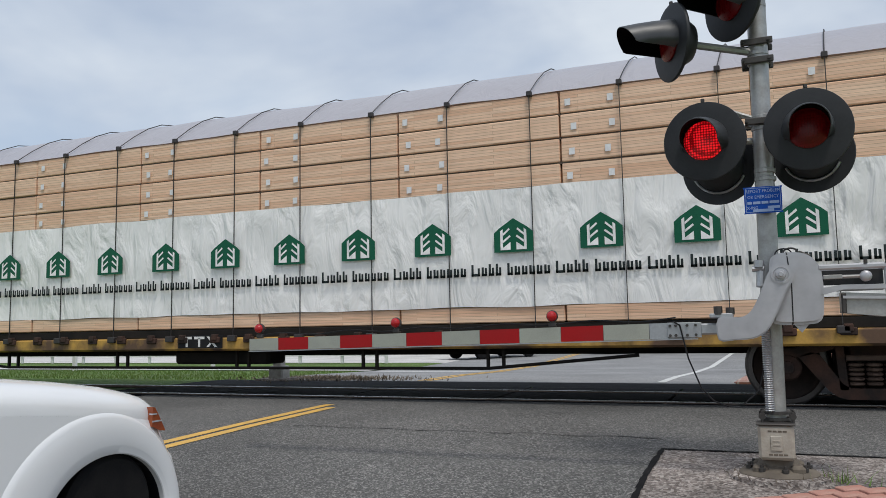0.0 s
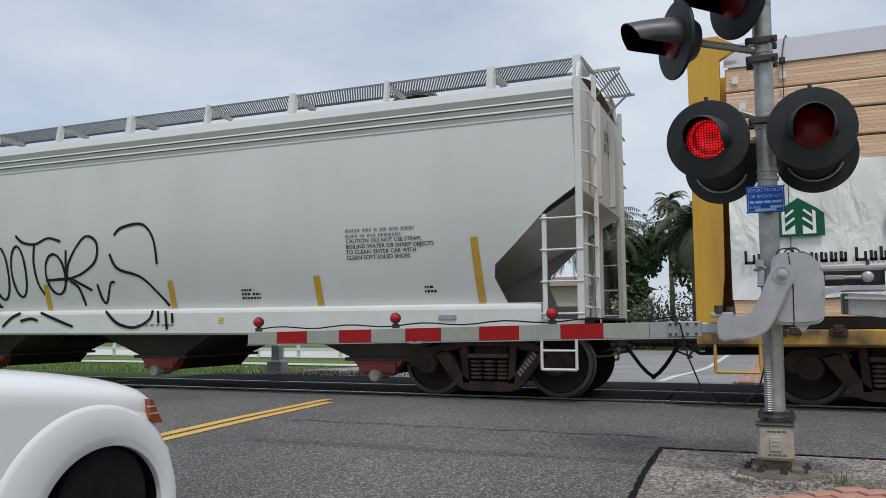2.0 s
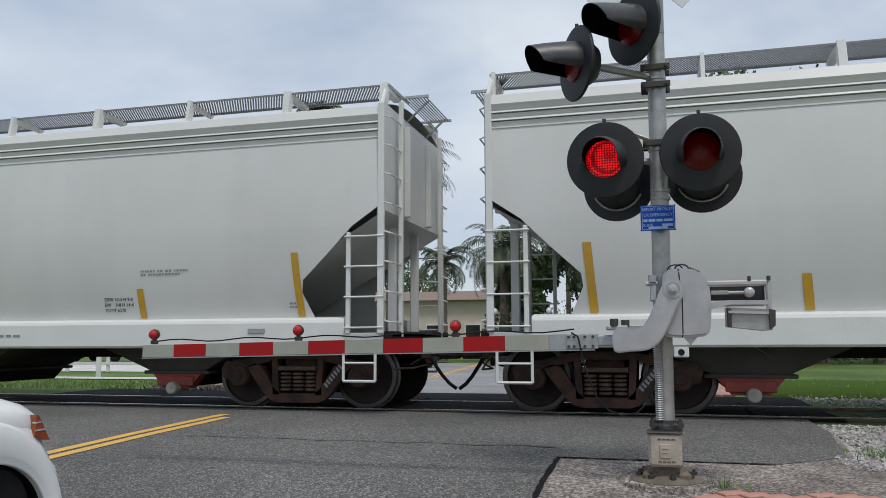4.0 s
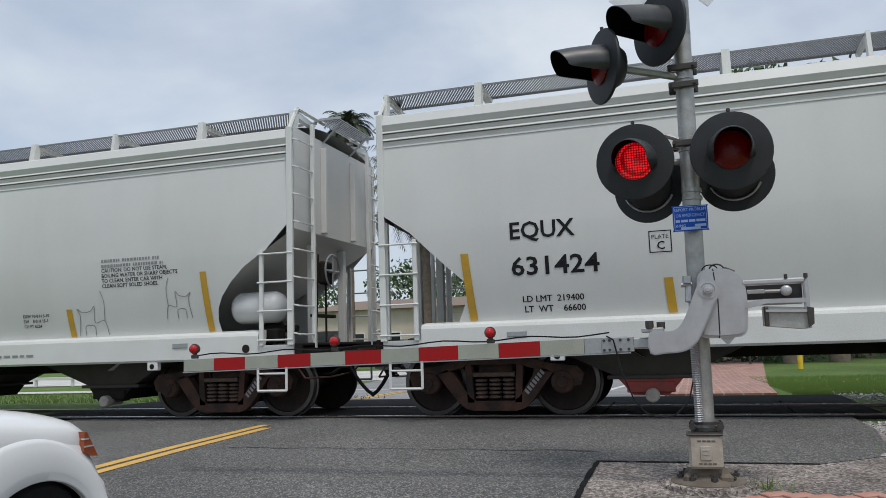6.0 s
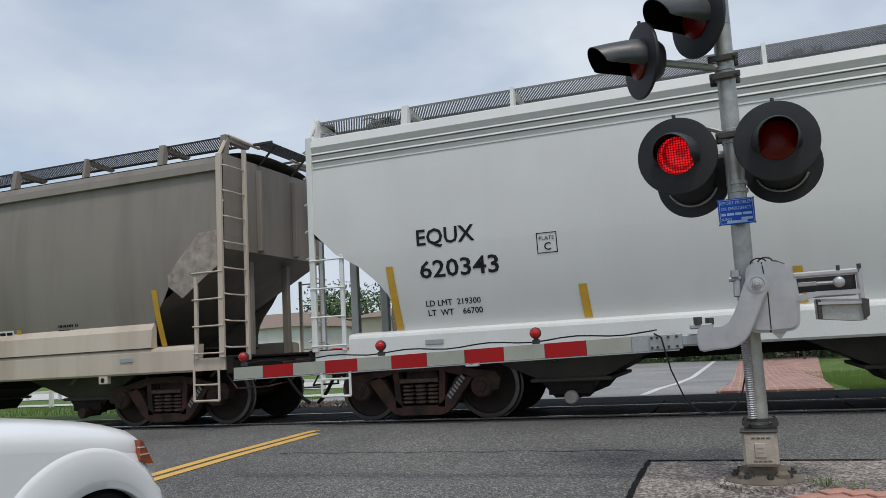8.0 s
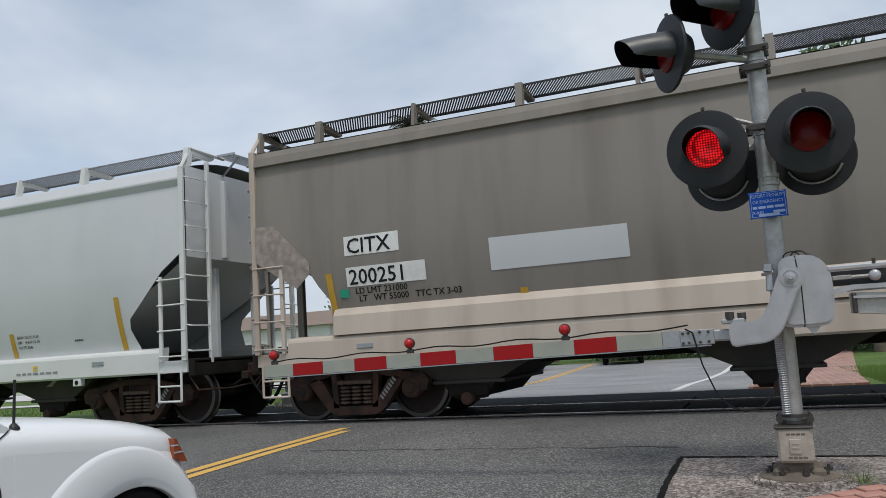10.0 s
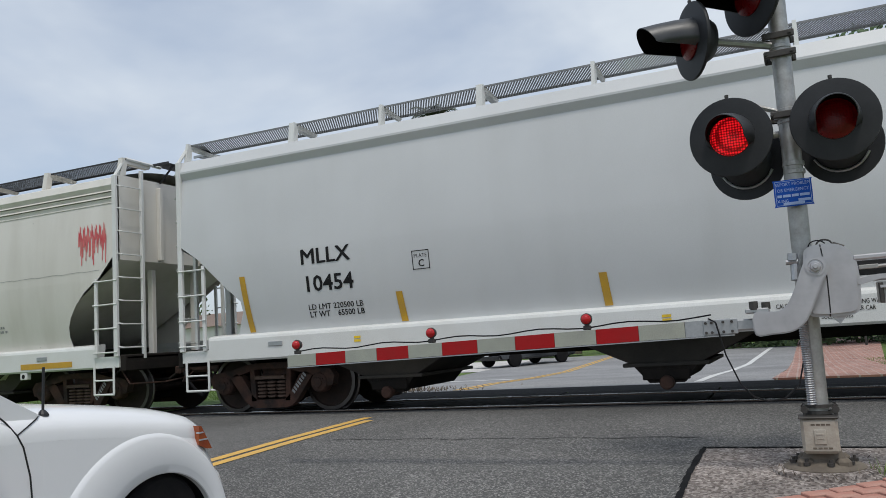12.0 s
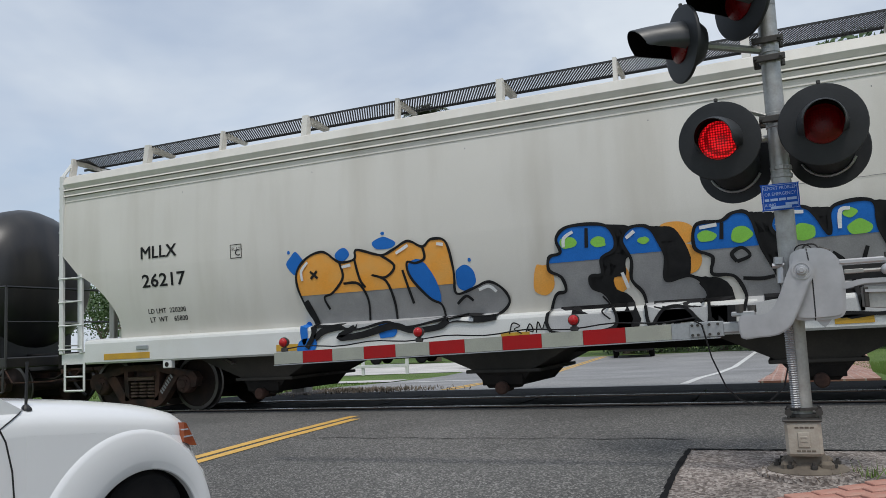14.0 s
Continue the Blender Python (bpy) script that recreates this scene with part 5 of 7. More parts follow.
ribbon([BODY + BODY[:1], [(-4.24, 2.18), (-4.2, 1.95), (-4.4, 1.74), (-4.55, 1.68), (-4.48, 1.5)], [(-4.2, 1.86), (-3.95, 1.84), (-3.82, 1.6), (-3.84, 1.3)], [(-3.98, 2.2), (-3.92, 1.9), (-3.84, 1.78)], [(-3.55, 2.22), (-3.34, 2.05), (-3.5, 1.9), (-3.72, 1.95), (-3.5, 1.85), (-3.4, 1.55), (-3.4, 1.25)], [(-3.22, 1.98), (-3.1, 1.5)],
        [(-2.88, 2.28), (-2.86, 2.12), (-3.0, 2.06), (-3.14, 2.08), (-3.1, 1.86), (-2.85, 1.56), (-2.68, 1.46), (-2.64, 1.28)], [(-2.44, 1.45), (-2.3, 1.55), (-2.2, 1.48)], [(-4.75, 2.08), (-4.63, 1.97)], [(-4.63, 2.08), (-4.75, 1.97)]], 0.036, 0.024, INK, "black sprayed outline")
ribbon([[(-4.88, 1.65), (-4.75, 1.35), (-4.72, 1.15), (-4.85, 0.95)], [(-4.7, 1.08), (-4.5, 1.2), (-4.0, 1.24), (-4.3, 1.08), (-3.9, 1.1), (-3.4, 1.2), (-3.1, 1.12), (-2.7, 1.15), (-2.5, 1.25), (-2.1, 1.22), (-1.85, 1.24)]], 0.09, 0.021, INK, "black sprayed underline")
ribbon([[(-3.3, 2.22), (-3.1, 2.32)], [(-4.9, 1.95), (-4.9, 2.1), (-4.78, 2.22)], [(-2.66, 2.3), (-2.56, 2.28)], [(-2.1, 1.62), (-1.95, 1.66), (-1.85, 1.58)], [(-4.2, 2.1), (-4.05, 2.12)]], 0.04, 0.028, PALE_INK, "pale sprayed glints")
ribbon([[(-1.95, 1.0), (-1.9, 1.14), (-1.8, 1.1), (-1.88, 1.06), (-1.78, 1.0)], [(-1.72, 1.02), (-1.66, 1.12), (-1.62, 1.02), (-1.7, 1.04)], [(-1.58, 1.0), (-1.55, 1.14), (-1.5, 1.04), (-1.45, 1.14), (-1.42, 1.02)]], 0.016, 0.012, INK, "small black sprayed scrawl")
sprayed([blob(4.72, 1.62, 0.42, 0.36, 60)], 0.004, FAINT_PATCH, "grey sprayed patch")
ribbon([[(4.4, 1.85), (4.6, 1.9), (4.5, 1.6), (4.42, 1.48), (4.6, 1.5), (4.7, 1.6)], [(4.66, 1.4), (4.72, 1.84), (4.95, 1.8), (4.78, 1.62), (5.0, 1.5), (4.8, 1.38), (4.68, 1.42)], [(4.48, 1.72), (4.62, 1.76), (4.72, 1.7)]], 0.024, 0.012, INK, "black sprayed doodle")
painted = car
car = scrawl_car
SHIFT[0] = 0.0
UPPER_STROKES = [[(-1.74, 1.99), (-1.93, 2.24), (-1.93, 2.49), (-1.81, 2.67)],
                 [(-1.04, 2.67), (-0.97, 2.49), (-1.16, 2.14), (-1.55, 1.89), (-1.81, 1.6), (-1.68, 1.42), (-1.23, 1.4), (-0.65, 1.35)],
                 [(-0.97, 1.79), (-0.84, 1.55), (-0.69, 1.35)],
                 [(-0.23, 2.59), (-0.05, 2.46), (0.24, 2.42), (0.54, 2.51), (0.83, 2.44)],
                 [(0.22, 2.42), (0.2, 2.09), (0.27, 1.75), (0.4, 1.55)],
                 [(0.46, 1.79), (1.07, 1.81)],
                 [(0.95, 2.29), (0.93, 1.75), (1.01, 2.09), (1.36, 2.49), (1.63, 2.39), (1.6, 2.09), (1.3, 1.89), (1.01, 1.79), (1.19, 1.65), (1.3, 1.35)],
                 [(1.07, 1.79), (1.48, 1.6)],
                 [(2.01, 2.49), (2.18, 2.61), (2.6, 2.64), (2.83, 2.39), (2.89, 1.99)],
                 [(1.91, 2.19), (2.07, 1.94), (2.54, 1.79), (2.89, 1.5), (3.06, 1.32)],
                 [(1.6, 1.7), (1.68, 1.45), (1.77, 1.4), (1.89, 1.7), (1.98, 1.72)]]
LOWER_STROKES = [[(-0.48, 1.0), (-0.28, 1.15), (-0.05, 1.24)], [(-0.05, 1.1), (0.19, 1.14), (0.36, 1.1)], [(0.42, 1.24), (0.83, 1.1), (1.16, 1.0)], [(1.87, 1.25), (2.12, 1.05), (2.48, 0.98), (2.77, 1.1), (2.85, 1.25)], [(2.95, 1.24), (2.97, 1.05)], [(3.1, 1.24), (3.14, 0.95)], [(3.23, 1.2), (3.25, 1.05)]]
RINGS = [[(cx_ + rx * math.cos(a * 0.524) + 0.04 * math.sin(a * 0.524), cz_ - rz * math.sin(a * 0.524)) for a in range(13)] for cx_, cz_, rx, rz in ((-0.61, 1.94, 0.19, 0.46), (-0.17, 1.96, 0.17, 0.44), (0.69, 1.89, 0.22, 0.34))]
ribbon([[(x - 0.52, z) for x, z in c] for c in UPPER_STROKES + RINGS + LOWER_STROKES], 0.045, 0.008, INK, "tall black sprayed scrawl")
car = painted
drips = Geo()
for k in range(26):
    x, top = 8.87 + 0.026 * k, 3.25 + 0.1 * math.sin(k * 1.7)
    low_ = top - random.uniform(0.2, 0.5)
    drips.add([wall(x + a, b, 0.007) for a, b in ((0, low_), (0.02, low_), (0.028, top), (0, top + 0.06))], [(0, 1, 2, 3)])
part("graffiti", drips, RED_INK, car, "dripping red sprayed tag")
part("lettering", text_geo("MLLX", 0.17, 0.0, 3.72, lambda x, z: (half + 0.006, 0.1 + x, z), 1, 0.002), INK, car, "stencilled lettering")
part("lettering", text_geo("26217", 0.17, 0.0, 3.5, lambda x, z: (half + 0.006, 0.1 + x, z), 1, 0.002), INK, car, "stencilled lettering")

for ob in car.children:
    kind_ = ob.name.split(".")[0]
    if kind_ == "graffiti":
        ob.location.x = -0.12 if max(v.co.x for v in ob.data.vertices) < -1.3 else 0.15
    elif kind_ in ("lettering", "plate_frame"):
        ob.location.x = -0.025
    elif kind_ in ("small_print", "weld_seam", "reflective_tape"):
        ob.location.x = 0.2


def tank_car():
    """The last car in sight: a black tank on its frame."""
    u0, u1 = -142.6, -160.6
    half, mid = (u0 - u1) / 2, (u0 + u1) / 2
    car = thing("tank_car", "black railway tank car with white stencils", "freight car", "freight cars of the train")
    CARS.append((car, mid))
    e = half - 0.45
    prof = [(0, 0.2), (0.1, 0.7), (0.3, 1.15), (0.6, 1.42), (0.8, 1.5)]
    part("tank", Geo().lathe((-e, 0, 2.6), (1, 0, 0), prof + [(2 * e - d, r) for d, r in prof[::-1]], 40), BLACK_PAINT, car, smooth=50)
    part("frame", Geo().box(-half, half, -0.2, 0.2, 0.75, 1.1, 0.02).box(-half, -half + 0.5, -1.45, 1.45, 0.85, 1.05, 0.02).box(half - 0.5, half, -1.45, 1.45, 0.85, 1.05, 0.02).box(-half + 1, -half + 2.2, -0.9, 0.9, 1.0, 1.6, 0.05).box(half - 2.2, half - 1, -0.9, 0.9, 1.0, 1.6, 0.05), BLACK_PAINT, car)
    for s in (-1, 1):
        rail_ = Geo().pipe([(s * half, -1.45, 1.0), (s * half, -1.45, 2.35), (s * (half - 0.7), -1.5, 2.35), (s * (half - 0.7), -1.5, 1.0)], 0.025)
        rail_.rod((s * half, -1.45, 2.35), (s * half, 1.45, 2.35), 0.025).rod((s * half, -1.45, 1.7), (s * half, 1.45, 1.7), 0.02)
        part("end_railing", rail_, BLACK_PAINT, car)
        part("stirrup_step", Geo().pipe([(s * half, -1.5, 0.9), (s * half, -1.5, 0.42), (s * (half - 0.45), -1.5, 0.42), (s * (half - 0.45), -1.5, 0.9)], 0.02), BLACK_PAINT, car)
    g = Geo()
    for k in range(3):
        g.add([(half - 2.3 + a, -1.5 + 0.055 * (k - 1) ** 2 - 0.02, 3.05 - 0.13 * k + b) for a, b in ((0, 0), (0.75 - 0.15 * k, 0), (0.75 - 0.15 * k, 0.08), (0, 0.08))], [(0, 1, 2, 3)])
    part("stencil", g, WHITE_INK, car, "white stencil bars")
    part("dome", Geo().lathe((0, 0, 4.0), (0, 0, 1), [(0, 0.5), (0.3, 0.5), (0.35, 0.45)], 20), BLACK_PAINT, car, smooth=40)
    for x in (-half + 1.6, half - 1.6):
        add_bogie(car, x, WHEELSET)
    add_coupler(car, half)


tank_car()


def lumber_car():
    """A yellow centre-beam flat car with wrapped lumber on both sides of the beam."""
    u0, u1 = 3.3, -19.25
    half, mid = (u0 - u1) / 2, (u0 + u1) / 2
    car = thing("lumber_car", "yellow centre-beam flat car loaded with wrapped lumber", "freight car", "freight cars of the train")
    CARS.append((car, mid))
    part("deck", Geo().box(-half, half, -1.45, 1.45, 0.92, 1.05, 0.01).box(-half, half, -0.25, 0.25, 0.6, 0.95, 0.02), UNDER, car, "dirty steel deck, darkened for the shadow under the load")
    for s in (-1, 1):
        part("side_sill", Geo().prism([(s * 1.47, 0.92), (s * 1.52, 0.9), (s * 1.52, 0.75), (s * 1.47, 0.72), (s * 1.4, 0.72), (s * 1.4, 0.915)], -half, half, "x"), DECK_STEEL, car, "grimy yellow side sill")
    for s in (-1, 1):
        e = s * half
        end_wall = part("end_bulkhead", Geo().box(min(e - s * 0.06, e - s * 0.1), max(e - s * 0.06, e - s * 0.1), -1.3, 1.3, 1.0, 4.3, 0.005), YELLOW_CAR, car, "yellow end bulkhead")
        part("bulkhead_post", Geo().prism([(e, 1.0), (e - s * 0.28, 1.0), (e - s * 0.34, 1.6), (e - s * 0.38, 4.5), (e, 4.5)], -1.48, -1.30), YELLOW_CAR, end_wall)
        part("bulkhead_post", Geo().prism([(e, 1.0), (e - s * 0.28, 1.0), (e - s * 0.38, 4.5), (e, 4.5)], 1.30, 1.48), YELLOW_CAR, end_wall)
        part("brace_plate", Geo().prism([(e - s * 0.36, 4.5), (e - s * 0.62, 4.35), (e - s * 0.36, 4.2)], -1.46, -1.36), YELLOW_CAR, end_wall)
        for z in (1.9, 2.8, 3.7):
            part("crossbar", Geo().box(min(e, e - s * 0.16), max(e, e - s * 0.16), -1.29, 1.29, z, z + 0.12, 0.01), YELLOW_CAR, end_wall)
        part("step", Geo().pipe([(e - s * 0.7, -1.5, 0.8), (e - s * 0.7, -1.5, 0.42), (e - s * 0.2, -1.5, 0.42), (e - s * 0.2, -1.5, 0.8)], 0.02), YELLOW_CAR, car)
    part("bulkhead_stencil", outline_geo([[(-half + 0.04, 3.05), (-half + 0.26, 3.05), (-half + 0.26, 3.32), (-half + 0.04, 3.32)]], lambda a, b: (a, -1.486, b)), STRIPE, car)
    part("lettering", text_geo("C", 0.13, -half + 0.11, 3.08, lambda a, b: (a, -1.492, b), 1, 0.002), INK, car)
    part("centre_beam", Geo().box(-half + 0.2, half - 0.2, -0.08, 0.08, 1.0, 4.4, 0.01), YELLOW_CAR, car)
    pitch, load0 = 2.354, -half + 0.42
    count = 9
    for k in range(count):
        x0 = load0 + k * pitch
        for s in (-1, 1):
            for z0, z1 in ((1.06, 1.27), (2.84, 3.12), (3.14, 3.45), (3.47, 3.77), (3.79, 4.08)):
                j = random.uniform(-0.012, 0.012)
                part("lumber_pack", Geo().box(x0 + 0.012, x0 + pitch - 0.012, min(s * 0.12, s * (1.46 + j)), max(s * 0.12, s * (1.46 + j)), z0, z1, 0.012), LUMBER, car)
    for z in (3.13, 3.46, 3.78):
        part("bearer", Geo().box(load0, load0 + count * pitch, -1.44, 1.44, z - 0.015, z + 0.015), TIE, car, "dark bearers between the packs")
    for s in (-1, 1):
        rows = []
        nx = 180
        for i, z in enumerate([1.27 + 1.58 * j / 16 for j in range(17)]):
            row = []
            for k in range(nx + 1):
                x = load0 + count * pitch * k / nx
                w = noise.noise(Vector((x * 0.9, z * 1.6, 3.0 + s))) * 0.025 + (0.22 - abs(noise.noise(Vector((x * 1.5 + z * 1.4, z * 0.5, 8))))) * 0.06 * max(0.0, noise.noise(Vector((x * 0.45, 2.0, z * 0.3))) + 0.35)
                row.append((x, s * (1.475 + w), z + (0.02 * noise.noise(Vector((x * 1.1, 0, 5))) if i in (0, 16) else 0)))
            rows.append(row)
        part("wrap", Geo().sheet(rows), WRAP, car, "creased white printed wrap", 60)
        cover = []
        for j in range(9):
            t = j / 8
            cover.append([(load0 + count * pitch * k / nx, s * (1.47 - 1.2 * t), 4.09 + 0.64 * math.sin(t * math.pi / 2) + 0.015 * noise.noise(Vector((k * 0.16, t * 3, 1)))) for k in range(nx + 1)])
        part("top_cover", Geo().sheet(cover), CLEAR_FILM, car, "hazy grey film over the top", 60)
        for k in range(2 * count + 1):
            x = 9.98 - 1.187 * k
            if x < load0:
                continue
            st = Geo().box(x - 0.005, x + 0.005, min(s * 1.505, s * 1.52), max(s * 1.505, s * 1.52), 0.95, 4.1)
            st.pipe([(x + 0.03 * j, s * (1.49 - 0.3 * j), 4.115 + 0.64 * math.sin(j / 4 * math.pi / 2)) for j in range(5)], 0.008, 4)
            st.box(x - 0.035, x + 0.035, min(s * 1.46, s * 1.53), max(s * 1.46, s * 1.53), 4.06, 4.13, 0.008)
            st.box(x - 0.07, x + 0.07, min(s * 1.49, s * 1.58), max(s * 1.49, s * 1.58), 0.86, 0.95, 0.01)
            part("strap", st, STRAP, car, "dark lashing strap")
    put = lambda a, b: (a, -1.522, b)
    for k in range(2 * count + 1):
        x = 10.765 - 1.1595 * k
        if x < load0 + 0.4:
            continue
        house = [(-0.27, 0), (-0.27, 0.26), (-0.2, 0.32), (0, 0.45), (0.2, 0.32), (0.27, 0.26), (0.27, 0)]
        part("print", outline_geo([[(x + a, 1.985 + b) for a, b in house]], put, 1), FOREST, car, "green printed emblem")
        gaps = []
        for q in (-1, 1):
            gaps += [[(q * a, b) for a, b in gap] for gap in (
                [(0.145, 0.03), (0.18, 0.03), (0.18, 0.285), (0.145, 0.31)], [(0.15, 0.245), (0.15, 0.212), (0.045, 0.30), (0.06, 0.322)],
                [(0.15, 0.15), (0.15, 0.117), (0.035, 0.205), (0.05, 0.228)], [(0.04, 0.03), (0.145, 0.03), (0.145, 0.06), (0.04, 0.135)])]
        part("print", outline_geo([[(x + a, 1.985 + b) for a, b in gap] for gap in gaps], lambda a, b: (a, -1.527, b), 1), WRAP, car)
        bars, p = [], x - 0.60
        for i in range(10):
            if i == 4:
                p += 0.06
            tall = 0.16 if i in (0, 2, 3, 4) else 0.12
            w = 0.12 if i == 0 else 0.075
            bars += [[(p, 1.68), (p + 0.032, 1.68), (p + 0.032, 1.68 + tall), (p, 1.68 + tall)], [(p, 1.68), (p + w, 1.68), (p + w, 1.715), (p, 1.715)], [(p + w - 0.03, 1.68), (p + w, 1.68), (p + w, 1.79), (p + w - 0.03, 1.79)]]
            p += w + 0.025
        part("print", outline_geo(bars, put, 1), CHARCOAL, car, "printed wordmark bars")
    for k in range(count):
        for dx in (0.12, 0.62):
            for z in (2.9, 3.22, 3.55, 3.88):
                x = load0 + k * pitch + dx + random.uniform(-0.04, 0.04)
                part("paper_label", Geo().box(x, x + 0.075, -1.478, -1.474, z, z + 0.09), LABEL, car)
    for x in [-half + 0.9 + 0.62 * k for k in range(int(2 * half / 0.62) - 1)]:
        part("lashing_hook", Geo().box(x - 0.09, x + 0.09, -1.56, -1.5, 0.84, 0.93, 0.012).box(x - 0.05, x + 0.05, -1.58, -1.5, 0.88, 0.97, 0.01), BOGIE, car)
    truss = Geo().pipe([(-6.5, -1.3, 0.62), (-4.5, -1.3, 0.45), (4.5, -1.3, 0.45), (6.5, -1.3, 0.62)], 0.025)
    for x in (-4.5, -2, 0.4, 2.6, 4.5):
        truss.box(x - 0.02, x + 0.02, -1.32, -1.28, 0.45, 0.74).box(x + 0.2, x + 0.24, -1.32, -1.28, 0.45, 0.74)
    truss.box(-0.9, 0.9, -1.2, -0.7, 0.5, 0.72, 0.04)
    part("brake_rigging", truss, UNDER, car)
    block = outline_geo([[(-0.48 + a, 0.78 + b) for a, b in p] for p in ([(0, 0.12), (0.2, 0.12), (0.2, 0.16), (0, 0.16)], [(0.08, 0), (0.12, 0), (0.12, 0.14), (0.08, 0.14)], [(0.24, 0.12), (0.44, 0.12), (0.44, 0.16), (0.24, 0.16)], [(0.32, 0), (0.36, 0), (0.36, 0.14), (0.32, 0.14)], [(0.48, 0.0), (0.53, 0.0), (0.68, 0.16), (0.63, 0.16)], [(0.63, 0.0), (0.68, 0.0), (0.53, 0.16), (0.48, 0.16)])], lambda a, b: (a, -1.53, b), 1)
    part("lettering", text_geo("TTZX  8403", 0.2, -8.86, 0.78, lambda a, b: (a, -1.53, b), 1.15, 0.006), WHITE_INK, car, "white stencilled lettering")
    part("print", outline_geo([[(-8.92, 0.765), (-6.84, 0.765), (-6.84, 0.935), (-8.92, 0.935)]], lambda a, b: (a, -1.525, b), 1), INK, car, "black stencil panel")
    part("print", block, WHITE_INK, car, "white painted emblem on black")
    part("print", outline_geo([[(-0.55, 0.76), (0.3, 0.76), (0.3, 0.96), (-0.55, 0.96)]], lambda a, b: (a, -1.525, b), 1), INK, car)
    for x in (-half + 2.15, half - 2.15):
        add_bogie(car, x, WHEELSET)
    add_coupler(car, half)


lumber_car()


# ---- crossing signal and gate ----
MX, MY = 0.05, 6.17
signal = thing("crossing_signal", "silver level crossing signal mast with red flashing lamps", "railway signal")


def signal_head(centre, way, lens, visor=0.36):
    """Round black background, tunnel visor, red lens and rear housing."""
    c, w = Vector(centre), Vector(way).normalized()
    q = w.to_track_quat("Z", "Y")
    head = part("lamp_background", Geo().lathe(c, w, [(-0.012, 0.26), (-0.012, 0.29), (0.0, 0.294), (0.012, 0.29), (0.018, 0.25), (0.018, 0.02)], 40), SIGNAL_BLACK, signal, "round black lamp background", 30)
    part("lens", Geo().lathe(c + w * 0.02, w, [(0, 0.142), (0.012, 0.142), (0.03, 0.105), (0.038, 0.05), (0.04, 0.01)], 28), lens, head, "red lens", 50)
    up = Vector((0, 0, 1))
    side = up.cross(w).normalized()
    rows_out, rows_in = [], []
    n = 48
    for k in range(n + 1):
        a = radians(-22) + radians(224) * k / n
        radial = side * math.cos(a) + up * math.sin(a)
        length = visor * (0.06 + 0.94 * min(1.0, max(0.0, (math.sin(a) + 0.34) / 0.22))) * (0.8 + 0.2 * max(0.0, math.sin(a)))
        for rows_, r in ((rows_out, 0.172), (rows_in, 0.166)):
            rows_.append([c + radial * (r - 0.04 * t) + w * (0.015 + length * t) - up * 0.03 * t * t for t in (0.0, 0.35, 0.7, 1.0)])
    g = Geo().sheet(rows_out)
    g.sheet([[a[3], b[3]] for a, b in zip(rows_out, rows_in)])
    part("visor", g, VISOR_TOP, head, "weathered tunnel visor", 40)
    part("visor_lining", Geo().sheet(rows_in), VISOR_INSIDE, head, "matt black visor lining, darkened for the shade inside", 40)
    part("housing", Geo().lathe(c - w * 0.012, -w, [(0, 0.19), (0.06, 0.185), (0.13, 0.14), (0.16, 0.06)], 24), SIGNAL_BLACK, head, smooth=40)
    rim = [c - w * 0.03 + (side * math.cos(radians(a)) + up * math.sin(radians(a))) * 0.205 for a in range(205, 336, 13)]
    part("rim_clip", Geo().pipe(rim, 0.011, 6), GALV, head, "pale arc for the reflection along the rim", 60)
    part("wing_nut", Geo().rod(c + Vector((0, 0, 0.30)) - w * 0.01, c + Vector((0, 0, 0.322)) - w * 0.01, 0.014), BOLT, head)


signal_head((-0.335, 5.98, 2.685), (-0.08, -1, -0.03), LENS_LIT)
signal_head((0.36, 5.98, 2.70), (-0.02, -1, -0.03), LENS_DIM)
signal_head((-0.255, 6.42, 2.56), (0.25, 1, -0.05), LENS_DIM)
signal_head((0.405, 6.42, 2.60), (0.2, 1, -0.05), LENS_DIM)
signal_head((-0.53, 5.95, 3.455), (-0.86, -0.5, 0.0), LENS_DIM, 0.40)
signal_head((-0.09, 6.0, 3.72), (-0.74, -0.67, 0.0), LENS_DIM, 0.44)
part("mast", Geo().rod((MX - 0.01, MY, 0.3), (MX + 0.03, MY, 4.6), 0.068, 20), MAST, signal, "weathered silver mast", 40)
bands = Geo()
for z in (2.38, 2.44, 2.76, 2.84, 3.26, 3.33, 3.7):
    bands.lathe((MX + 0.015, MY, z), (0, 0, 1), [(0, 0.07), (0.004, 0.076), (0.03, 0.076), (0.034, 0.07)], 18)
part("band", bands, MAST, signal)
arms = Geo().pipe([(MX - 0.05, MY - 0.02, 2.86), (-0.18, 6.1, 2.93), (-0.335, 6.05, 2.985)], 0.018).pipe([(MX - 0.05, MY + 0.02, 2.80), (-0.2, 6.2, 2.86)], 0.016)
arms.pipe([(MX + 0.05, MY - 0.02, 2.86), (0.2, 6.1, 2.9), (0.36, 6.05, 2.99)], 0.018)
arms.rod((-0.3, 6.2, 2.7), (0.4, 6.2, 2.7), 0.026, 8)
arms.rod((-0.36, 6.02, 2.7), (-0.24, 6.42, 2.58), 0.03, 8).rod((0.36, 6.02, 2.7), (0.4, 6.42, 2.62), 0.03, 8)
arms.rod((-0.48, 5.98, 3.455), (MX, MY, 3.36), 0.03, 8).rod((-0.05, 6.02, 3.72), (MX, MY, 3.62), 0.03, 8)
part("lamp_arm", arms, MAST, signal, smooth=40)
clamps = Geo()
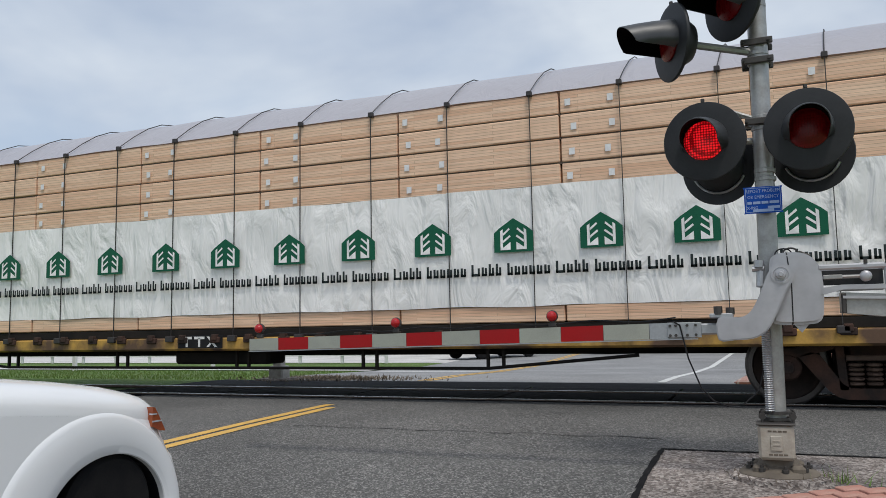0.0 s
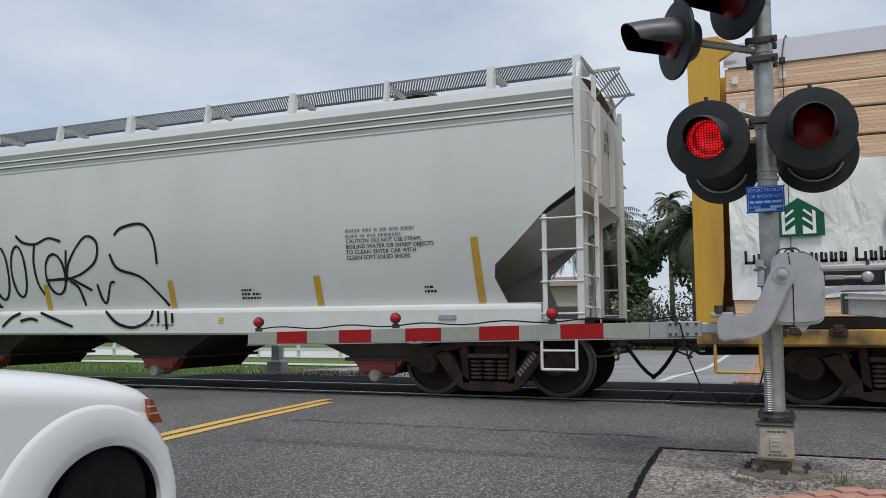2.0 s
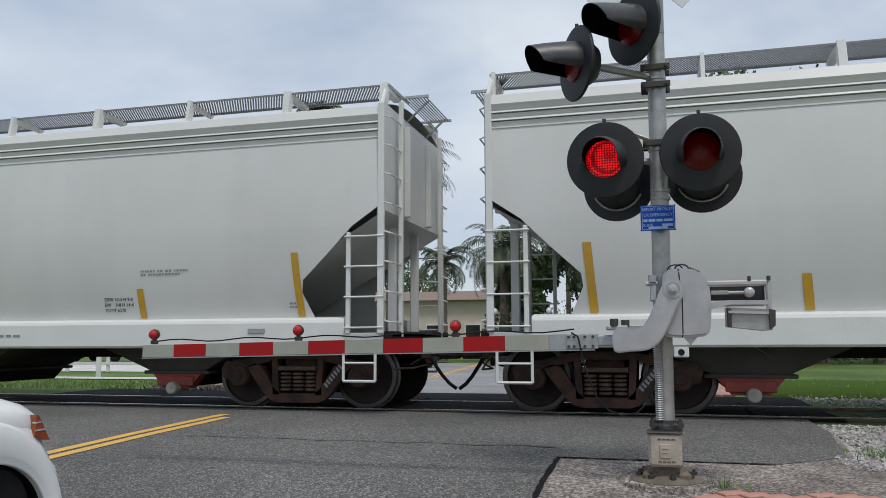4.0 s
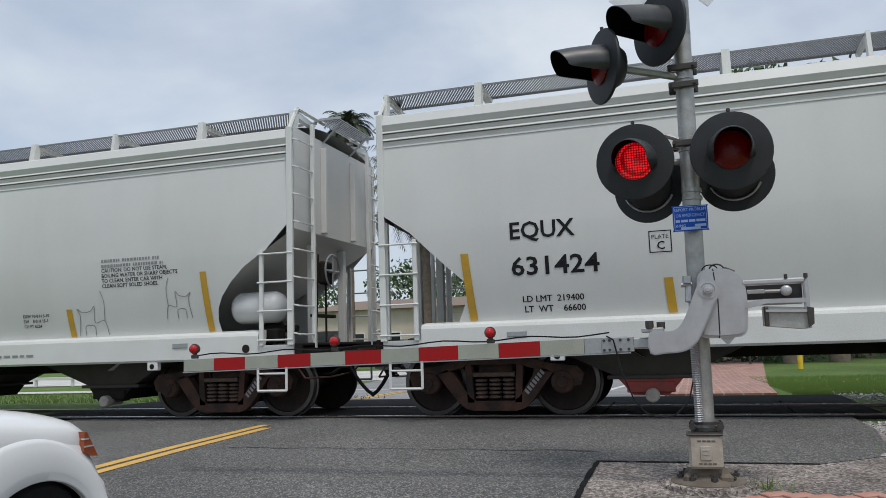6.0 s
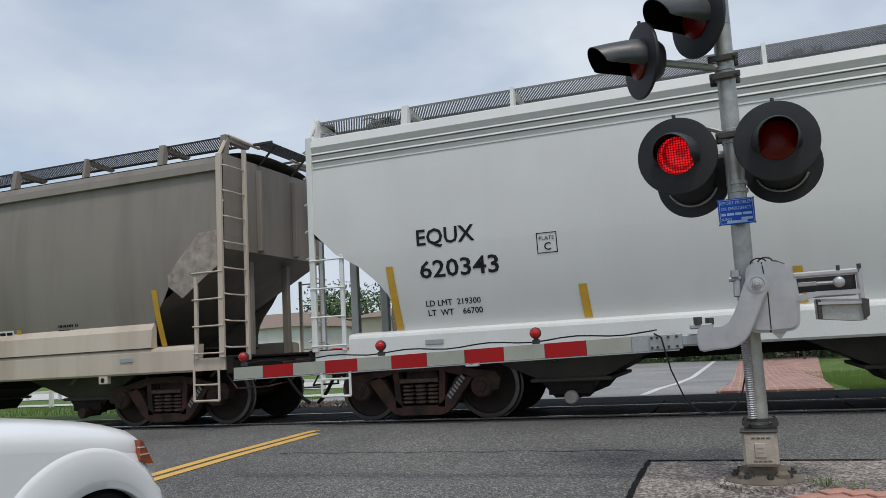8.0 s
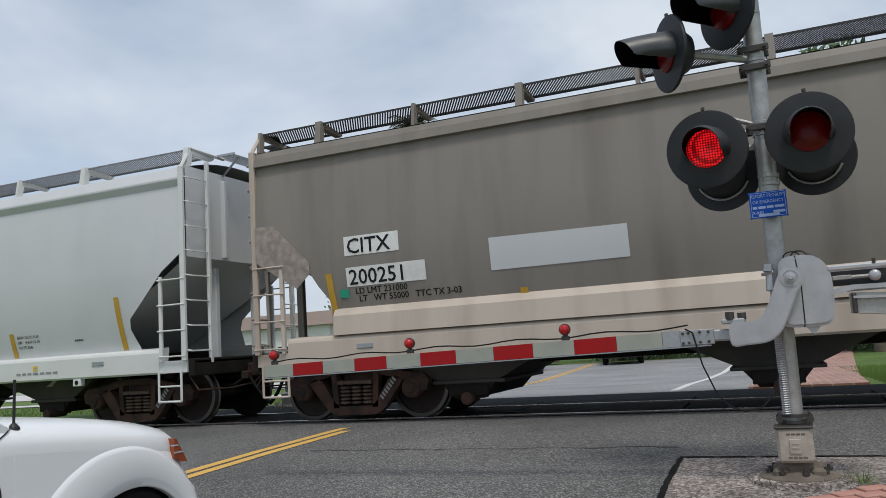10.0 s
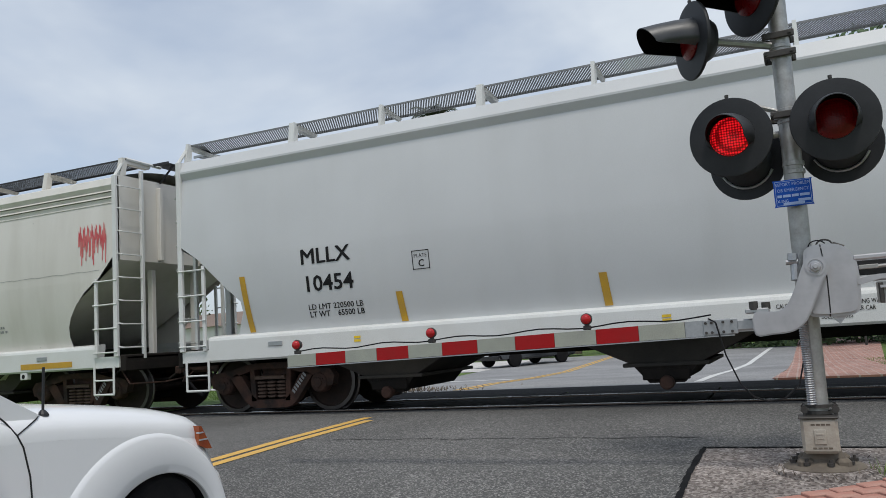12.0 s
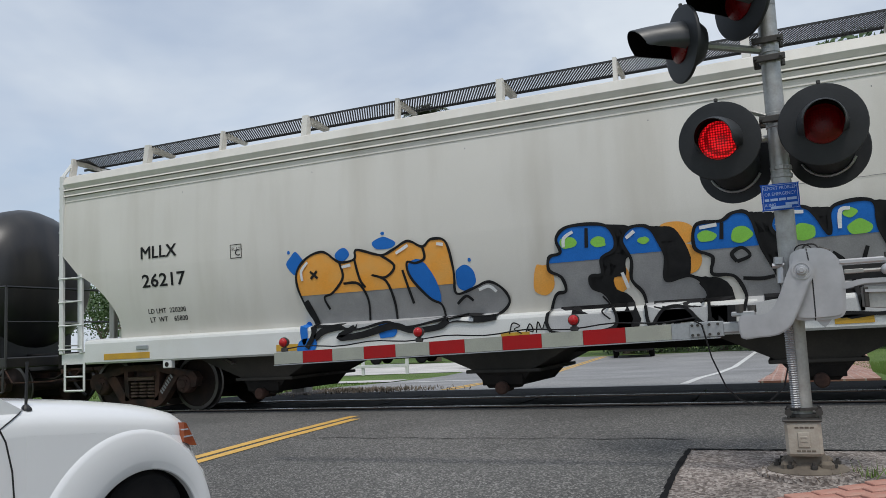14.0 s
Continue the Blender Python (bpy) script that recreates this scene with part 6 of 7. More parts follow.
for z in (3.28, 3.42, 2.82):
    for s in (-1, 1):
        clamps.box(MX - 0.1, MX + 0.12, MY + s * 0.085 - 0.012, MY + s * 0.085 + 0.012, z - 0.025, z + 0.025, 0.006)
        clamps.rod((MX + s * 0.09, MY - 0.12, z), (MX + s * 0.09, MY + 0.12, z), 0.012)
part("clamp", clamps, BOLT, signal, "dark bolted clamps")
cross = thing("crossbuck", "", "")
cross.parent = signal
for a in (45, -45):
    g = Geo()
    c, s = math.cos(radians(a)), math.sin(radians(a))
    L, W = 0.52, 0.115
    g.prism([(MX - 0.06 + x * c - z * s, 4.3 + x * s + z * c) for x, z in ((-L, -W), (L, -W), (L, W), (-L, W))], MY - 0.14 - (0.004 if a > 0 else 0), MY - 0.13 - (0.004 if a > 0 else 0))
    part("blade", g, SIGN_WHITE, cross, "white crossbuck blade")
plate = part("notice_plate", Geo().prism(rounded([(-0.085, 2.15), (-0.07, 2.135), (0.15, 2.135), (0.165, 2.15), (0.167, 2.31), (0.15, 2.325), (-0.07, 2.328), (-0.085, 2.31)], 2), 6.055, 6.062), SIGN_BLUE, signal, "blue notice plate with white wording")
on = lambda x, z: (x, 6.0515, z)
for words, z in (("REPORT PROBLEM", 2.285), ("OR EMERGENCY", 2.242)):
    part("lettering", text_geo(words, 0.034, 0.041, z, on, 0.84, 0.0, 1, "CENTER"), SIGN_INK, plate)
part("lettering", text_geo("X-ING", 0.03, -0.07, 2.165, on, 0.9, 0.0004), SIGN_INK, plate)
part("digits", outline_geo([[(x, z), (x + w, z), (x + w, z + 0.019), (x, z + 0.019)] for x, z, w in ((-0.066, 2.202, 0.03), (-0.028, 2.202, 0.05), (0.03, 2.202, 0.045), (0.083, 2.202, 0.064), (0.07, 2.165, 0.08), (-0.03, 2.145, 0.14))], on, 1), SIGN_INK, plate, "white bars")
border = [[(-0.076, 2.143), (0.158, 2.143), (0.158, 2.146), (-0.076, 2.146)], [(-0.076, 2.317), (0.158, 2.317), (0.158, 2.32), (-0.076, 2.32)], [(-0.076, 2.146), (-0.073, 2.146), (-0.073, 2.317), (-0.076, 2.317)], [(0.155, 2.146), (0.158, 2.146), (0.158, 2.317), (0.155, 2.317)]]
part("border", outline_geo(border, on, 1), SIGN_INK, plate)

# Mast base: junction box, pinnacle casting, bolts and footing.
base = Geo().lathe((MX - 0.01, MY, 0.24), (0, 0, 1), [(0, 0.27), (0.05, 0.27), (0.065, 0.25), (0.08, 0.19), (0.11, 0.14), (0.2, 0.1), (0.36, 0.085), (0.42, 0.085)], 24)
for k in range(4):
    a = math.pi / 4 + k * math.pi / 2
    base.box(MX - 0.01 + 0.17 * math.cos(a) - 0.05, MX - 0.01 + 0.17 * math.cos(a) + 0.05, MY + 0.17 * math.sin(a) - 0.05, MY + 0.17 * math.sin(a) + 0.05, 0.25, 0.36, 0.02)
part("base_casting", base, BASE_BROWN, signal, "dirt-brown cast mast base", 30)
jb = part("junction_box", Geo().box(-0.085, 0.15, MY - 0.2, MY - 0.02, 0.4, 0.64, 0.02), CAST_TAN, signal, "buff cast junction box")
part("cover_panel", Geo().box(-0.005, 0.07, MY - 0.207, MY - 0.2, 0.465, 0.565, 0.003), CAST_TAN, jb)
part("raised_mark", Geo().box(0.01, 0.055, MY - 0.21, MY - 0.207, 0.5, 0.51, 0.001).box(0.01, 0.055, MY - 0.21, MY - 0.207, 0.53, 0.54, 0.001), CAST_TAN, jb)
part("small_print", outline_geo([[(-0.02 + 0.032 * k, z), (0.006 + 0.032 * k, z), (0.006 + 0.032 * k, z + 0.012), (-0.02 + 0.032 * k, z + 0.012)] for k in range(4) for z in (0.433, 0.592)], lambda a, b: (a, MY - 0.2025, b), 1), BASE_BROWN, jb)
part("box_lid", Geo().box(-0.095, 0.16, MY - 0.21, MY - 0.01, 0.636, 0.65, 0.006), BOLT, jb, "dark rim of the lid")
collar = Geo()
for z in (0.655, 0.70):
    collar.lathe((MX - 0.005, MY, z), (0, 0, 1), [(0, 0.07), (0.0, 0.1), (0.02, 0.1), (0.02, 0.07)], 18)
for s in (-1, 1):
    for y in (-0.1, 0.1):
        collar.rod((MX + s * 0.1, MY + y, 0.63), (MX + s * 0.1, MY + y, 0.72), 0.011).lathe((MX + s * 0.1, MY + y, 0.69), (0, 1, 0), [(-0.012, 0.024), (0.012, 0.024)], 10)
part("collar", collar, BOLT, signal)
bolts = Geo()
for k in range(8):
    a = k * math.pi / 4 + 0.2
    x, y = MX - 0.01 + 0.2 * math.cos(a), MY + 0.2 * math.sin(a)
    bolts.rod((x, y, 0.27), (x, y, 0.36), 0.011).lathe((x, y, 0.318), (0, 0, 1), [(0, 0.024), (0.022, 0.024)], 6)
part("bolt", bolts, BOLT, signal)
part("footing", Geo().lathe((MX - 0.01, MY, 0.2), (0, 0, 1), [(0, 0.36), (0.075, 0.34), (0.085, 0.3)], 28), CONCRETE, signal, "stained concrete footing")
cond = Geo()
k = 0
while 0.72 + k * 0.016 < 1.3:
    cond.lathe((MX - 0.045, MY - 0.085, 0.72 + k * 0.016), (0, 0, 1), [(0, 0.026), (0.008, 0.033), (0.016, 0.026)], 10)
    k += 1
part("conduit", cond, GALV, signal, "ribbed flexible conduit")

# Gate machine, lever and counterweight.
machine = thing("gate_machine", "", "")
machine.parent = signal
case = bmesh.new()
tmp = Geo().prism(rounded([(0.055, 1.76), (0.085, 1.815), (0.15, 1.833), (0.26, 1.828), (0.33, 1.79), (0.376, 1.715), (0.39, 1.61), (0.386, 1.46), (0.374, 1.375), (0.335, 1.338), (0.26, 1.33), (0.17, 1.328), (0.085, 1.335), (0.055, 1.37), (0.05, 1.56)], 3), 5.94, 6.09)
for v in tmp.v:
    case.verts.new(v)
case.verts.ensure_lookup_table()
for f in tmp.f:
    case.faces.new([case.verts[i] for i in f])
bmesh.ops.recalc_face_normals(case, faces=case.faces)
bmesh.ops.bevel(case, geom=[e for e in case.edges if e.calc_face_angle(0) > 1.0], offset=0.022, segments=4, affect="EDGES", clamp_overlap=True)
part("machine_case", Geo().take(case), ALU, machine, "dented silver gate machine case", 45)
part("rear_case", Geo().prism([(0.12, 1.80), (0.31, 1.77), (0.355, 1.69), (0.365, 1.44), (0.33, 1.37), (0.13, 1.35)], 6.092, 6.32), ALU, machine)
part("case_seam", Geo().pipe([(0.168, 6.02, 1.836), (0.17, 5.955, 1.828), (0.172, 5.939, 1.80), (0.19, 5.9385, 1.60), (0.186, 5.939, 1.36), (0.182, 5.96, 1.33)], 0.0045), TRIM_BLACK, machine, "dark joint of the case")
part("case_wire", Geo().pipe([(0.15 + 0.055 * math.cos(math.pi * k / 8), 6.0, 1.825 + 0.04 * math.sin(math.pi * k / 8)) for k in range(9)], 0.005), HOSE, machine, "looped black wire")
part("hinge", Geo().rod((0.25, 5.99, 1.838), (0.32, 5.99, 1.806), 0.009, 6), BOLT, machine)
part("drain_spout", Geo().prism([(0.19, 1.335), (0.29, 1.335), (0.24, 1.275)], 5.98, 6.06), ALU, machine)
part("weight_backing", Geo().box(0.39, 0.765, 6.04, 6.05, 1.597, 1.70, 0.003), GRATE_DARK, machine, "dark plate for the shade inside the counterweight frame")
part("lift_ring", Geo().pipe([(0.2 + 0.05 * math.cos(a * 0.4), 6.1, 1.84 + 0.035 * math.sin(a * 0.4)) for a in range(9)], 0.007), BOLT, machine)
lever_poly = rounded([(-0.30, 1.387), (-0.303, 1.232), (-0.19, 1.23), (-0.08, 1.238), (-0.012, 1.268), (0.042, 1.325), (0.10, 1.44), (0.152, 1.555), (0.195, 1.63), (0.206, 1.69), (0.181, 1.737), (0.128, 1.758), (0.07, 1.734), (0.03, 1.664), (-0.011, 1.563), (-0.06, 1.463), (-0.102, 1.411), (-0.163, 1.388)], 3)
b = bmesh.new()
tmp = Geo().prism(lever_poly, 5.87, 5.935)
for v in tmp.v:
    b.verts.new(v)
b.verts.ensure_lookup_table()
for f in tmp.f:
    b.faces.new([b.verts[i] for i in f])
bmesh.ops.recalc_face_normals(b, faces=b.faces)
bmesh.ops.bevel(b, geom=[e for e in b.edges if e.calc_face_angle(0) > 1.0], offset=0.009, segments=2, affect="EDGES", clamp_overlap=True)
part("lever", Geo().take(b), ALU, machine, "silver cast gate lever", 35)
part("pivot", Geo().lathe((0.124, 5.87, 1.677), (0, -1, 0), [(0, 0.066), (0.006, 0.066), (0.007, 0.05), (0.002, 0.045), (0.003, 0.034), (0.022, 0.03), (0.024, 0.018), (0.036, 0.014)], 20), ALU, machine, smooth=30)
cw = Geo().box(0.36, 0.79, 5.955, 6.0, 1.70, 1.738, 0.01).box(0.765, 0.80, 5.955, 6.005, 1.50, 1.736, 0.01)
cw.prism([(0.36, 1.535), (0.40, 1.535), (0.52, 1.565), (0.79, 1.56), (0.79, 1.592), (0.50, 1.596), (0.38, 1.575)], 5.957, 6.0)
cw.box(0.36, 0.79, 6.22, 6.26, 1.70, 1.738, 0.01).box(0.765, 0.80, 5.96, 6.26, 1.70, 1.735, 0.01).box(0.36, 0.79, 6.22, 6.26, 1.56, 1.595, 0.01)
part("counterweight_arm", cw, ALU, machine, "silver counterweight arms")
part("slide_rod", Geo().rod((0.39, 5.975, 1.65), (0.65, 5.975, 1.65), 0.013, 8).box(0.39, 0.51, 5.95, 5.965, 1.635, 1.665, 0.004), MAST, machine)
part("knob", Geo().lathe((0.652, 5.985, 1.65), (0, -1, 0), [(0, 0.038), (0.03, 0.038), (0.04, 0.03), (0.045, 0.015)], 14), ALU, machine, "round steel knob", 40)
part("counterweight", Geo().prism([(0.50, 1.545), (0.79, 1.525), (0.80, 1.38), (0.76, 1.375), (0.50, 1.405)], 5.975, 6.2), MAST, machine, "stacked grey counterweights")
part("weight_ledge", Geo().prism([(0.505, 1.52), (0.82, 1.508), (0.82, 1.49), (0.505, 1.502)], 5.95, 5.975), ALU, machine)
part("end_bracket", Geo().prism([(0.775, 1.53), (0.82, 1.52), (0.815, 1.41), (0.78, 1.385)], 5.945, 5.972), BOLT, machine)
part("bolt", Geo().rod((0.785, 5.96, 1.735), (0.785, 5.96, 1.765), 0.014, 6).rod((0.655, 5.96, 1.735), (0.655, 5.96, 1.765), 0.012, 6), BOLT, machine)
part("clevis", Geo().box(0.495, 0.525, 5.955, 5.99, 1.40, 1.54, 0.006), BOLT, machine)
part("cable_gland", Geo().rod((-0.01, 6.0, 1.6), (0.0, 6.02, 1.76), 0.03, 10).rod((-0.06, 6.0, 1.73), (0.02, 6.0, 1.73), 0.02, 8).rod((-0.015, 6.0, 1.74), (-0.01, 6.0, 1.79), 0.035, 8), GALV, machine)

# Gate arm: striped board, lamps, cable.
arm = thing("gate_arm", "lowered red and white striped gate arm with red lamps", "barrier")
ax0, ax1 = -4.34, -0.45


def arm_z(x):
    return 1.232 + (x - ax0) * (1.305 - 1.232) / (ax1 - ax0)


x, red = -0.47, False
edges = [(-0.47, -0.79, None), (-0.79, -1.13, False), (-1.13, -1.457, True), (-1.457, -1.79, False), (-1.79, -2.12, True), (-2.12, -2.45, False), (-2.45, -2.77, True), (-2.77, -3.09, False), (-3.09, -3.40, True), (-3.40, -3.72, False), (-3.72, -4.03, True), (-4.03, -4.34, False)]
for x1, x0, red in edges:
    g = Geo()
    h0, h1 = 0.052 + 0.006 * (x0 - ax0) / 4, 0.052 + 0.006 * (x1 - ax0) / 4
    poly = [(x0 + 0.0015, arm_z(x0) - h0), (x1 - 0.0015, arm_z(x1) - h1), (x1 - 0.0015, arm_z(x1) + h1), (x0 + 0.0015, arm_z(x0) + h0)]
    g.prism(poly, 5.965, 6.015)
    part("stripe", g, GALV if red is None else ARM_RED if red else ARM_WHITE, arm, "" if red is None else "red reflective stripe" if red else "dull white reflective stripe")
part("edge_strip", Geo().prism([(ax0, arm_z(ax0) - 0.064), (ax1, arm_z(ax1) - 0.068), (ax1, arm_z(ax1) - 0.060), (ax0, arm_z(ax0) - 0.056)], 5.955, 6.025), GALV, arm)
part("arm_sleeve", Geo().box(-0.66, -0.42, 5.955, 5.964, 1.25, 1.36, 0.004).box(-0.43, -0.28, 5.95, 6.03, 1.27, 1.35, 0.01).box(-0.36, -0.20, 5.9, 6.05, 1.385, 1.42, 0.008), GALV, arm, "bolted steel sleeve")
nuts = Geo()
for x in (-0.46, -0.52, -0.6, -0.64):
    for dz in (-0.035, 0.035):
        nuts.lathe((x, 5.955, arm_z(x) + dz), (0, -1, 0), [(0, 0.011), (0.012, 0.011)], 6)
nuts.rod((-0.30, 5.92, 1.41), (-0.30, 5.92, 1.47), 0.03, 8).rod((-0.22, 5.95, 1.41), (-0.22, 5.95, 1.46), 0.03, 8)
part("bolt", nuts, BOLT, arm)
for x in (-4.24, -2.87, -1.525):
    z = arm_z(x) + 0.058
    lamp = part("arm_lamp", Geo().box(x - 0.03, x + 0.03, 5.97, 6.01, z, z + 0.035, 0.006).rod((x, 5.99, z + 0.03), (x, 5.99, z + 0.05), 0.02).lathe((x, 5.985, z + 0.085), (0, -1, 0), [(-0.02, 0.042), (0.0, 0.047), (0.015, 0.045)], 16), BOLT, arm)
    part("lamp_glass", Geo().lathe((x, 5.972, z + 0.085), (0, -1, 0), [(0, 0.04), (0.02, 0.037), (0.036, 0.024), (0.041, 0.008)], 16).lathe((x, 5.998, z + 0.085), (0, 1, 0), [(0, 0.04), (0.02, 0.037), (0.036, 0.016)], 16), LAMP_RED, lamp, "red lamp glass", 60)
wire = [(x, 5.985, arm_z(x) + 0.085 + 0.012 * math.sin(9 * x)) for x in [-4.2 + 0.12 * k for k in range(31)]]
part("cable", Geo().pipe(wire, 0.006, 5), HOSE, arm)
hang = [(-0.62, 5.95, 1.37), (-0.57, 5.94, 1.34), (-0.52, 5.94, 1.10), (-0.44, 5.94, 0.89), (-0.36, 5.95, 0.80), (-0.27, 5.96, 0.765), (-0.16, 5.99, 0.78), (-0.06, 6.04, 0.87), (-0.02, 6.08, 1.02), (0.0, 6.1, 1.25)]
part("cable", Geo().pipe(hang, 0.006, 5), HOSE, arm)

# ---- white pickup ----
pickup = thing("pickup_truck", "white pickup truck waiting at the crossing", "truck", at=Matrix.Translation((0, 0, -0.081)) @ Matrix.Scale(1.06, 4))
RX = -3.40
half_w = 0.93
cx = RX - half_w
rows = []
# Hood and wings as one skin: stations along y, outline from wheel-arch edge up over the hood to the middle.
STATIONS = [(-1.6, 1.09, 1.18), (2.30, 1.09, 1.18), (2.75, 1.065, 1.148), (3.05, 1.035, 1.12), (3.3, 1.005, 1.09), (3.5, 0.975, 1.06), (3.63, 0.955, 1.03), (3.74, 0.935, 1.005), (3.84, 0.90, 0.975), (3.90, 0.86, 0.945), (3.95, 0.81, 0.90), (3.97, 0.76, 0.82)]
for y, sh, crown in STATIONS:
    front = max(0.0, (y - 3.55)) ** 2 * 0.9
    rows.append([(RX - front, y, sh - 0.10), (RX - 0.002 - front, y, sh - 0.06), (RX - 0.012 - front, y, sh - 0.025), (RX - 0.03 - front, y, sh), (RX - 0.09 - front, y, sh + 0.5 * (crown - sh)), (RX - 0.20 - front, y, sh + 0.85 * (crown - sh)), (RX - 0.36 - front * 0.6, y, crown),
                 (cx + 0.25, y, crown + 0.012), (cx, y, crown + 0.015), (cx - 0.3, y, crown + 0.012), (cx - half_w + 0.3, y, crown), (cx - half_w + 0.05, y, sh), (cx - half_w, y, sh - 0.10)])
part("hood", Geo().sheet(rows[1:]), TRUCK_WHITE, pickup, "white hood and wing tops", 50)
AY, AR, AZ = 3.455, 0.385, 0.30


def shoulder(y):
    """Height at which the wing's side meets the hood skin."""
    for (ya, a, _), (yb, b, _) in zip(STATIONS[1:], STATIONS[2:]):
        if ya <= y <= yb:
            return a + (b - a) * (y - ya) / (yb - ya) - 0.10
    return 0.72


side_rows, wing = [], []
ring = 40
for k in range(ring + 1):
    a = math.pi * k / ring
    ca, sa = -math.cos(a), math.sin(a)
    in_y, in_z = 3.405 + 0.435 * ca, AZ + AR * sa
    out_y, out_z = 3.31 + 0.66 * ca, 0.27 + 0.65 * sa
    at_ = lambda f, x: (x, in_y + (out_y - in_y) * f, in_z + (out_z - in_z) * f)
    side_rows.append([(RX - 0.03, in_y, in_z), at_(0, RX + 0.002), at_(0.03, RX + 0.008), at_(0.2, RX + 0.017), at_(0.24, RX + 0.02), at_(0.6, RX + 0.022), at_(0.88, RX + 0.018), at_(0.95, RX + 0.012), at_(1.0, RX + 0.002)])
    front = max(0.0, (out_y - 3.55)) ** 2 * 0.9
    top = max(out_z + 0.002, shoulder(out_y))
    wing.append([(RX + 0.002 - front * f, out_y, out_z + (top - out_z) * f) for f in (0.0, 0.5, 1.0)])
part("wheel_flare", Geo().sheet(side_rows), TRUCK_WHITE, pickup, "flared white wheel arch", 28)
part("wing_panel", Geo().sheet([[(RX + 0.001, y, z) for z in (0.27, 0.6, shoulder(y))] for y in (2.30, 2.5, 2.65)] + wing), TRUCK_WHITE, pickup, smooth=40)
part("shut_line", Geo().pipe([(RX + 0.002, 2.60, 0.3), (RX + 0.002, 2.595, 0.6), (RX + 0.003, 2.575, 0.82), (RX + 0.002, 2.54, 0.96), (RX - 0.002, 2.51, 1.02), (RX - 0.022, 2.47, 1.08), (RX - 0.038, 2.40, 1.15), (RX - 0.042, 2.28, 1.235)], 0.0042, 6), TRIM_BLACK, pickup, "dark door shut line")
part("cowl_line", Geo().pipe([(RX - 0.002, 2.51, 1.02), (RX - 0.012, 2.58, 1.058), (RX - 0.035, 2.64, 1.085), (RX - 0.075, 2.69, 1.108)], 0.0035, 6), TRIM_BLACK, pickup)
bump = []
for k in range(9):
    a = math.pi / 2 * k / 8
    x_, y_ = RX - 0.16 + 0.17 * math.cos(a), 3.86 + 0.14 * math.sin(a)
    bump.append([(x_ - 0.03, y_ - 0.02, 0.34), (x_ + 0.0, y_, 0.38), (x_ + 0.005, y_ + 0.005, 0.52), (x_ - 0.01, y_ - 0.01, 0.60), (x_ - 0.06, y_ - 0.06, 0.70)])
bump = [[(RX - 0.03, 3.85, z) for z in (0.34, 0.38, 0.52, 0.58, 0.66)]] + bump + [[(cx, 4.06, z) for z in (0.34, 0.38, 0.52, 0.60, 0.70)], [(cx - half_w + 0.1, 3.9, z) for z in (0.34, 0.38, 0.52, 0.60, 0.70)]]
part("bumper", Geo().sheet(bump), TRUCK_WHITE, pickup, "white bumper corner", 60)
part("marker_lamp", Geo().prism([(3.72, 0.80), (3.725, 0.915), (3.745, 0.91), (3.79, 0.84), (3.835, 0.765), (3.79, 0.77)], RX - 0.14, RX + 0.004, "x"), AMBER, pickup, "amber corner marker lamp")
for z in (0.825, 0.868):
    part("lamp_divider", Geo().prism([(3.722, z), (3.80 - (z - 0.825) * 0.9, z), (3.795 - (z - 0.825) * 0.9, z + 0.009), (3.722, z + 0.009)], RX - 0.02, RX + 0.007, "x"), CLEAR_LENS, pickup)
part("headlamp", Geo().prism([(3.90, 0.70), (3.93, 0.80), (3.985, 0.78), (4.0, 0.68)], RX - 0.55, RX - 0.2, "x"), CLEAR_LENS, pickup)
part("grille", Geo().box(cx - 0.4, cx + 0.4, 3.9, 4.0, 0.6, 0.85, 0.02), TRIM_BLACK, pickup)
liner = Geo().sheet([[(x, 3.405 - 0.44 * math.cos(math.pi * k / 24), AZ + 0.39 * math.sin(math.pi * k / 24)) for x in (RX - 0.025, RX - 0.45)] for k in range(25)])
liner.box(RX - 0.5, RX - 0.44, AY - 0.52, AY + 0.40, 0.12, 0.8)
part("wheel_liner", liner, TRIM_BLACK, pickup)
for wy in (AY, AY - 3.2):
    for s in (0, 1):
        x_ = RX - 0.03 if s == 0 else RX - 2 * half_w + 0.02
        d = -1 if s == 0 else 1
        w = part("wheel", Geo().lathe((x_, wy, 0.36), (d, 0, 0), [(0, 0.2), (0, 0.29), (0.03, 0.32), (0.2, 0.32), (0.23, 0.29), (0.23, 0.18)], 32), TYRE, pickup, "black tyre", 40)
        part("rim", Geo().lathe((x_ - d * -0.01, wy, 0.37), (d, 0, 0), [(0.0, 0.205), (0.02, 0.2), (0.06, 0.19), (0.04, 0.05), (0.03, 0.03)], 24), SILVER_RIM, w, "silver rim", 40)
door = part("door", Geo().box(RX - 0.06, RX + 0.005, 1.2, 2.29, 0.3, 1.10, 0.015), TRUCK_WHITE, pickup)
part("body_shell", Geo().box(RX - 2 * half_w + 0.02, RX - 0.08, -1.5, 2.28, 0.3, 1.12, 0.03).box(RX - 2 * half_w, RX, -1.6, 1.19, 0.4, 1.05, 0.03).box(RX - 2 * half_w + 0.05, RX - 0.5, 2.2, 3.0, 0.3, 0.9, 0.02), TRUCK_WHITE, pickup)
cab = [[(RX - 0.06, 2.4, 1.12), (RX - 0.06, 0.4, 1.12), (cx - half_w + 0.06, 0.4, 1.12), (cx - half_w + 0.06, 2.4, 1.12)], [(RX - 0.2, 1.45, 1.68), (RX - 0.2, 0.5, 1.72), (cx - half_w + 0.2, 0.5, 1.72), (cx - half_w + 0.2, 1.45, 1.68)]]
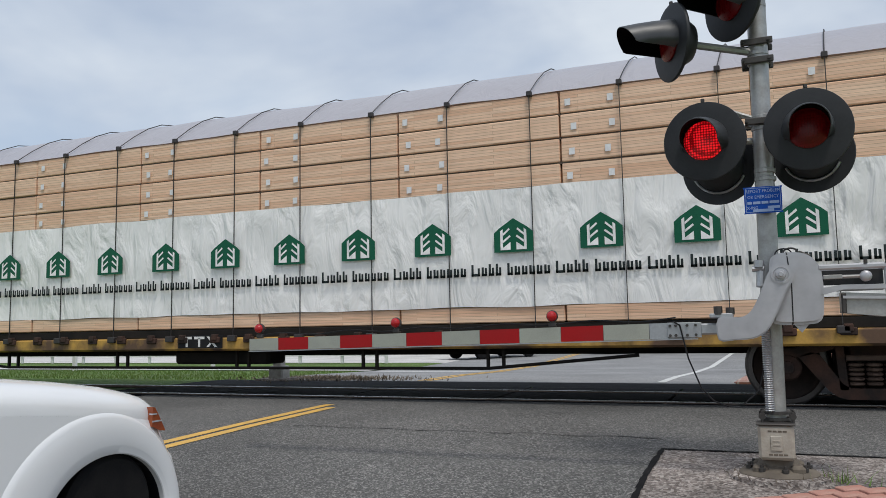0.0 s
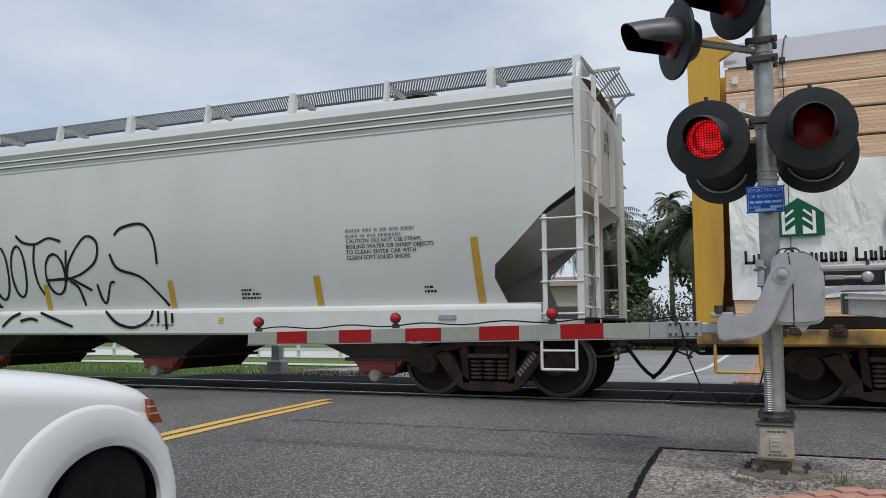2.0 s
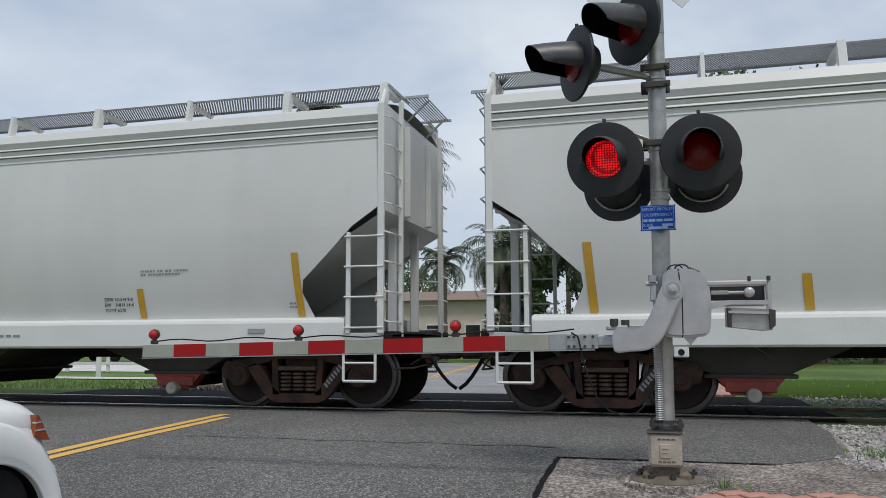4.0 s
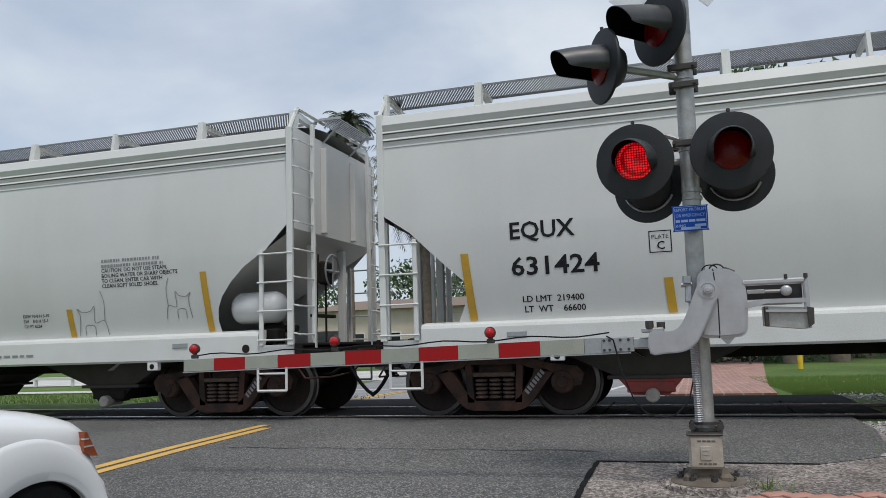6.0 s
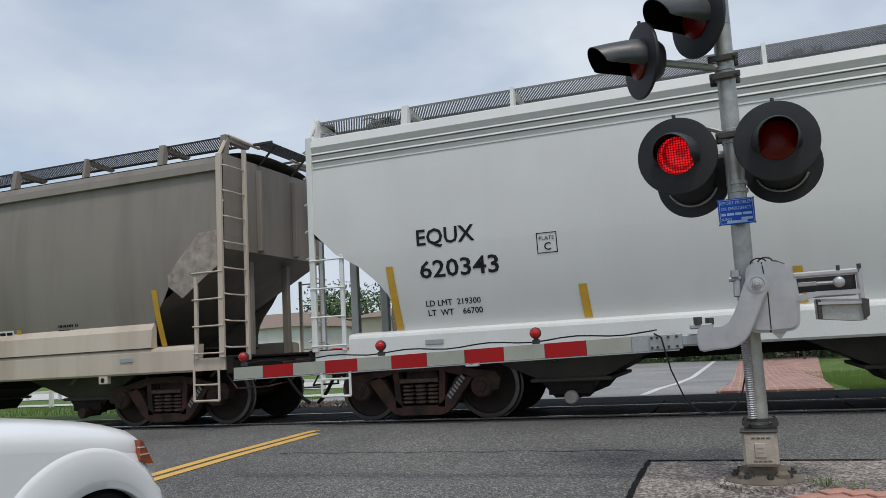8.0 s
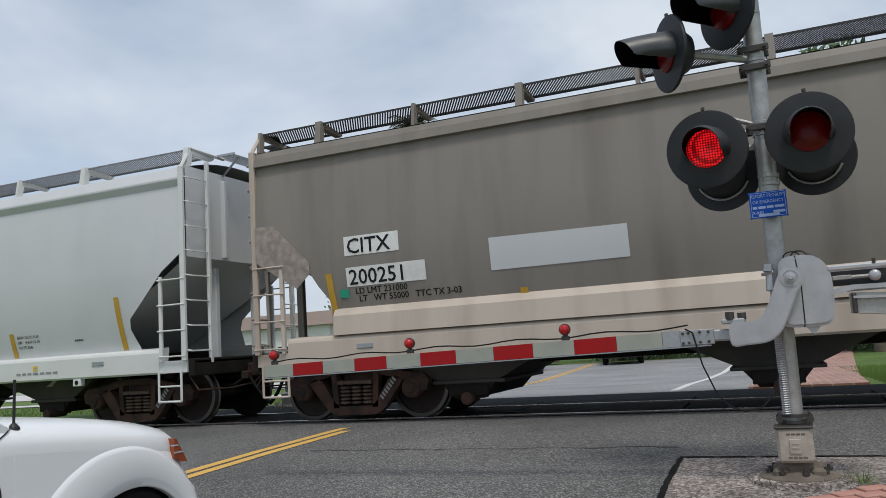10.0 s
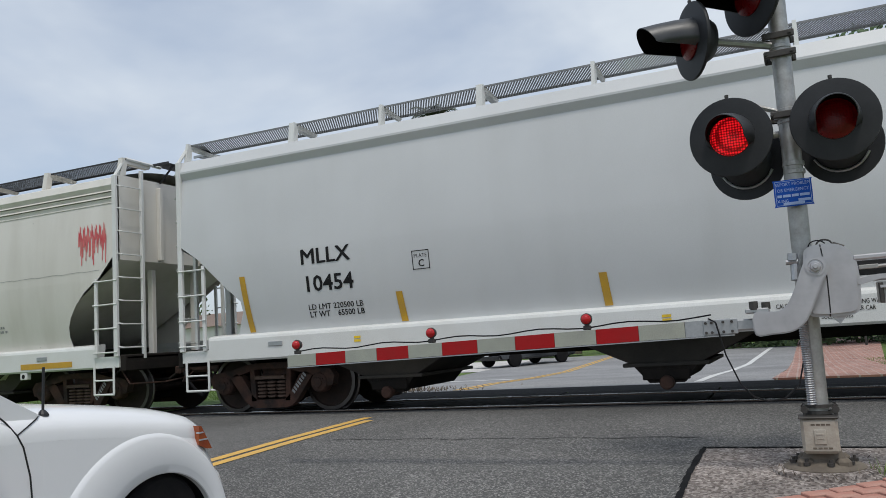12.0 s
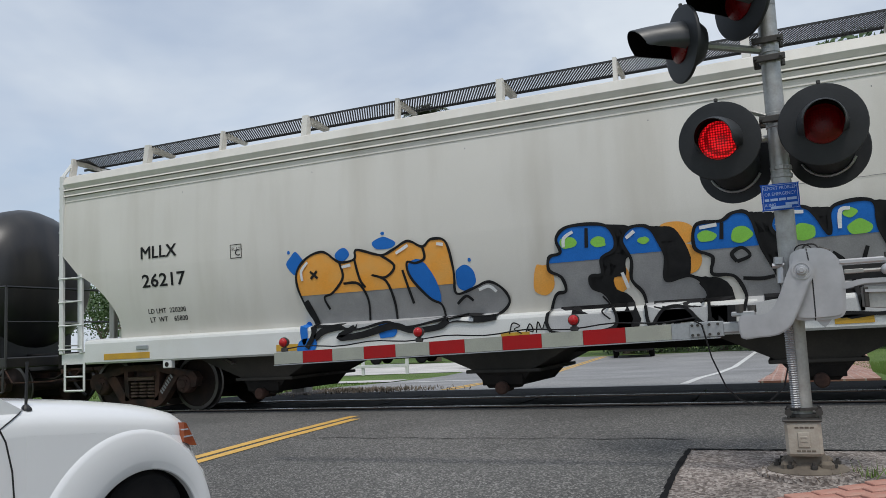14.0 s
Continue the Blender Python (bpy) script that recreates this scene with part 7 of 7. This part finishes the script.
g = Geo().add(cab[0] + cab[1], [(0, 1, 5, 4), (1, 2, 6, 5), (2, 3, 7, 6), (3, 0, 4, 7), (4, 5, 6, 7)])
part("cab_glass", g, GLASS, pickup, "dark cab glazing")
part("roof", Geo().box(cx - half_w + 0.18, RX - 0.18, 0.45, 1.5, 1.68, 1.76, 0.03), TRUCK_WHITE, pickup)
part("pillar", Geo().prism([(2.64, 1.06), (2.40, 1.06), (1.42, 1.7), (1.50, 1.74), (2.66, 1.10)], RX - 0.16, RX - 0.045, "x"), TRUCK_WHITE, pickup)
part("door_gap", Geo().box(RX - 0.02, RX + 0.004, 2.292, 2.3, 0.3, 1.1), TRIM_BLACK, pickup)
part("mirror", Geo().box(RX + 0.0, RX + 0.2, 2.1, 2.25, 1.08, 1.28, 0.04), TRIM_BLACK, pickup, "black door mirror")
part("antenna", Geo().rod((RX - 0.08, 2.71, 1.095), (RX - 0.08, 2.715, 1.33), 0.007).lathe((RX - 0.08, 2.71, 1.09), (0, 0, 1), [(0, 0.03), (0.012, 0.026), (0.03, 0.01)], 12), TRIM_BLACK, pickup, "black stub antenna")


# ---- beyond the track ----
def small_car(label, x, y, turn, paint, scale=1.0, category="car"):
    """A parked sport utility vehicle, its front along +x."""
    car = thing("parked_car", label, category, "parked cars", pose(x, y, level(y), 0, 0, turn))
    prof = [(-2.35, 0.42), (-2.38, 0.75), (-2.3, 1.05), (-2.1, 1.6), (-1.7, 1.74), (0.1, 1.72), (0.85, 1.12), (2.0, 1.0), (2.3, 0.82), (2.36, 0.5), (2.2, 0.3), (-2.2, 0.3)]
    b = bmesh.new()
    tmp = Geo().prism(prof, -0.92, 0.92)
    for v in tmp.v:
        b.verts.new((v[0], v[1] * (0.82 if v[2] > 1.3 else 1.0), v[2]))
    b.verts.ensure_lookup_table()
    for f in tmp.f:
        b.faces.new([b.verts[i] for i in f])
    bmesh.ops.recalc_face_normals(b, faces=b.faces)
    bmesh.ops.bevel(b, geom=b.edges[:], offset=0.06, segments=2, affect="EDGES")
    part("body", Geo().take(b), paint, car, smooth=40)
    for s in (-1, 1):
        part("side_glass", Geo().prism([(-1.95, 1.15), (-1.85, 1.55), (0.05, 1.58), (0.6, 1.15)], s * 0.83, s * 0.90), GLASS, car)
        part("headlamp", Geo().box(2.1, 2.36, min(s * 0.55, s * 0.88), max(s * 0.55, s * 0.88), 0.72, 0.86, 0.03), CLEAR_LENS, car, "clear headlamp")
        for wx in (-1.4, 1.45):
            w = part("wheel", Geo().lathe((wx, s * 0.74, 0.36), (0, s, 0), [(0, 0.2), (0, 0.34), (0.03, 0.36), (0.19, 0.36), (0.21, 0.33), (0.21, 0.2)], 24), TYRE, car, smooth=40)
            part("rim", Geo().lathe((wx, s * 0.93, 0.36), (0, s, 0), [(0, 0.23), (0.02, 0.2), (0.01, 0.05)], 16), SILVER_RIM, w)
    part("windscreen", Geo().add([(0.16, -0.68, 1.68), (0.16, 0.68, 1.68), (0.86, 0.8, 1.16), (0.86, -0.8, 1.16)], [(0, 1, 2, 3)]), GLASS, car)
    part("grille", Geo().box(2.3, 2.39, -0.5, 0.5, 0.6, 0.84, 0.02).box(2.3, 2.4, -0.85, 0.85, 0.36, 0.5, 0.02), TRIM_BLACK, car)
    part("bright_trim", Geo().box(2.385, 2.405, -0.6, 0.6, 0.70, 0.73, 0.005).box(2.385, 2.405, -0.6, 0.6, 0.78, 0.81, 0.005).box(2.385, 2.405, -0.72, 0.72, 0.86, 0.9, 0.01), SILVER_RIM, car, "bright grille trim")
    part("number_plate", Geo().box(2.39, 2.41, -0.26, 0.26, 0.5, 0.62, 0.005), SIGN_WHITE, car, "plain pale number plate")
    return car


small_car("dark sport utility vehicle on the far road", -11.3, 33.5, -118, DARK_PAINT)
small_car("dark car farther along the far road", -7.0, 39.3, -80, DARK_PAINT)
small_car("dark parked car behind the crossing", -13.5, 43, 10, DARK_PAINT)
small_car("red parked car behind the crossing", -21, 42, 5, RED_PAINT)
small_car("red parked car by the side street", -33.0, 42, 0, RED_PAINT)

bollard = whole("bollard", Geo().lathe((3.75, 31.5, 0), (0, 0, 1), [(0, 0.09), (0.95, 0.09), (1.02, 0.07), (1.05, 0.02)], 16), BOLLARD, "yellow steel bollard on the lawn", "bollard", smooth=40)

box = thing("relay_post", "grey steel post base of the far signal", "railway equipment")
part("pedestal", Geo().box(-9.78, -9.42, 14.1, 14.4, 0.3, 0.62, 0.03).box(-9.7, -9.5, 14.15, 14.35, 0.6, 0.95, 0.02), MAST, box)
part("footing", Geo().box(-10.0, -9.2, 13.9, 14.6, 0.25, 0.36, 0.03), CONCRETE, box)
brush = Geo()
for k in range(1800):
    x, y = -9.4 + random.gauss(0.6, 0.9), 15.0 + random.gauss(0, 0.5)
    h = random.uniform(0.02, 0.09)
    a = random.uniform(0, 6.28)
    brush.add([(x, y, level(y)), (x + 0.03 * math.cos(a), y + 0.03 * math.sin(a), level(y)), (x + 0.05 * math.cos(a + 1), y + 0.05 * math.sin(a + 1), level(y) + h)], [(0, 1, 2)])
whole("dry_brush", brush, BARK, "heap of dark dry brush by the far road", "brush", kind="stuff")

fence = thing("fence", "low white post and rail fence beyond the lawn", "fence")
for k in range(16):
    x = -44 + k * 2.0
    part("post", Geo().box(x - 0.06, x + 0.06, 28.2, 28.3, 0.0, 1.0, 0.01), FENCE_WHITE, fence)
part("top_rail", Geo().box(-44, -14, 28.17, 28.2, 0.78, 0.94, 0.008), FENCE_WHITE, fence)
part("bottom_rail", Geo().box(-44, -14, 28.17, 28.2, 0.3, 0.42, 0.008), FENCE_WHITE, fence)
for x, y in ((-19.4, 24.4), (-22.7, 21.0)):
    whole("marker_post", Geo().box(x - 0.08, x + 0.08, y - 0.05, y + 0.05, 0, 0.75 if x < -20 else 1.0, 0.01), FENCE_WHITE, "short white marker post on the lawn", "post", "marker posts")


def building(label, x0, x1, y0, y1, h, mat, roof_h):
    hs = thing("building", label, "building")
    part("wall", Geo().box(x0, x1, y0, y1, 0, h, 0.02), mat, hs)
    part("roof", Geo().add([(x0 - 0.5, y0 - 0.5, h), (x1 + 0.5, y0 - 0.5, h), (x1 + 0.5, y1 + 0.5, h), (x0 - 0.5, y1 + 0.5, h), (x0 + 2, (y0 + y1) / 2, h + roof_h), (x1 - 2, (y0 + y1) / 2, h + roof_h)],
                               [(0, 1, 5, 4), (1, 2, 5), (2, 3, 4, 5), (3, 0, 4), (0, 3, 2, 1)]), ROOF_TILE, hs, "shallow hipped roof")
    n = max(2, int((x1 - x0) / 3))
    for k in range(n):
        x = x0 + (k + 0.5) * (x1 - x0) / n
        w = part("window", Geo().box(x - 0.55, x + 0.55, y0 - 0.03, y0 + 0.02, 1.0, 2.3, 0.01), GLASS, hs)
        part("frame", Geo().box(x - 0.65, x - 0.55, y0 - 0.06, y0, 0.9, 2.4).box(x + 0.55, x + 0.65, y0 - 0.06, y0, 0.9, 2.4).box(x - 0.55, x + 0.55, y0 - 0.06, y0, 2.3, 2.4).box(x - 0.65, x + 0.65, y0 - 0.1, y0, 0.84, 0.93), FENCE_WHITE, w)
    return hs


building("long beige stucco building beyond the crossing", -30, -8.5, 58, 68, 4.2, STUCCO, 1.0)
building("white stucco house among the trees", -62, -36, 60, 72, 4.0, STUCCO_WHITE, 1.6)


def porch_house(x0, x1, y0, y1):
    """Two storeys, with a terracotta roof over the porch."""
    hs = building("white stucco house with a terracotta porch roof", x0, x1, y0, y1, 5.6, STUCCO_WHITE, 1.4)
    part("porch_roof", Geo().add([(x0 - 0.6, y0 - 2.4, 2.95), (x1, y0 - 2.4, 2.95), (x1, y0 - 0.02, 3.85), (x0 - 0.6, y0 - 0.02, 3.85), (x0 - 0.6, y0 - 2.4, 2.8), (x1, y0 - 2.4, 2.8), (x1, y0 - 0.02, 2.8), (x0 - 0.6, y0 - 0.02, 2.8)],
                                 [(0, 1, 2, 3), (7, 6, 5, 4), (4, 5, 1, 0), (5, 6, 2, 1), (7, 4, 0, 3)]), TERRACOTTA, hs, "terracotta porch roof")
    for k in range(int((x1 - x0) / 2.2) + 1):
        x = x0 - 0.3 + 2.2 * k
        part("porch_post", Geo().box(x - 0.14, x + 0.14, y0 - 2.3, y0 - 2.02, 0, 2.8, 0.02), STUCCO_WHITE, hs)
    for x in (x0 + 2.6, x0 + 6.0, x0 + 9.4):
        w = part("window", Geo().box(x - 0.55, x + 0.55, y0 - 0.03, y0 + 0.02, 4.1, 5.1, 0.01), GLASS, hs)
        part("frame", Geo().box(x - 0.65, x - 0.55, y0 - 0.06, y0, 4.0, 5.2).box(x + 0.55, x + 0.65, y0 - 0.06, y0, 4.0, 5.2).box(x - 0.55, x + 0.55, y0 - 0.06, y0, 5.1, 5.2).box(x - 0.65, x + 0.65, y0 - 0.1, y0, 3.94, 4.03), FENCE_WHITE, w)
    return hs


porch_house(7.3, 19.3, 52.0, 62.0)


def palm(x, y, h, spread, fronds=34, lean=0.0, thick=0.22, seed=1):
    """A palm: ringed trunk, arching fronds of many leaflets."""
    rnd = random.Random(seed)
    tree = thing("palm_tree", "tall palm with arching grey-green fronds", "palm", "palms beyond the track")
    z0 = level(y)
    n = 14
    prof = []
    for k in range(n + 1):
        t = k / n
        prof += [(h * t, thick * (1.25 - 0.45 * t) * (1.06 if k % 2 else 0.96))]
    part("trunk", Geo().lathe((x, y, z0 - 0.1), (lean, 0, 1), prof + [(h + 0.3, thick * 0.9)], 12), BARK, tree, "rough ringed trunk", 60)
    top = Vector((x, y, z0)) + Vector((lean, 0, 1)).normalized() * h
    g = Geo()
    for i in range(fronds):
        az = i * 2.399 + rnd.uniform(-0.2, 0.2)
        rise = rnd.uniform(-0.5, 1.4)
        length = spread * rnd.uniform(0.8, 1.1)
        out = Vector((math.cos(az), math.sin(az), 0))
        side = Vector((-math.sin(az), math.cos(az), 0))
        pts, p, ang = [], top.copy(), rise
        seg = 12
        for k in range(seg + 1):
            pts.append(p.copy())
            p = p + (out * math.cos(ang) + Vector((0, 0, math.sin(ang)))) * (length / seg)
            ang -= 0.13 + 0.10 * k / seg
        g.sheet([[q + side * 0.02, q - side * 0.02] for q in pts])
        for k in range(1, seg):
            for half_ in (0.0, 0.5):
                q = pts[k].lerp(pts[k + 1], half_)
                fwd = (pts[k + 1] - pts[k]).normalized()
                leaf = spread * 0.2 * math.sin(math.pi * (0.12 + 0.8 * (k + half_) / seg)) * rnd.uniform(0.8, 1.15)
                for s in (-1, 1):
                    tip = q + (side * s * 0.8 + fwd * 0.6 + Vector((0, 0, -0.25 - rnd.uniform(0, 0.35)))).normalized() * leaf * 1.3
                    g.add([q - fwd * 0.045, q + fwd * 0.05, tip], [(0, 1, 2)])
    part("crown", g, FROND, tree, "arching feathery fronds")
    return tree


palm(-15.5, 46.0, 11.3, 5.0, 100, seed=2, thick=0.34)
palm(-8.1, 44.0, 6.3, 3.4, 60, seed=3, thick=0.28)
palm(-19.7, 44.0, 15.0, 2.1, 60, seed=4, thick=0.22)
palm(-6.3, 62.0, 10.8, 1.8, 26, seed=5, thick=0.18)
palm(6.2, 38.5, 9.2, 4.6, 130, seed=6, thick=0.36)
palm(4.2, 37.5, 9.7, 4.3, 150, seed=16, thick=0.34)
palm(-3.2, 44.0, 6.5, 3.2, 56, seed=7, thick=0.24)
palm(-12.5, 47.0, 6.0, 2.6, 30, seed=8, thick=0.24)


def broad_tree(x, y, h, spread, count, seed, label="broad-leaved tree with a dense dark crown", trunk=True):
    rnd = random.Random(seed)
    tree = thing("tree", label, "tree", "trees beyond the track")
    z0 = level(y)
    t = Geo().rod((x, y, z0 - 0.1), (x + 0.15, y, z0 + h * 0.45), h * 0.03, 10, h * 0.02)
    hubs = []
    for k in range(11):
        a, r, zz = k * 2.4, spread * rnd.uniform(0.25, 0.8), z0 + h * rnd.uniform(0.45, 0.9)
        hub = Vector((x + r * math.cos(a), y + r * math.sin(a), zz))
        hubs.append((hub, spread * rnd.uniform(0.28, 0.45)))
        t.rod((x + 0.1, y, z0 + h * rnd.uniform(0.25, 0.45)), hub, h * 0.013, 6, h * 0.004)
    hubs.append((Vector((x, y, z0 + h * 0.85)), spread * 0.45))
    part("trunk", t, BARK, tree, "brown trunk and limbs")
    g = Geo()
    for k in range(count):
        hub, r = hubs[rnd.randrange(len(hubs))]
        d = Vector((rnd.gauss(0, 1), rnd.gauss(0, 1), rnd.gauss(0, 0.8))).normalized() * r * rnd.uniform(0.45, 1.05)
        p = hub + d
        u = Vector((rnd.gauss(0, 1), rnd.gauss(0, 1), rnd.gauss(0, 1))).normalized()
        v = u.orthogonal().normalized()
        s = rnd.uniform(0.13, 0.30)
        g.add([p - u * s, p + v * s * 0.5, p + u * s, p - v * s * 0.5], [(0, 1, 2, 3)])
    part("crown", g, LEAF, tree, "dense dark green leaves")


broad_tree(8.2, 44.0, 15.6, 5.0, 13000, 11)
broad_tree(0.9, 42.0, 13.0, 4.6, 11000, 12)
broad_tree(8.0, 46.5, 9.0, 3.4, 6000, 21)
broad_tree(4.6, 45.0, 8.5, 3.0, 6000, 22)
broad_tree(-7.2, 45.5, 6.6, 2.2, 6000, 23)
broad_tree(-3.0, 56.0, 9.0, 5.0, 4600, 13)
broad_tree(11.0, 44.0, 12.0, 6.0, 5000, 14)
broad_tree(-26, 78.0, 9.0, 6.0, 3600, 15)
broad_tree(-60, 60.0, 9.5, 6.0, 3600, 16)
broad_tree(-90, 84.0, 11.0, 8.0, 3600, 17)
broad_tree(-44, 82.0, 8.5, 7.0, 3600, 18)


def shrub(x, y, r, h, seed):
    rnd = random.Random(seed)
    bush = thing("shrub", "low dense green shrub", "shrub", "shrubs beyond the track")
    g = Geo()
    for k in range(int(700 * max(1.0, h / 2))):
        a, q, z = rnd.uniform(0, 6.28), r * math.sqrt(rnd.random()), rnd.random()
        p = Vector((x + q * math.cos(a), y + q * math.sin(a) * 0.7, level(y) + 0.05 + h * z * (1 - 0.6 * (q / r) ** 2)))
        u = Vector((rnd.gauss(0, 1), rnd.gauss(0, 1), rnd.gauss(0, 1))).normalized()
        v = u.orthogonal().normalized()
        s = rnd.uniform(0.06, 0.14) * max(1.0, h / 4)
        g.add([p - u * s, p + v * s * 0.5, p + u * s, p - v * s * 0.5], [(0, 1, 2, 3)])
    part("leaves", g, SHRUB, bush)
    part("stems", Geo().rod((x, y, level(y)), (x, y, level(y) + h * 0.6), 0.03).rod((x, y, level(y)), (x + r * 0.4, y, level(y) + h * 0.5), 0.02), BARK, bush)


for k, (x, y, r, h) in enumerate(((-4.9, 43.6, 2.4, 3.4), (-8.0, 44.0, 1.5, 4.2), (-6.3, 43.6, 1.5, 3.6), (-1.8, 42, 2.0, 2.6), (-8.5, 55.5, 2.5, 2.4), (-6.0, 46, 2.2, 2.8), (4.3, 40, 1.8, 4.6), (9.5, 43, 3.0, 1.6), (0.3, 41, 2.6, 6.0), (2.6, 42, 2.0, 4.6), (-16, 57, 2, 1.6), (-23, 57, 2, 1.4), (-3.5, 48, 2.6, 3.6), (1.5, 50, 2.6, 3.0))):
    shrub(x, y, r, h, 30 + k)
for x, y in ((-5.4, 42.6), (-8.4, 42.6), (2.4, 37)):
    lamp = thing("street_lamp", "small dark post lamp with a white globe", "street lamp", "post lamps")
    part("post", Geo().rod((x, y, 0), (x, y, 2.6), 0.05, 8, 0.035), BOLT, lamp)
    part("globe", Geo().lathe((x, y, 2.6), (0, 0, 1), [(0, 0.06), (0.06, 0.14), (0.18, 0.17), (0.3, 0.13), (0.36, 0.04)], 14), SIGN_WHITE, lamp, "white globe", 60)

# ---- grass, stones and pavers near the mast ----
blades = Geo()
rnd = random.Random(5)


def tuft(x, y, h, lift=-0.03):
    a = rnd.uniform(0, 6.28)
    w = 0.003 + 0.004 * rnd.random()
    tip = (x + rnd.gauss(0, 0.4) * h, y + rnd.gauss(0, 0.4) * h, level(y) + lift + h)
    blades.add([(x - w * math.cos(a), y - w * math.sin(a), level(y) + lift), (x + w * math.cos(a), y + w * math.sin(a), level(y) + lift), tip], [(0, 1, 2)])


for k in range(5000):
    tuft(rnd.uniform(1.7, 4.2), rnd.uniform(4.6, 6.9), rnd.uniform(0.04, 0.12), 0.0)
for k in range(26):
    tuft(0.46 + rnd.gauss(0, 0.09), 6.05 + rnd.gauss(0, 0.05), rnd.uniform(0.04, 0.13), 0.0)
for k in range(300):
    tuft(2.0 + rnd.gauss(0, 0.18), 7.6 + rnd.gauss(0, 0.15), rnd.uniform(0.03, 0.1), 0.0)
whole("grass", blades, GRASS, "short green grass at the edge of the gravel", "grass", kind="stuff")
far_blades = blades = Geo()
for k in range(16000):
    y = 14.6 + 12 * rnd.random() ** 1.6
    x = rnd.uniform(1.6, 7.5) if k % 3 else rnd.uniform(-26, -11)
    if y > 21.2 and x < 0:
        continue
    w = 0.012
    h = rnd.uniform(0.02, 0.06)
    blades.add([(x - w, y, level(y) - 0.03), (x + w, y, level(y) - 0.03), (x + rnd.gauss(0, 0.03), y, level(y) + h)], [(0, 1, 2)])
whole("lawn_grass", far_blades, GRASS, "green grass blades of the far lawns", "grass", kind="stuff")
stones = Geo()


def stone(x, y, z, s):
    b = [Vector((rnd.uniform(-1, 1), rnd.uniform(-1, 1), rnd.uniform(-0.7, 0.7))).normalized() * s * rnd.uniform(0.7, 1.1) for _ in range(6)]
    q = [(s, 0, 0), (0, s, 0), (-s, 0, 0), (0, -s, 0), (0, 0, s * 0.7), (0, 0, -s * 0.5)]
    stones.add([(x + a[0] + c[0] * 0.35, y + a[1] + c[1] * 0.35, z + a[2] + c[2] * 0.35) for a, c in zip(q, b)], [(0, 1, 4), (1, 2, 4), (2, 3, 4), (3, 0, 4), (1, 0, 5), (2, 1, 5), (3, 2, 5), (0, 3, 5)])


for k in range(2600):
    y = rnd.uniform(6.9, 9.9)
    x = 1.75 + abs(rnd.gauss(0, 0.9)) - (0.3 if y < 7.6 else 0)
    stone(x, y, level(y) - 0.02 + rnd.uniform(0, 0.02), rnd.uniform(0.012, 0.032))
for k in range(1200):
    x, y = rnd.uniform(2.2, 7), rnd.uniform(13.0, 15.4)
    stone(x, y, level(y) - 0.06 + rnd.uniform(0, 0.04), rnd.uniform(0.03, 0.06))
whole("loose_stones", stones, GRAVEL, "pale loose stones beside the asphalt", "gravel", kind="stuff")
weeds = Geo()
for k in range(70):
    a, r = rnd.uniform(0, 6.28), abs(rnd.gauss(0.28, 0.1))
    x, y, h = MX + r * math.cos(a), MY + r * math.sin(a), rnd.uniform(0.01, 0.045)
    weeds.add([(x, y, 0.27), (x + 0.01, y, 0.27), (x + rnd.gauss(0, 0.04), y + rnd.gauss(0, 0.04), 0.28 + h)], [(0, 1, 2)])
whole("dead_weeds", weeds, BARK, "dry brown weeds round the mast footing", "weeds", kind="stuff")

# Brick pavers by the mast: one paver mesh, laid row on row inside a curved edge.
paver_mesh = mesh_of("brick", Geo().box(-0.097, 0.097, -0.047, 0.047, -0.05, 0.0, 0.005), BRICK)
paving = tagged(new("pavement_4"), "red brick paving beside the mast footing", kind="structure")
count = 0
SLANT = radians(35)
for j in range(24):
    for i in range(24):
        a, b_ = -1.4 + i * 0.2 + 0.1 * (j % 2), -0.06 - j * 0.1
        x = -0.38 + a * math.cos(SLANT) - b_ * math.sin(SLANT)
        y = 5.36 + a * math.sin(SLANT) + b_ * math.cos(SLANT)
        edge = 5.93 if x > -0.72 else 0.0
        if 3.6 < y < edge and x < 2.3 and count < 300:
            p = new("brick", paver_mesh)
            p.parent = paving
            p.matrix_local = Matrix.Translation((x, y, level(y) + 0.014 + rnd.uniform(-0.003, 0.003))) @ Euler((math.atan(0.06) + rnd.gauss(0, 0.01), rnd.gauss(0, 0.01), SLANT + rnd.gauss(0, 0.01))).to_matrix().to_4x4()
            count += 1


# ---- movement ----
GAIN = 0.3


def ahead(t):
    """How far the train has come: an even speed with two short pulls on the couplings."""
    return SPEED * t + GAIN * (min(1.0, max(0.0, (t - 7.5) / 0.4)) + min(1.0, max(0.0, (t - 13.5) / 0.25)))


def motions():
    """The train rolls past; its wheels turn with it."""
    for ob, mid_u in CARS:
        late = GAIN * ((mid_u < -81) + (mid_u < -142))
        walk(ob, [(t, pose(mid_u - late + ahead(t), TRACK_Y, RAIL_Z)) for t in sorted({0.25 * k for k in range(57)} | {7.6, 7.9, 8.1, 13.4, 13.6})])
    step = 2 / FPS
    turn_ = math.degrees(SPEED / 0.457)
    times = [min(14.0, k * step) for k in range(int(14.0 / step) + 1)]
    for ob, dx in WHEELS:
        rows_ = [(t, Matrix.LocRotScale((dx, 0, 0.46), Euler((0, radians(turn_ * t), 0)), None)) for t in times]
        walk(ob, rows_)


motions()
